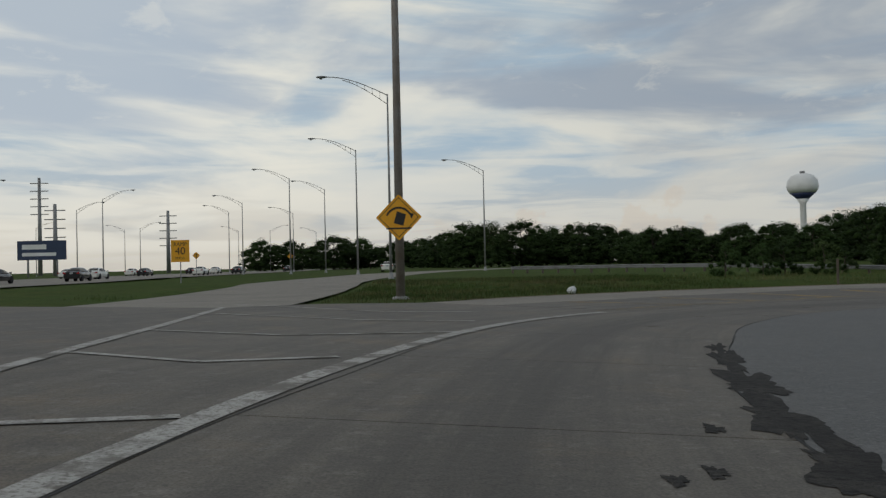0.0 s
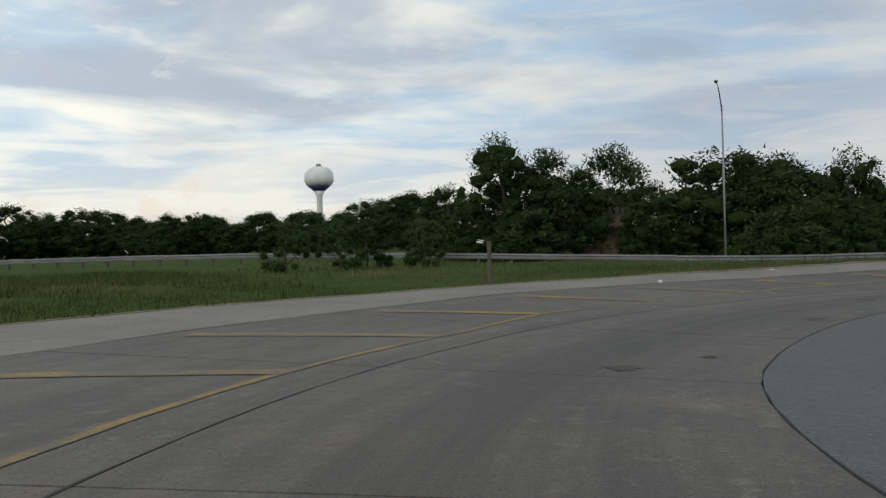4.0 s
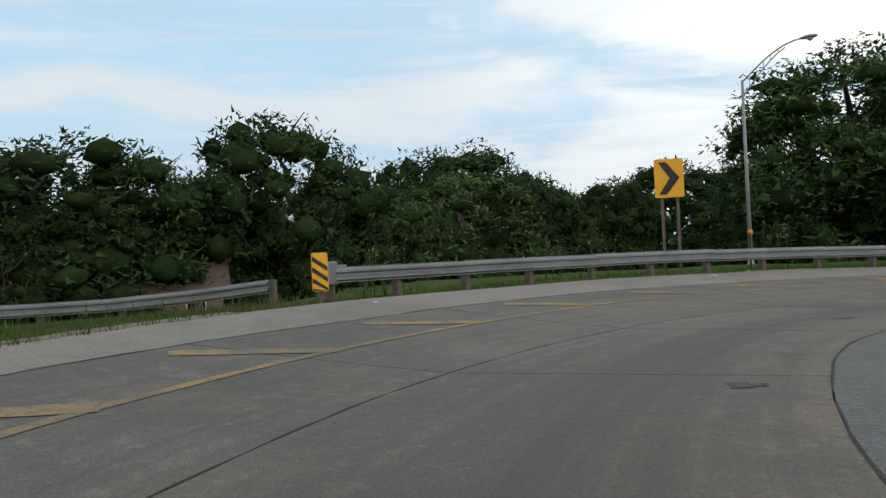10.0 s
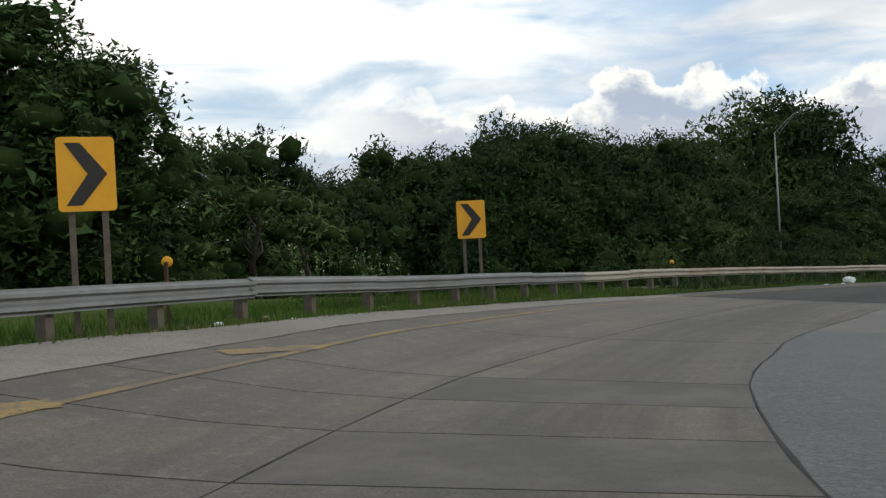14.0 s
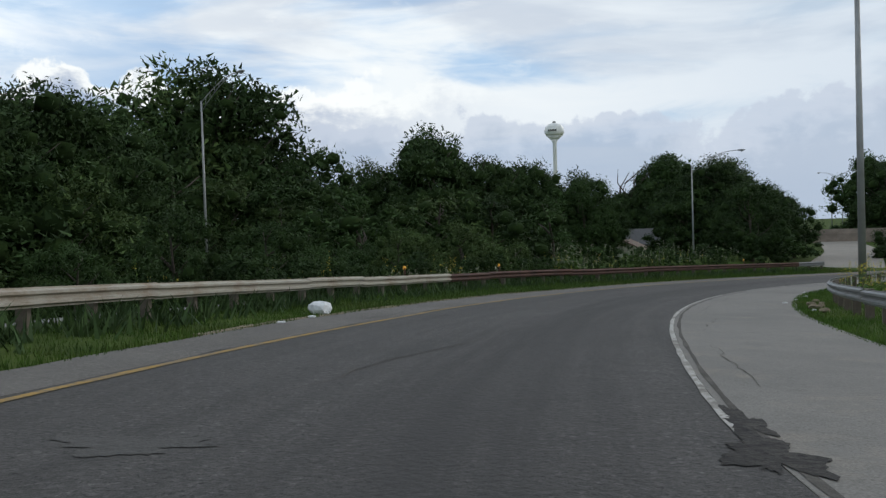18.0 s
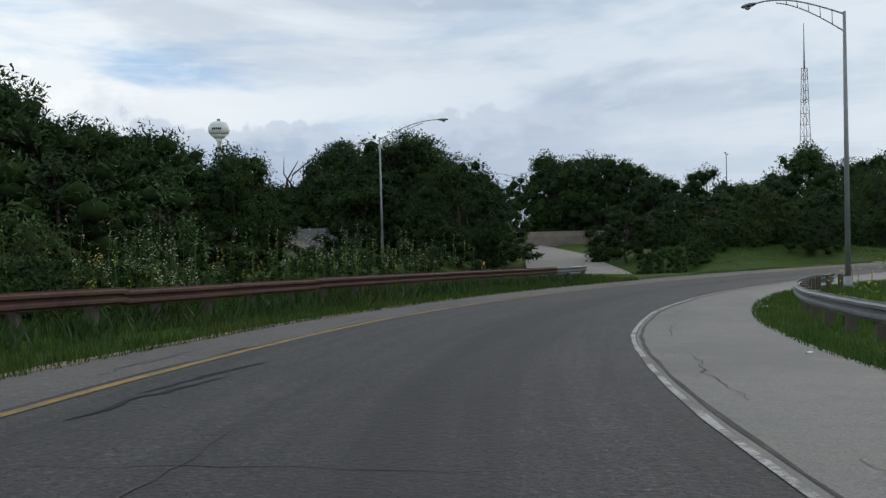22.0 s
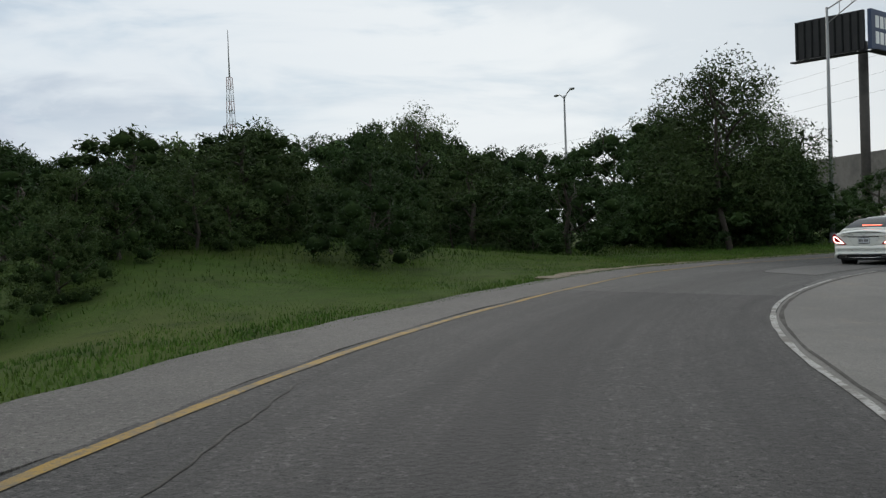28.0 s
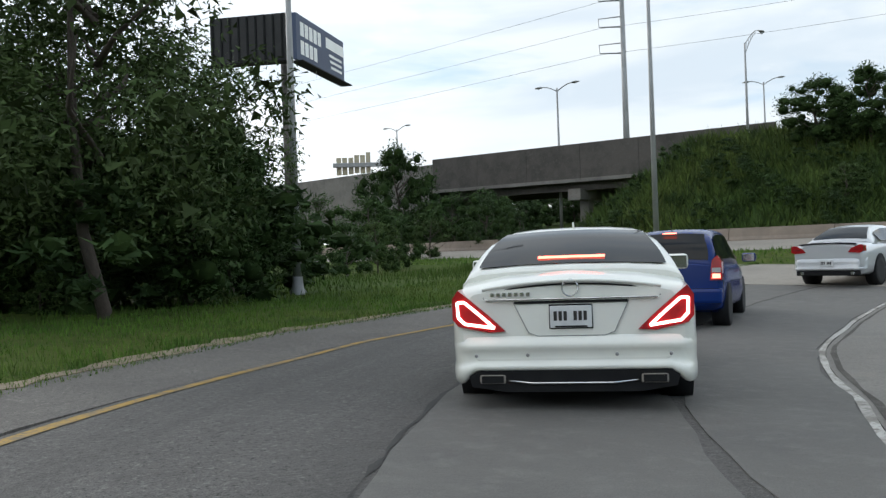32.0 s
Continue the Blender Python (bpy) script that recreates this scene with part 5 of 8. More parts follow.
# ---- wheels and cars ----
def wheel(parent, x, y, r, w, spokes=10):
    s = 1 if x > 0 else -1
    bm = lathe(bmesh.new(), ((r * 0.62, -w / 2), (r * 0.93, -w / 2), (r, -w / 2 + 0.03), (r, w / 2 - 0.03), (r * 0.93, w / 2), (r * 0.62, w / 2)), 28)
    t = part("tyre", bm, M_TYRE, parent)
    t.matrix_local = Matrix.Translation((x - s * w / 2, y, r)) @ pose(0, 0, 0, 0, 90, 0)
    bm = lathe(bmesh.new(), ((r * 0.12, -w * 0.3), (r * 0.64, -w * 0.3), (r * 0.64, w * 0.42), (r * 0.6, w * 0.42), (r * 0.58, -w * 0.1), (r * 0.12, 0.0)), 24)
    for k in range(spokes):
        box(bm, r * 0.1, r * 0.6, -0.022, 0.022, w * 0.05, w * 0.3, m=pose(0, 0, 0, 0, 0, 360 / spokes * k))
    rim = part("rim", bm, M_RIM, t)
    rim.matrix_local = pose(0, 0, 0, 0, 0 if s > 0 else 180, 0)
    return t


def loft(bm, rings, close=True):
    vs = [[bm.verts.new(p) for p in r] for r in rings]
    n = len(vs[0])
    for a, b in zip(vs, vs[1:]):
        for k in range(n if close else n - 1):
            bm.faces.new((a[k], a[(k + 1) % n], b[(k + 1) % n], b[k])).smooth = True
    if close:
        bm.faces.new(vs[0][::-1])
        bm.faces.new(vs[-1])
    return bm


def curve(pairs):
    xs, ys = pairs[0::2], pairs[1::2]
    return lambda v: float(np.interp(v, xs, ys))


def car(name, m, paint_m, label, L, W, deck, low, half, roof, roof_half, glass_rear, lamp, wheel_r=0.33, axles=(0.95, 3.75), group="", detail=True, plate_z=0.86, plate_y=0.0, hatch=False):
    """A car that faces +y with its tail at y = 0. deck: height of the body's upper skin along y; half: its half width; roof: height
    of the roof line along y; roof_half: half width of the roof; glass_rear: y where rear glass starts and ends."""
    ob = thing(name, m, label, "car", group)
    ys = [0.0, 0.03, 0.1, 0.22, 0.4, 0.6, 0.8, 1.0, 1.25, 1.5, 1.8, 2.1, 2.4, 2.7, 3.0, 3.3, 3.6, 3.9, 4.15, L - 0.3, L - 0.12, L - 0.03, L]
    ys = [y for y in ys if y <= L]
    rings = []
    for y in ys:
        w, zt, zb = half(y), deck(y), low(y)
        zm = zb + (zt - zb) * 0.45
        for_ring = [(-w * 0.82, zb), (-w * 0.96, zb + 0.06), (-w, zm - 0.1), (-w * 1.0, zm + 0.08), (-w * 0.975, zt - 0.1), (-w * 0.9, zt - 0.015), (-w * 0.55, zt + 0.02), (0, zt + 0.028)]
        if not hatch:
            # the boot lid bows and its haunches fall away towards the tail lamps
            k = max(0.0, min(1.0, 1.25 - y))
            low_ring = for_ring[:3] + [(-w, zt - 0.28), (-w * 0.98, zt - 0.15), (-w * 0.9, zt - 0.075), (-w * 0.55, zt - 0.015), (0, zt + 0.02)]
            for_ring = [(xa + (xb - xa) * k, za + (zb_ - za) * k) for (xa, za), (xb, zb_) in zip(for_ring, low_ring)]
        pts = for_ring + [(-x, z) for x, z in for_ring[-2::-1]]
        rings.append([(x, y, z) for x, z in pts])
    bm = loft(bmesh.new(), rings)
    body = part("body", bm, paint_m, ob, smooth=False)
    # wheel arches stand dark in the flanks
    for a in axles:
        for s in (-1, 1):
            x = s * (half(a) - 0.115)
            bm = lathe(bmesh.new(), ((0.01, -0.13), (wheel_r + 0.055, -0.13), (wheel_r + 0.055, 0.121), (0.01, 0.121)), 28)
            arch = part("wheel_arch", bm, M_TRIM, body)
            arch.matrix_local = Matrix.Translation((x, a, wheel_r + 0.03)) @ pose(0, 0, 0, 0, 90, 0)
            wheel(ob, s * (half(a) + 0.012), a, wheel_r, 0.23)
    # painted cabin with the panes set into it
    g0, g1 = glass_rear
    end = roof[0][-1]
    rz = curve([v for p in zip(*roof) for v in p])

    def section(y):
        zt, zb = rz(y), deck(y) - 0.06
        wb = half(y) * 0.93
        k = min(1.0, max(0.02, (zt - zb) / 0.4))
        return zt, zb, wb, wb + (roof_half(y) - wb) * k

    rings = []
    for y in np.linspace(g0, end, 22):
        zt, zb, wb, wt = section(y)
        pr = [(-wb, zb), (-wt - 0.018, zt - 0.09), (-wt + 0.02, zt - 0.03), (-wt + 0.12, zt + 0.002), (-wt * 0.5, zt + 0.022), (0, zt + 0.03)]
        rings.append([(x, y, z) for x, z in pr + [(-x, z) for x, z in pr[-2::-1]]])
    cabin = part("cabin", loft(bmesh.new(), rings, True), paint_m, ob)

    def pane(name, rows, label=""):
        bm = bmesh.new()
        vs = [[bm.verts.new(p) for p in r] for r in rows]
        for r0, r1 in zip(vs, vs[1:]):
            for k in range(len(r0) - 1):
                bm.faces.new((r0[k], r0[k + 1], r1[k + 1], r1[k])).smooth = True
        return part(name, bm, M_GLASS_D, cabin, label)

    def across(y, inset):
        zt, zb, wt = section(y)[0], section(y)[1], section(y)[3]
        w = wt - inset
        return [(w * q, y, zt + 0.011 + 0.032 * (1 - (q * w / wt) ** 2)) for q in np.linspace(-1, 1, 11)]

    pane("rear_window", [across(y, 0.1) for y in np.linspace(g0 + (0.012 if hatch else 0.1), g1, 9)], "dark tinted rear window")
    pane("windscreen", [across(y, 0.1) for y in np.linspace(end - 0.75, end - 0.06, 7)])
    for s in (-1, 1):
        for y0, y1 in ((g1 - 0.25, (g1 + end - 0.5) / 2 - 0.04), ((g1 + end - 0.5) / 2 + 0.04, end - 0.4)):
            rows = []
            for y in np.linspace(y0, y1, 6):
                zt, zb, wb, wt = section(y)
                rows.append([(s * (wb + (wt + 0.018 - wb) * q + 0.008), y, zb + 0.09 + (zt - 0.16 - zb) * q) for q in (0.05, 0.5, 0.98)])
            pane("side_window", rows)
        ym2 = roof[0][-1] - 0.42
        mr = part("side_mirror", boxed(-0.12, 0.12, -0.07, 0.08, -0.08, 0.08, 0.045), paint_m, ob)
        mr.location = (s * (half(ym2) + 0.13), ym2, deck(ym2) + 0.09)
        part("mirror_glass", boxed(-0.1, 0.1, -0.078, -0.071, -0.062, 0.062, 0.002), M_CHROME, mr)
    lamp(ob)
    p = part("number_plate", boxed(-0.155, 0.155, -0.03, -0.012, plate_z - 0.08, plate_z + 0.08, 0.004), M_PLATE, ob)
    p.location.y = plate_y
    for k in range(7):
        if k != 3:
            part("plate_bar", boxed(-0.128 + k * 0.037, -0.103 + k * 0.037, -0.034, -0.0301, plate_z - 0.028, plate_z + 0.04), M_BLACK, p)
    return ob


def tail_lamp(ob, s, outline, y0, y1, band=None, lit=True):
    """A lamp in the corner of the tail: outline in x and z, mirrored by s."""
    bm = extrude_poly(bmesh.new(), [(s * x, z) for x, z in outline], y0, y1)
    lm = part("tail_lamp", bm, M_LENS, ob, "red tail lamp glowing" if lit else "")
    if band:
        bm = bmesh.new()
        n = len(band)
        for i in range(n):
            a, b = Vector((s * band[i][0], y0 - 0.008, band[i][1])), Vector((s * band[(i + 1) % n][0], y0 - 0.008, band[(i + 1) % n][1]))
            tube(bm, [a, b], (0.0115, 0.0115), 6)
        part("light_band", bm, M_GLOW_W if lit else M_LENS, lm)
    return lm


def white_lamps(ob):
    out = [(0.49, 0.645), (0.62, 0.638), (0.85, 0.685), (0.895, 0.74), (0.895, 0.89), (0.85, 0.955), (0.77, 0.89), (0.62, 0.765)]
    band = [(0.575, 0.672), (0.80, 0.705), (0.85, 0.755), (0.855, 0.865), (0.80, 0.865), (0.68, 0.765)]
    for s in (-1, 1):
        tail_lamp(ob, s, out, -0.028, 0.2, band)
        e = part("exhaust_tip", boxed(-0.1, 0.1, -0.02, 0.1, -0.035, 0.035, 0.02), M_POLE_B, ob)
        e.location = (s * 0.6, -0.024, 0.295)
        part("exhaust_hole", boxed(-0.084, 0.084, -0.026, -0.0205, -0.026, 0.026, 0.002), M_TRIM, e)
    d = part("diffuser", extrude_poly(bmesh.new(), [(-0.78, 0.32), (-0.68, 0.37), (0.68, 0.37), (0.78, 0.32), (0.76, 0.24), (0.5, 0.2), (-0.5, 0.2), (-0.76, 0.24)], -0.03, 0.2), M_TRIM, ob)
    part("chrome_strip", tube(bmesh.new(), [(-0.48, -0.036, 0.285), (-0.3, -0.04, 0.265), (0.3, -0.04, 0.265), (0.48, -0.036, 0.285)], [0.009] * 4, 6), M_CHROME, d)
    # bumper skin: a crease, a face that leans under, and a lip over the dark insert
    rows = []
    for y, z, drop in ((0.02, 0.615, 0.0), (-0.016, 0.6, 0.0), (-0.04, 0.55, 0.0), (-0.045, 0.525, 0.0), (-0.03, 0.505, 0.01), (0.005, 0.43, 0.02), (-0.03, 0.408, 0.03), (-0.046, 0.395, 0.04), (-0.046, 0.375, 0.05), (-0.03, 0.36, 0.09), (0.04, 0.345, 0.1)):
        rows.append([(0.936 * q, y + 0.32 * abs(q) ** 18, z - drop * max(0.0, min(1.0, (abs(q) - 0.78) / 0.12))) for q in np.sin(np.linspace(-math.pi / 2, math.pi / 2, 33))])
    bp = part("bumper", loft(bmesh.new(), rows, False), M_CARWHITE, ob)
    for x in (-0.72, -0.33, 0.33, 0.72):
        part("parking_sensor", lathe(bmesh.new(), ((0.001, 0.0), (0.012, 0.0), (0.014, -0.006)), 12, Matrix.Translation((x, -0.045, 0.47)) @ pose(0, 0, 0, 90, 0, 0)), M_POLE, bp)
    part("underbody", boxed(-0.66, 0.66, 0.35, 4.6, 0.2, 0.32), M_TRIM, ob)
    rows = [[(w * q, y + 0.03 * q * q, z - 0.055 * q * q) for q in np.linspace(-1, 1, 17)] for y, z, w in ((0.24, 1.032, 0.64), (0.08, 1.028, 0.66), (-0.02, 1.022, 0.665), (-0.04, 1.012, 0.668), (-0.035, 1.0, 0.665), (0.0, 0.985, 0.66))]
    sp = part("spoiler_lip", loft(bmesh.new(), rows, False), M_CARWHITE, ob)
    # black tube draws the gap and the shadow line under the lip
    part("lip_gap_shadow", tube(bmesh.new(), [(0.655 * q, -0.012 + 0.03 * q * q, 0.982 - 0.055 * q * q) for q in np.linspace(-1, 1, 13)], [0.006] * 13, 5), M_TRIM, sp)
    for k in (-1, 1):
        part("boot_seam", tube(bmesh.new(), [(k * 0.69, 0.3, 0.985), (k * 0.672, 0.05, 0.92), (k * 0.655, -0.012, 0.885)], [0.003] * 3, 5), M_TRIM, ob)
    part("boot_strip", boxed(-0.64, 0.64, -0.034, -0.012, 0.868, 0.882, 0.004), M_CHROME, ob)
    part("boot_recess", extrude_poly(bmesh.new(), [(-0.43, 0.855), (0.43, 0.855), (0.32, 0.63), (0.25, 0.605), (-0.25, 0.605), (-0.32, 0.63)], -0.0125, 0.01), M_CARWHITE, ob)
    # thin grey tube stands in for the soft shading round the recess
    part("recess_edge_shade", tube(bmesh.new(), [(-0.43, -0.013, 0.857), (-0.32, -0.014, 0.632), (-0.25, -0.014, 0.606), (0.25, -0.014, 0.606), (0.32, -0.014, 0.632), (0.43, -0.013, 0.857)], [0.003] * 6, 5), M_POLE, ob)
    # proud black bar painted as the recess's shadow below the chrome strip
    part("recess_painted_shadow", boxed(-0.42, 0.42, -0.021, -0.012, 0.843, 0.862), M_TRIM, ob)
    fr = part("plate_frame", boxed(-0.162, 0.162, -0.024, -0.0126, 0.657, 0.836, 0.004), M_TRIM, ob)
    part("plate_bar", boxed(-0.12, 0.12, -0.034, -0.03, 0.668, 0.68), M_TRIM, fr)
    ring = bmesh.new()
    tube(ring, [(0.06 * math.cos(radians(20 * k)), 0, 0.06 * math.sin(radians(20 * k))) for k in range(19)], [0.006] * 19, 5, )
    em = part("badge_ring", ring, M_CHROME, ob)
    em.location = (0, -0.03, 0.955)
    for k in range(7):
        part("badge_bar", boxed(-0.60 + k * 0.045, -0.572 + k * 0.045, -0.02, -0.005, 0.9, 0.93, 0.002), M_CHROME, ob)
    part("brake_strip", boxed(-0.27, 0.27, 0.62, 0.66, 1.165, 1.185), M_GLOW, ob)
    part("aerial_fin", extrude_poly(bmesh.new(), [(-0.012, 1.40), (0.012, 1.40), (0.006, 1.475), (-0.006, 1.475)], 1.65, 1.85), M_CARWHITE, ob)


white_car = car("white_sedan", Matrix.Translation((-34.85, -52.62, paving_z(-36.8, -51.5) - 0.03)) @ pose(0, 0, 0, 0, 0, -299) @ Matrix.Diagonal((1.02, 1.0, 1.05, 1)), M_CARWHITE, "pearl white four-door coupe with lit red tail lamps",
    4.94, 1.88, curve((0, 0.99, 0.05, 1.025, 0.12, 1.04, 0.6, 1.06, 1.2, 1.04, 2.4, 1.0, 3.5, 0.97, 4.4, 0.86, 4.9, 0.66, 4.94, 0.6)), curve((0, 0.42, 0.1, 0.33, 0.5, 0.29, 4.5, 0.2, 4.94, 0.3)),
    curve((0, 0.82, 0.05, 0.88, 0.2, 0.925, 0.8, 0.94, 2.5, 0.935, 4.2, 0.92, 4.7, 0.8, 4.94, 0.62)),
    ((0.42, 0.8, 1.2, 1.6, 2.1, 2.6, 3.0, 3.3, 3.75), (1.05, 1.19, 1.315, 1.385, 1.412, 1.40, 1.32, 1.2, 0.95)),
    curve((0.4, 0.79, 0.9, 0.74, 1.5, 0.68, 2.5, 0.66, 3.75, 0.72)), (0.42, 1.45), white_lamps, 0.345, (1.05, 3.92), plate_z=0.745)


def blue_lamps(ob):
    out = [(0.62, 0.74), (0.80, 0.74), (0.80, 1.02), (0.74, 1.12), (0.66, 1.05)]
    for s in (-1, 1):
        lm = tail_lamp(ob, s, out, -0.02, 0.2)
        part("brake_glow", boxed(s * 0.72 - 0.06, s * 0.72 + 0.06, -0.028, -0.021, 0.77, 0.84, 0.002), M_GLOW, lm)
        part("clear_lens", boxed(s * 0.72 - 0.065, s * 0.72 + 0.065, -0.027, -0.021, 0.86, 0.93, 0.002), M_LAMPGLASS, lm)
    part("bumper", boxed(-0.8, 0.8, -0.07, 0.1, 0.38, 0.62, 0.05), M_CARBLUE, ob)
    part("aerial", tube(bmesh.new(), [(0, 0.5, 1.5), (0, 0.3, 1.75)], (0.008, 0.004), 5), M_TRIM, ob)
    part("wiper", tube(bmesh.new(), [(0, 0.02, 1.02), (0.3, 0.03, 1.06)], (0.01, 0.006), 5), M_TRIM, ob)
    part("brake_strip", boxed(-0.1, 0.1, 0.24, 0.28, 1.47, 1.49), M_GLOW, ob)


car("blue_hatchback", Matrix.Translation((-40.7, -47.9, paving_z(-42, -46.4) - 0.02)) @ pose(0, 0, 0, 0, 0, -313), M_CARBLUE, "small bright blue five-door hatchback with red tail lamps", 3.9, 1.68,
    curve((0, 0.96, 0.06, 1.0, 0.3, 1.01, 1.5, 0.99, 2.6, 0.96, 3.3, 0.86, 3.85, 0.66, 3.9, 0.6)), curve((0, 0.36, 0.2, 0.24, 3.6, 0.22, 3.9, 0.3)), curve((0, 0.74, 0.08, 0.79, 0.5, 0.83, 2.5, 0.84, 3.4, 0.79, 3.9, 0.55)),
    ((0.02, 0.12, 0.35, 0.8, 1.5, 2.1, 2.5, 3.15), (1.0, 1.25, 1.46, 1.515, 1.525, 1.49, 1.35, 0.93)), curve((0, 0.68, 0.4, 0.6, 2.4, 0.6, 3.2, 0.68)), (0.02, 0.32), blue_lamps, 0.3, (0.62, 3.08), plate_z=0.66, hatch=True)


def silver_lamps(ob):
    out = [(0.5, 0.80), (0.78, 0.78), (0.86, 0.82), (0.86, 0.95), (0.78, 0.98), (0.58, 0.90)]
    for s in (-1, 1):
        lm = tail_lamp(ob, s, out, -0.02, 0.18)
        part("lens_rib", boxed(s * 0.72 - 0.09, s * 0.72 + 0.09, -0.026, -0.021, 0.86, 0.872, 0.002), M_TRIM, lm)
        part("exhaust_tip", lathe(bmesh.new(), ((0.045, -0.05), (0.045, 0.05)), 12, Matrix.Translation((s * 0.6, 0.0, 0.3)) @ pose(0, 0, 0, 90, 0, 0)), M_CHROME, ob)
    part("diffuser", boxed(-0.75, 0.75, -0.015, 0.1, 0.24, 0.36, 0.02), M_TRIM, ob)
    part("bumper", loft(bmesh.new(), [[(0.86 * q, y + 0.25 * abs(q) ** 14, z) for q in np.sin(np.linspace(-1.5708, 1.5708, 21))] for y, z in ((0.02, 0.66), (-0.03, 0.63), (-0.05, 0.55), (-0.03, 0.45), (-0.055, 0.42), (-0.05, 0.38), (0.02, 0.36))], False), M_CARSILVER, ob)
    part("spoiler", loft(bmesh.new(), [[(0.68 * q, y + 0.06 * q * q, z - 0.03 * q * q) for q in np.linspace(-1, 1, 9)] for y, z in ((0.2, 1.03), (0.0, 1.04), (-0.04, 1.036), (-0.03, 1.02), (0.1, 1.01))], False), M_TRIM, ob)


SEDAN = (4.75, 1.78, curve((0, 0.98, 0.06, 1.03, 0.5, 1.05, 1.2, 1.02, 2.6, 0.97, 3.6, 0.92, 4.4, 0.78, 4.75, 0.58)), curve((0, 0.38, 0.1, 0.25, 4.4, 0.22, 4.75, 0.3)),
         curve((0, 0.78, 0.08, 0.83, 0.5, 0.88, 2.5, 0.89, 4.0, 0.87, 4.75, 0.6)), ((0.7, 1.0, 1.4, 1.9, 2.4, 2.9, 3.3, 3.7), (1.04, 1.2, 1.36, 1.44, 1.44, 1.34, 1.18, 0.94)), curve((0.7, 0.62, 1.6, 0.57, 2.6, 0.58, 3.7, 0.66)), (0.7, 1.5))
silver_car = car("silver_sedan", Matrix.Translation((-46.1, -39.9, paving_z(-47.1, -37.8) - 0.02)) @ pose(0, 0, 0, 0, 0, -334), M_CARSILVER, "silver four-door sedan with red tail lamps turning with the road", *SEDAN, silver_lamps, 0.33, (1.0, 3.85), plate_z=0.54, plate_y=-0.034)


def plain_lamps(ob):
    for s in (-1, 1):
        tail_lamp(ob, s, [(0.5, 0.80), (0.78, 0.78), (0.86, 0.82), (0.86, 0.95), (0.78, 0.98), (0.58, 0.90)], -0.02, 0.18, lit=False)


black_car = car("black_sedan", Matrix.Translation((-38.0, 96.0, 0.2)) @ pose(0, 0, 0, 0, 0, 4), M_CARBLACK, "black sedan on the expressway", *SEDAN, plain_lamps, 0.33, (1.0, 3.85), group="expressway cars")
white2 = car("white_sedan", Matrix.Translation((-42.0, 112.0, 0.2)), M_CARWHITE, "white sedan on the expressway", *SEDAN, plain_lamps, 0.33, (1.0, 3.85), group="expressway cars")
for o, x, y in ((black_car, -42.3, 86), (white2, -38.5, 150), (black_car, -36.5, 170), (white2, -45.5, 190), (black_car, -34.0, 215), (white2, -6.0, 128)):
    copy_thing(o, Matrix.Translation((x, y, 0.2 if x < -20 else 0.25)))

# ---- trees and bushes ----
TREES_N0 = [(-49.5, 264.8, 9.6, 'broad', 1.0), (-40.5, 266.4, 9.1, 'broad', 1.0), (-27.4, 260.1, 10.1, 'broad', 1.0), (-21.0, 276.7, 9.8, 'broad', 1.0), (-8.9, 261.4, 8.5, 'broad', 1.0), (-2.6, 261.5, 8.7, 'broad', 1.0), (1.3, 245.6, 8.7, 'broad', 1.0), (5.4, 229.5, 9.5, 'broad', 1.0), (9.6, 213.4, 10.9, 'broad', 1.0), (14.6, 209.9, 10.6, 'thin', 1.0), (22.0, 212.4, 11.1, 'broad', 1.0), (28.8, 219.7, 9.7, 'broad', 1.0), (35.6, 210.6, 10.2, 'broad', 1.0), (44.0, 200.8, 8.0, 'broad', 1.0), (44.1, 176.1, 7.5, 'broad', 1.0), (50.2, 177.7, 7.7, 'broad', 1.0), (57.4, 168.7, 7.1, 'broad', 1.0), (62.4, 161.7, 7.0, 'broad', 1.0), (65.5, 151.8, 6.5, 'broad', 1.0), (48.3, 258.0, 11.9, 'broad', 1.0)]
TREES_N1 = [(61.8, 255.2, 9.6, 'broad', 1.0), (68.8, 236.8, 9.5, 'broad', 1.0), (72.9, 210.2, 9.2, 'broad', 1.0), (71.4, 181.7, 8.2, 'broad', 1.0), (75.7, 162.2, 9.2, 'broad', 1.0), (77.9, 150.2, 9.0, 'broad', 1.0)]
TREES_E0 = [(51.8, 96.9, 7.5, 'broad', 1.0), (51.8, 87.4, 11.5, 'tall', 1.0), (57.2, 88.3, 10.6, 'thin', 1.0), (65.1, 86.9, 12.5, 'thin', 1.0), (62.0, 70.1, 9.1, 'broad', 1.5), (67.6, 69.6, 10.9, 'broad', 1.2), (84.8, 74.8, 13.5, 'tall', 1.0), (100.4, 78.2, 10.8, 'broad', 1.0), (104.2, 75.7, 11.9, 'broad', 1.0), (28.7, 61.8, 2.0, 'bush', 1.0), (18.7, 50.3, 2.0, 'bush', 1.0), (22.0, 49.9, 2.0, 'bush', 0.9), (20.5, 51.7, 2.0, 'bush', 1.0), (16.5, 50.1, 2.0, 'bush', 1.0), (113.7, 79.5, 12.2, 'broad', 1.0), (108.9, 73.4, 11.3, 'broad', 1.0), (93.3, 59.1, 11.7, 'broad', 1.2), (91.7, 54.9, 10.8, 'broad', 1.0), (106.8, 56.9, 13.3, 'thin', 1.0), (84.4, 48.3, 12.0, 'broad', 1.5)]
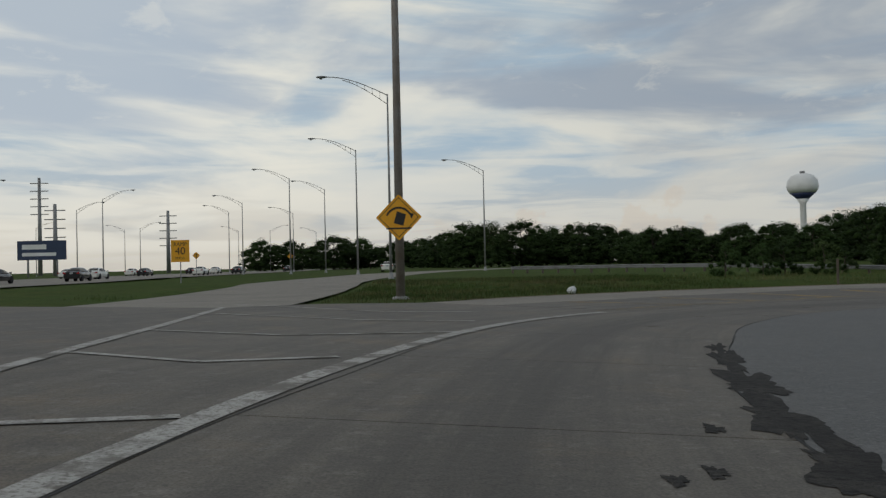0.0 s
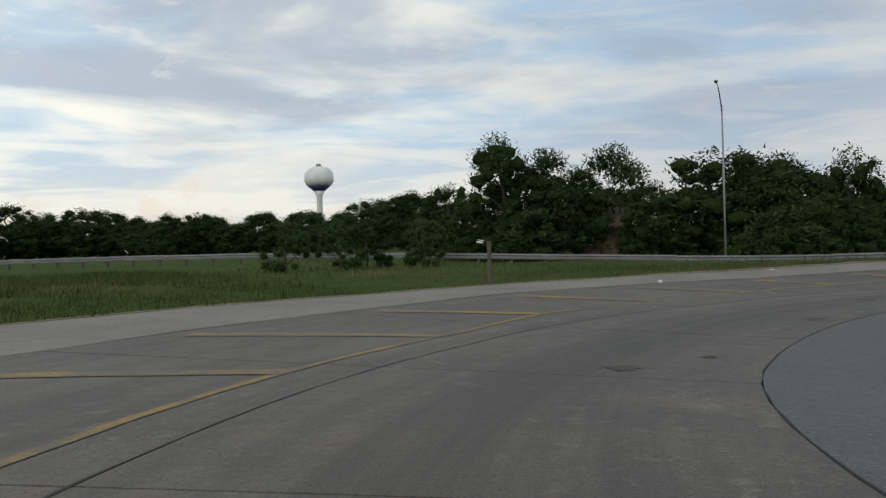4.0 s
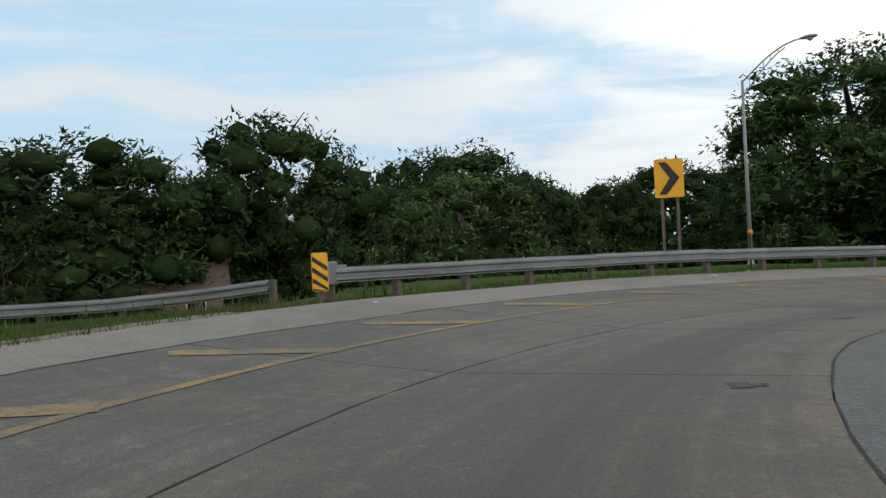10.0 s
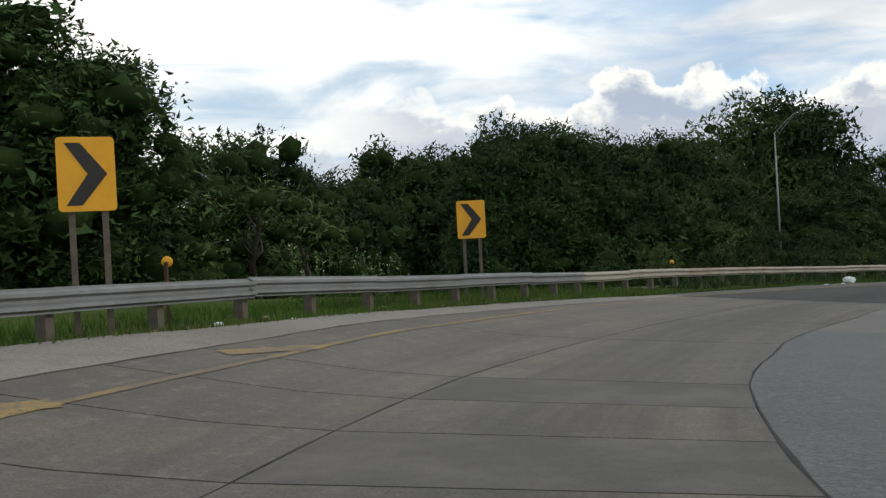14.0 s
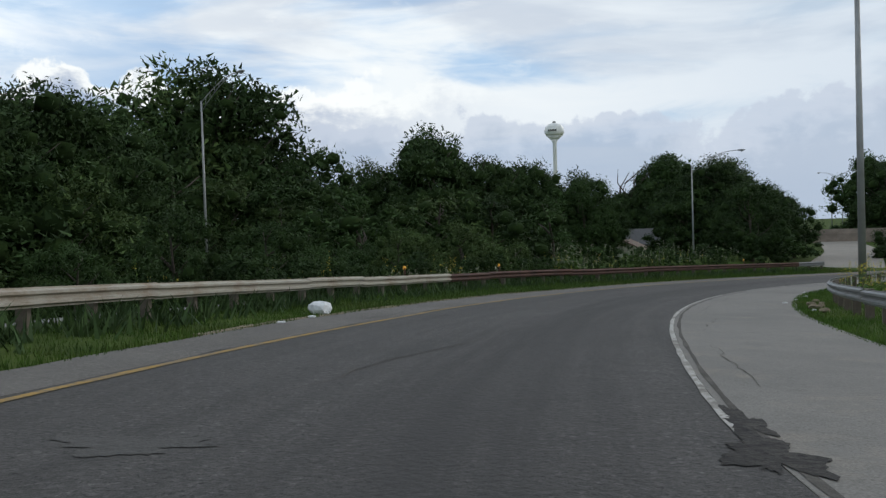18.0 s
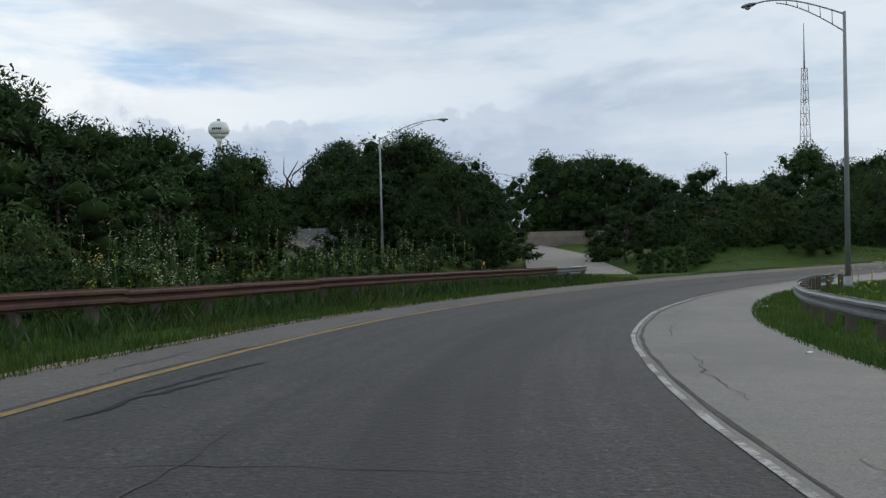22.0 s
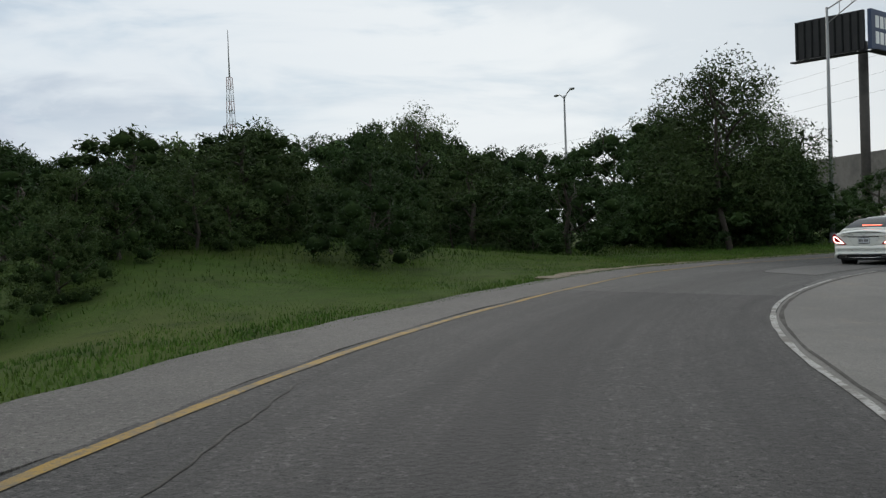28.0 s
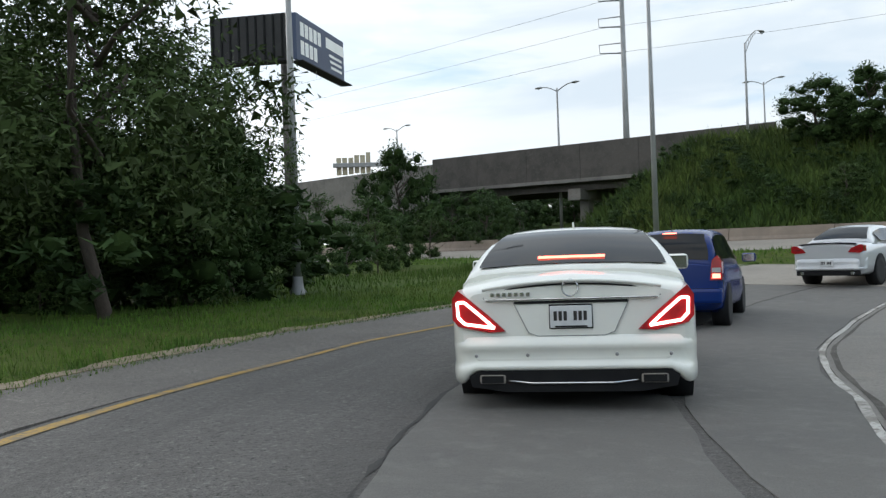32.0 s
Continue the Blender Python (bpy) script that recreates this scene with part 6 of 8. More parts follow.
TREES_E1 = [(89.4, 44.8, 8.6, 'broad', 1.0), (113.7, 63.2, 13.2, 'broad', 1.0), (101.5, 55.6, 12.3, 'broad', 1.0), (86.7, 40.5, 10.6, 'tall', 1.0), (93.3, 34.7, 13.7, 'broad', 1.5), (95.4, 29.6, 13.0, 'broad', 1.2), (101.1, 24.4, 11.9, 'broad', 1.0), (98.4, 19.5, 16.0, 'broad', 1.1), (100.5, 14.5, 13.4, 'tall', 1.0), (111.2, 4.4, 14.5, 'broad', 1.0), (120.8, -4.3, 16.0, 'broad', 1.5), (114.8, -6.0, 13.3, 'broad', 1.0), (110.6, -8.0, 11.3, 'broad', 1.0), (111.9, -12.0, 9.4, 'broad', 1.0), (110.0, -15.6, 10.5, 'broad', 1.0), (76.3, 13.7, 6.4, 'bush', 1.3), (76.8, 9.6, 5.8, 'bush', 1.2), (86.6, 40.9, 7.7, 'bush', 1.0), (97.2, 25.6, 11.1, 'tall', 1.0)]
TREES_S0 = [(75.9, -11.6, 14.3, 'broad', 1.5), (71.8, -14.0, 12.1, 'broad', 1.1), (79.9, -8.6, 11.2, 'broad', 0.8), (82.1, -40.9, 16.1, 'broad', 1.0), (80.8, -44.1, 16.6, 'broad', 1.0), (78.6, -47.5, 14.4, 'broad', 1.0), (66.5, -20.0, 6.8, 'bush', 1.4), (66.3, -24.6, 7.0, 'bush', 1.2), (77.3, -52.6, 14.3, 'broad', 1.0), (80.2, -71.0, 19.0, 'broad', 1.0), (75.8, -74.7, 18.9, 'broad', 1.0), (71.0, -80.3, 21.5, 'tall', 1.0), (67.7, -81.1, 20.7, 'thin', 1.0), (64.3, -83.9, 20.7, 'thin', 1.0), (60.9, -84.5, 19.0, 'broad', 1.0), (56.6, -87.1, 18.3, 'broad', 1.0), (52.7, -87.5, 16.9, 'broad', 1.0), (49.4, -89.8, 19.2, 'broad', 1.0), (74.3, -73.1, 11.7, 'bush', 1.3), (65.3, -75.5, 12.1, 'bush', 1.2)]
TREES_S1 = [(60.4, -76.5, 12.5, 'bush', 1.0), (64.2, -60.8, 17.8, 'broad', 1.0), (60.8, -63.8, 17.4, 'broad', 1.0), (56.8, -66.7, 16.9, 'broad', 1.0), (52.5, -71.2, 16.9, 'broad', 1.0), (50.2, -75.4, 16.9, 'broad', 1.0), (44.2, -97.6, 23.9, 'thin', 1.0), (40.0, -95.4, 23.7, 'thin', 1.0), (35.7, -97.1, 21.5, 'thin', 1.0), (28.3, -110.2, 16.0, 'broad', 1.0), (20.4, -118.9, 14.0, 'thin', 1.0), (14.2, -111.2, 17.0, 'tall', 1.0), (9.5, -105.5, 13.4, 'broad', 1.0), (4.0, -106.7, 12.7, 'broad', 1.0), (-1.5, -101.1, 10.6, 'broad', 1.0), (-10.1, -105.8, 12.0, 'bare', 1.0), (-8.9, -92.7, 11.6, 'thin', 1.0), (-10.2, -87.3, 10.3, 'broad', 1.0), (-10.4, -82.4, 8.2, 'broad', 1.0), (62.9, -59.1, 10.9, 'bush', 1.3)]
TREES_S2 = [(60.3, -60.9, 10.5, 'bush', 1.2), (56.1, -63.7, 11.4, 'bush', 1.3), (49.8, -65.4, 10.2, 'bush', 1.2), (45.3, -61.6, 10.5, 'bush', 1.3), (40.4, -61.3, 9.3, 'bush', 1.2), (36.0, -70.9, 9.8, 'bush', 1.3), (31.1, -70.1, 8.7, 'bush', 1.2), (23.1, -78.4, 9.0, 'bush', 1.3), (18.4, -76.9, 8.6, 'bush', 1.2), (12.3, -78.8, 7.6, 'bush', 1.3)]
TREES_W0 = [(21.1, -114.7, 12.3, 'broad', 1.0), (16.9, -119.1, 12.9, 'broad', 1.0), (16.1, -103.6, 16.0, 'tall', 1.0), (13.5, -105.0, 15.3, 'tall', 1.0), (6.2, -109.1, 12.9, 'broad', 1.0), (-0.1, -111.0, 12.6, 'tall', 1.0), (-5.5, -111.9, 11.6, 'tall', 1.0), (-15.0, -117.2, 12.9, 'bare', 1.0), (-15.3, -103.2, 12.9, 'thin', 1.0), (-17.0, -99.6, 12.0, 'broad', 1.2), (-20.9, -99.2, 10.4, 'broad', 1.2), (-21.1, -94.0, 8.0, 'broad', 1.1), (25.5, -74.9, 7.3, 'bush', 1.3), (21.9, -76.1, 6.7, 'bush', 1.3), (-1.6, -101.6, 5.1, 'bush', 1.2), (-9.1, -99.9, 5.4, 'bush', 1.3), (-94.7, -160.0, 18.0, 'broad', 1.1), (-100.3, -154.2, 17.6, 'broad', 1.1), (-102.2, -146.1, 15.7, 'broad', 1.0), (-103.7, -139.5, 12.9, 'broad', 1.0)]
TREES_W1 = [(-98.0, -125.6, 13.0, 'broad', 1.0), (-110.0, -114.1, 16.1, 'broad', 1.0), (-63.5, -92.6, 8.4, 'broad', 1.3), (-83.0, -92.6, 11.5, 'broad', 1.0), (-85.0, -88.5, 11.9, 'broad', 1.0), (-77.6, -80.5, 10.9, 'broad', 1.0), (-32.4, -86.1, 4.8, 'bush', 1.4), (-31.9, -80.4, 3.9, 'bush', 1.3), (-34.1, -77.3, 4.4, 'bush', 1.4), (-32.7, -72.1, 4.0, 'bush', 1.3), (-29.2, -66.0, 3.3, 'bush', 1.2)]
TREES_F0 = [(-12.9, -99.0, 12.1, 'thin', 1.0), (-14.7, -98.0, 10.4, 'broad', 0.9), (-17.8, -98.5, 11.9, 'thin', 1.0), (-24.7, -98.5, 8.0, 'broad', 1.0), (-27.8, -98.6, 7.2, 'broad', 1.0), (-11.4, -95.3, 7.5, 'bush', 1.0), (-16.0, -94.9, 6.6, 'bush', 1.0), (-20.7, -94.0, 6.1, 'bush', 1.0), (-90.7, -152.1, 16.5, 'broad', 1.0), (-97.0, -145.4, 16.2, 'broad', 1.0), (-95.5, -134.7, 11.7, 'broad', 1.0), (-39.0, -93.2, 5.5, 'bush', 1.3), (-37.1, -86.1, 4.0, 'bush', 1.3), (-39.5, -82.7, 4.0, 'bush', 1.3), (-92.4, -103.1, 14.3, 'tall', 1.0), (-32.3, -66.6, 2.8, 'bush', 1.1), (-43.0, -66.8, 4.5, 'bush', 1.3), (-42.2, -62.6, 4.1, 'bush', 1.3), (-48.7, -92.6, 6.4, 'bush', 1.2), (-46.4, -85.9, 6.9, 'bush', 1.1)]
TREES_F1 = [(-47.6, -84.0, 6.8, 'bush', 1.1), (-50.6, -83.0, 7.2, 'bush', 1.1), (-57.1, -79.0, 7.3, 'bush', 1.1), (-49.4, -71.3, 7.5, 'thin', 0.9), (-52.3, -74.8, 7.4, 'thin', 0.8), (-55.7, -71.3, 6.7, 'bush', 1.0), (-64.1, -70.6, 7.0, 'broad', 1.0), (-66.6, -68.7, 7.0, 'broad', 1.0), (-95.2, -66.7, 11.2, 'broad', 1.2), (-53.7, -59.7, 7.2, 'tall', 1.0), (-47.7, -56.4, 8.6, 'thin', 1.1), (-57.6, -53.2, 5.7, 'tall', 1.0), (-30.5, -78.5, 2.0, 'bush', 1.2), (-36.8, -78.6, 3.1, 'bush', 1.2), (-39.8, -77.6, 3.0, 'bush', 1.2), (-42.9, -76.2, 3.6, 'bush', 1.2), (-38.6, -68.8, 3.1, 'bush', 1.0), (-45.9, -74.8, 3.4, 'bush', 1.1), (-51.2, -68.5, 4.2, 'bush', 1.2), (-54.8, -66.6, 4.0, 'bush', 1.2)]
TREES_F2 = [(-57.2, -64.1, 4.1, 'bush', 1.2), (-55.6, -61.1, 3.3, 'bush', 1.2), (-52.7, -58.6, 3.4, 'bush', 1.2)]
TREES_B0 = [(-97.2, -27.9, 5.1, 'bush', 1.3), (-98.2, -30.5, 5.0, 'bush', 1.2), (-166.1, 4.3, 7.6, 'broad', 1.0), (-163.4, 10.2, 6.9, 'broad', 1.0), (-160.4, 15.9, 6.1, 'broad', 1.0), (-50.6, -56.9, 7.1, 'thin', 1.3), (-54.5, -58.5, 7.1, 'thin', 1.0), (-52.6, -54.6, 6.9, 'thin', 1.0), (-55.5, -53.0, 4.5, 'bush', 0.8), (-62.3, -51.1, 3.4, 'bush', 0.8), (-51.8, -55.6, 1.7, 'bush', 1.0), (-49.6, -57.6, 1.5, 'bush', 1.0), (-67.6, -46.7, 2.5, 'bush', 1.0), (-70.5, -44.5, 2.6, 'bush', 1.0), (-73.5, -42.6, 2.7, 'bush', 1.0), (-65.0, -49.2, 2.6, 'bush', 0.9), (-107.3, -32.5, 10.3, 'broad', 0.9), (-75.5, -13.5, 4.6, 'broad', 1.3), (-72.5, -12.0, 4.9, 'broad', 1.3), (-69.5, -11.5, 4.7, 'broad', 1.2), (-68.9, -17.6, 2.4, 'bush', 1.1), (-89.8, -30.9, 4.2, 'bush', 1.0), (-88.7, -40.2, 4.7, 'bush', 1.2), (-85.6, -36.8, 2.9, 'bush', 1.2), (-85.2, -30.3, 3.1, 'bush', 1.0), (-87.5, -43.9, 4.8, 'bush', 1.2)]


_rng = random.Random(5)


def land(x, y, up=0.0):
    return (x, y, float(terrain(np.array([x]), np.array([y]))[0]) + up)


def clear_of_road(x, y, gap):
    sd, lt, dd, _z = road_frame(np.array([x]), np.array([y]))
    return dd[0] > gap or sd[0] > 206


# open lines across the land along which lamps and a house show clear of the trees
CLEARINGS = [(x0, y0, x1, y1) for (x1, y1), starts in (((-9.2, -90.8), ((44.0, -6.5), (37.9, -19.5), (30.2, -31.5), (20.9, -41.8))), ((41.7, -73.7), ((45.5, 16.5), (46.4, 7.1), (44.0, -6.5))),
             ((67.0, 75.0), ((7.5, 23.6), (11.4, 27.1), (16.7, 29.8))), ((-29.0, -138.0), ((44.0, -6.5), (37.9, -19.5), (30.2, -31.5), (26.0, -36.5))), ((69.5, 1.6), ((33.2, 29.8), (41.3, 23.9)))) for x0, y0 in starts]


def in_clearing(x, y, r):
    """Where such a line passes through a crown: its share of the way and the crown's offset, with the line."""
    for x0, y0, x1, y1 in CLEARINGS:
        dx, dy = x1 - x0, y1 - y0
        L = math.hypot(dx, dy)
        t, p = ((x - x0) * dx + (y - y0) * dy) / (L * L), ((x - x0) * dy - (y - y0) * dx) / L
        if 0.1 < t < 1 + r / L and abs(p) < r:
            return t, p, x0, y0, dx, dy, L
    return None


def stand(x, y, h, sort, wide):
    for _ in range(3):
        hit = in_clearing(x, y, (0.5 if sort in ("bush", "under") else 0.4) * h * wide + 0.2) if h > 2.2 else None
        if not hit:
            break
        # such a tree grows behind the lamp or the house instead
        t, p, x0, y0, dx, dy, L = hit
        if t < 0.55:
            return
        far = 1 + (0.5 * h * wide + 2.0) / L
        eye = on_road(float(STAT[np.argmin((LINE[:, 0] - x0) ** 2 + (LINE[:, 1] - y0) ** 2)]), 0)[2] + 1.2
        top = eye + (land(x, y)[2] + h - eye) * far / t
        x, y = x0 + dx * far + dy / L * p, y0 + dy * far - dx / L * p
        h = min(1.8 * h, max(h, top - land(x, y)[2]))
    if hit:
        return
    tree(x, y, float(terrain(np.array([x]), np.array([y]))[0]) - 0.05, h, sort, wide)


for rows in (TREES_N0, TREES_N1, TREES_E0, TREES_E1, TREES_S0, TREES_S1, TREES_S2, TREES_W0, TREES_W1, TREES_F0, TREES_F1, TREES_F2, TREES_B0):
    last = None
    for x, y, h, sort, wide in rows:
        stand(x, y, h, sort, wide * (1.5 if y > 110 else 1.0))
        if sort in ("broad", "tall", "thin", "bare"):
            if last and 4.0 < math.hypot(x - last[0], y - last[1]) < 26:
                # lower trees close the row between two crowns
                gap = math.hypot(x - last[0], y - last[1])
                for k in range(1, 2 + int(gap > 10)):
                    f = k / (2 + int(gap > 10))
                    fx, fy = last[0] + (x - last[0]) * f + _rng.uniform(-1, 1), last[1] + (y - last[1]) * f + _rng.uniform(-1, 1)
                    fh = min(h, last[2]) * _rng.uniform(0.72, 0.9)
                    if clear_of_road(fx, fy, 17):
                        stand(fx, fy, fh, "broad", _rng.uniform(1.0, 1.25) * (1.5 if fy > 110 else 1.0))
            last = (x, y, h)
            if h > 4:
                # undergrowth closes the gaps below the crowns
                for q in range(2):
                    a, r = _rng.uniform(0, 6.28), h * 0.3
                    ux, uy = x + r * math.cos(a), y + r * math.sin(a)
                    if clear_of_road(ux, uy, 16):
                        stand(ux, uy, h * _rng.uniform(0.32, 0.5), "under", _rng.uniform(1.2, 1.7))

# dark growth below and behind the overpass
_r6 = random.Random(66)
for k in range(46):
    f = k / 46
    a, o, top = (-6 + 42 * f, -14 - _r6.uniform(0, 5), 3.0 + _r6.uniform(-0.6, 0.8)) if k % 3 else (-4 + 17 * f, 3 + _r6.uniform(0, 5), 0.7 + _r6.uniform(-0.5, 0.5))
    ux, uy = (BRIDGE_B[0] - BRIDGE_A[0]) / 30.87, (BRIDGE_B[1] - BRIDGE_A[1]) / 30.87
    g = land(BRIDGE_A[0] + ux * a + uy * o, BRIDGE_A[1] + uy * a - ux * o)
    tree(g[0], g[1], g[2] - 0.05, max(1.6, top - g[2]), "bush" if k % 3 else "under", _r6.uniform(0.9, 1.2) if k % 3 else 1.2, group="shrubs below the overpass")

# shrubs that crowd up behind the rusty guardrail and along the foot of the thicket
_r5 = random.Random(55)
for k in range(34):
    q = 108 + k * 1.25 + _r5.uniform(-0.5, 0.5)
    x, y, _z = on_road(q, -12.2 - _r5.uniform(0, 4.5))
    g = land(x, y)
    tree(g[0], g[1], g[2] - 0.05, _r5.uniform(2.2, 4.2), "bush", _r5.uniform(0.8, 1.1), group="shrubs behind the guardrail")
for k in range(150):
    # low growth down the slope behind the rusty rail
    q = 116 + 36 * _r5.random()
    x, y, _z = on_road(q, -9.6 - 13 * _r5.random())
    g = land(x, y)
    tree(g[0], g[1], g[2] - 0.05, _r5.uniform(0.8, 1.7), "under", _r5.uniform(0.9, 1.3))
for k in range(110):
    # and at the foot of the trees beyond it
    g = land(-1 + 29 * _r5.random(), -81 + 15 * _r5.random())
    if clear_of_road(g[0], g[1], 14):
        tree(g[0], g[1], g[2] - 0.05, _r5.uniform(1.0, 2.0), "under", _r5.uniform(0.9, 1.4))
for k in range(70):
    x, y, _z = on_road(114 + 32 * _r5.random(), -10.2 - 3.5 * _r5.random())
    g = land(x, y)
    tree(g[0], g[1], g[2] - 0.05, _r5.uniform(1.2, 2.0), "under", _r5.uniform(0.9, 1.2))
for k in range(30):
    f = k / 29
    x, y = (-14.5 - 36 * f + 1.5 * _r5.uniform(-1, 1), -66.8 - 3.6 * math.sin(math.pi * min(1, f * 1.25)) + 9.5 * max(0, f - 0.62) - _r5.uniform(0, 2.6))
    g = land(x, y)
    tree(g[0], g[1], g[2] - 0.05, 1.3 + 1.1 * math.sin(math.pi * f) + _r5.uniform(-0.4, 0.5), "bush", _r5.uniform(0.9, 1.25), group="thicket shrubs")

# a far belt of trees closes the view to the east behind the houses
_r4 = random.Random(44)
for k in range(34):
    a = radians(24 + 3.4 * k)
    r = 112 + _r4.uniform(-7, 9)
    x, y = 20 + r * math.sin(a), 28 + r * math.cos(a)
    g = land(x, y)
    tree(*g, 8.4 - g[2] + _r4.uniform(-1.6, 1.6), "broad", 1.35, group="far tree belt")

# ---- guardrails ----
RAIL = prof(66.4, -8.9, 69, -8.3, 72, -7.75, 76, -7.2, 81, -6.65, 88, -6.4, 95, -6.6, 100, -7.4, 112, -8.1, 122, -8.2, 132, -8.0, 140, -7.1, 150, -6.6, 158, -6.3, 168, -6.4)


def rail_run(s0, s1, f, step=1.9):
    n = max(1, round((s1 - s0) / step))
    ss = [s0 + (s1 - s0) * k / n for k in range(n + 1)]
    return [on_road(s, f(s), -0.12 * float(step01(np.array((100 - s) / 15))) if f is RAIL else 0.0) for s in ss]


guardrail(rail_run(66.6, 97, RAIL), M_STEEL, "dull galvanised W-beam guardrail round the outside of the curve", top=0.72)
guardrail(rail_run(97, 128.3, RAIL), M_CREAM, "old stained pale W-beam guardrail on timber posts", top=0.72)
guardrail(rail_run(128.3, 164, RAIL), M_RUST, "rust-brown weathering steel W-beam guardrail on timber posts", top=0.72)
guardrail([(p[0], p[1], p[2] - 0.62) for p in rail_run(94, 131, off(RAIL, -2.3))], M_STEEL, "low grey guardrail below and behind the rusty one", top=0.6)
guardrail(rail_run(164, 167, RAIL), M_STEEL, "short grey guardrail end piece", top=0.72)
guardrail(rail_run(100, 164, off(RGRASS, 0.95)), M_STEEL, "grey galvanised W-beam guardrail along the inner grass", side=-1, top=0.66)
A_PTS = spline([(8.0, 88.0), (24.0, 71.0), (34.0, 59.0), (42.0, 51.0), (48.0, 46.3), (52.5, 42.5), (55.5, 38.0), (56.3, 33.5), (55.3, 29.8), (53.4, 26.9)], 3.8)
guardrail([land(float(x), float(y)) for x, y in A_PTS], M_STEEL, "long grey guardrail at the far side of the grass", top=0.68)

# ---- lamps ----
for x, y, h, turn in ((-3.0, 69.4, 14.3, -90), (-8.2, 103.3, 14.3, -90), (-20.2, 131.5, 14.0, -90), (-16.8, 146.4, 13.6, -90), (7.3, 117.6, 13.2, -90), (-34.0, 165.0, 13.0, -90), (-42.0, 190.0, 13.0, -90), (-54.0, 150.0, 13.0, 90), (-66.0, 130.0, 13.0, 90), (-68.0, 175.0, 13.0, 90), (-30.0, 200.0, 13.0, -90)):
    street_lamp(*land(x, y), h, turn)
street_lamp(67.0, 75.0, land(67.0, 75.0)[2], 12.1 - land(67.0, 75.0)[2] + 0.3, 233)
street_lamp(69.7, 1.2, -1.0, 9.3, 248, arm=3.1)
street_lamp(41.7, -73.7, -4.6, 14.0, 330)
street_lamp(-9.2, -90.8, -6.4, 12.0, 303)
street_lamp(*land(-5.1, -50.5), 11.2, 190)
street_lamp(*land(-53.5, -51.4), 11.5, 20)
street_lamp(*land(-59.4, -36.1), 13.0, 330, arm=0.4, truss=False)
street_lamp(*land(-100.0, -174.1), 13.5, 150)
street_lamp(*land(-92.0, -168.0), 13.0, 330)

up = thing("utility_pole", Matrix.Translation(land(70.8, 43.9)), "short weathered wooden utility pole before the trees", "pole")
part("shaft", tube(bmesh.new(), [(0, 0, -0.4), (0, 0, 2.55 - land(70.8, 43.9)[2])], (0.11, 0.085), 10), M_BARK, up)
mp = thing("marker_post", Matrix.Translation(land(17.75, 38.97)), "grey steel marker post standing in the grass", "post")
part("post", boxed(-0.045, 0.045, -0.03, 0.03, -0.3, 1.0 - land(17.75, 38.97)[2], 0.006), M_POST, mp)

# plain tall poles close to the road
for x, y, h in ((-1.1, 32.2, 17.0), (17.0, -36.8, 13.0)):
    ob = thing("tall_pole", Matrix.Translation(land(x, y)), "tall weathered steel pole standing in roadside grass", "pole")
    part("base_plate", lathe(bmesh.new(), ((0.3, -0.3), (0.3, 0.08), (0.2, 0.12)), 12), M_POLE, ob)
    part("shaft", tube(bmesh.new(), [(0, 0, 0), (0, 0, h)], (0.165, 0.1), 12), M_POLE_B if y > 0 else M_POLE, ob)

# ---- signs ----
diamond_sign(*land(-1.1, 31.9), 5, 1.17, 2.1, "amber diamond sign that shows a tipping truck", "truck")
diamond_sign(*land(-24.3, 158.0), 0, 0.76, 2.4, "small amber diamond warning sign far along the road", "arrow")
diamond_sign(*land(-33.0, 128.0), 0, 0.76, 2.4, "small amber diamond warning sign far along the road", "arrow")
sg = thing("advisory_speed_sign", Matrix.Translation(land(-20.4, 74.0)) @ pose(0, 0, 0, 0, 0, 0), "amber rectangular ramp speed sign on a post in the grass island", "road sign")
sign_posts(sg, (0,), -0.4, 3.45, M_POLE)
pn = part("panel", panel(bmesh.new(), 1.5, 1.8), M_SIGN, sg)
pn.location = (0, 0, 2.6)
words("ramp_text", "RAMP", 0.42, Matrix.Translation((0, -0.016, 0.55)) @ pose(0, 0, 0, 90, 0, 0), M_BLACK, pn)
words("speed_number", "40", 0.85, Matrix.Translation((0, -0.016, -0.02)) @ pose(0, 0, 0, 90, 0, 0), M_BLACK, pn)
words("unit_text", "M.P.H.", 0.3, Matrix.Translation((0, -0.016, -0.6)) @ pose(0, 0, 0, 90, 0, 0), M_BLACK, pn)
for x, y, z, face, w, h in ((53.8, 16.15, 1.77, 120, 0.76, 1.03), (53.3, 7.0, 1.08, 140, 0.7, 0.95), (51.85, -5.4, 0.55, 160, 0.72, 0.96)):
    g = land(x, y)
    chevron_sign(x, y, g[2], face, w, h, low=z - g[2])

# ---- houses ----
house(-24.5, -131.0, -6.4, 35, 14, 9, 2.8, 2.2, M_SIDING, M_ROOF_G, "low cream house with a dark grey hip roof behind the trees")
house(-18.0, -122.0, -6.6, 125, 8, 6, 2.2, 1.6, M_SIDING, M_ROOF, "cream garage with a pale gabled roof")
house(*land(79.3, 54.7, 0.3), -23, 9, 5.4, 3.4, 1.8, M_SIDING, M_ROOF_G, "pale grey gabled bungalow with a brick chimney", True)
house(*land(73.6, 56.4), 67, 6.0, 7, 3.1, 1.4, M_BRICK, M_ROOF, "low brick bungalow with a red-brown roof")
house(*land(86, 71), 60, 7, 7, 3.4, 1.9, M_SIDING, M_ROOF_G, "small pale house half hidden by trees")
house(*land(101, 45), 80, 6.5, 8, 4.6, 2.4, M_SIDING, M_ROOF_G, "grey house with a shingle roof seen between trees")
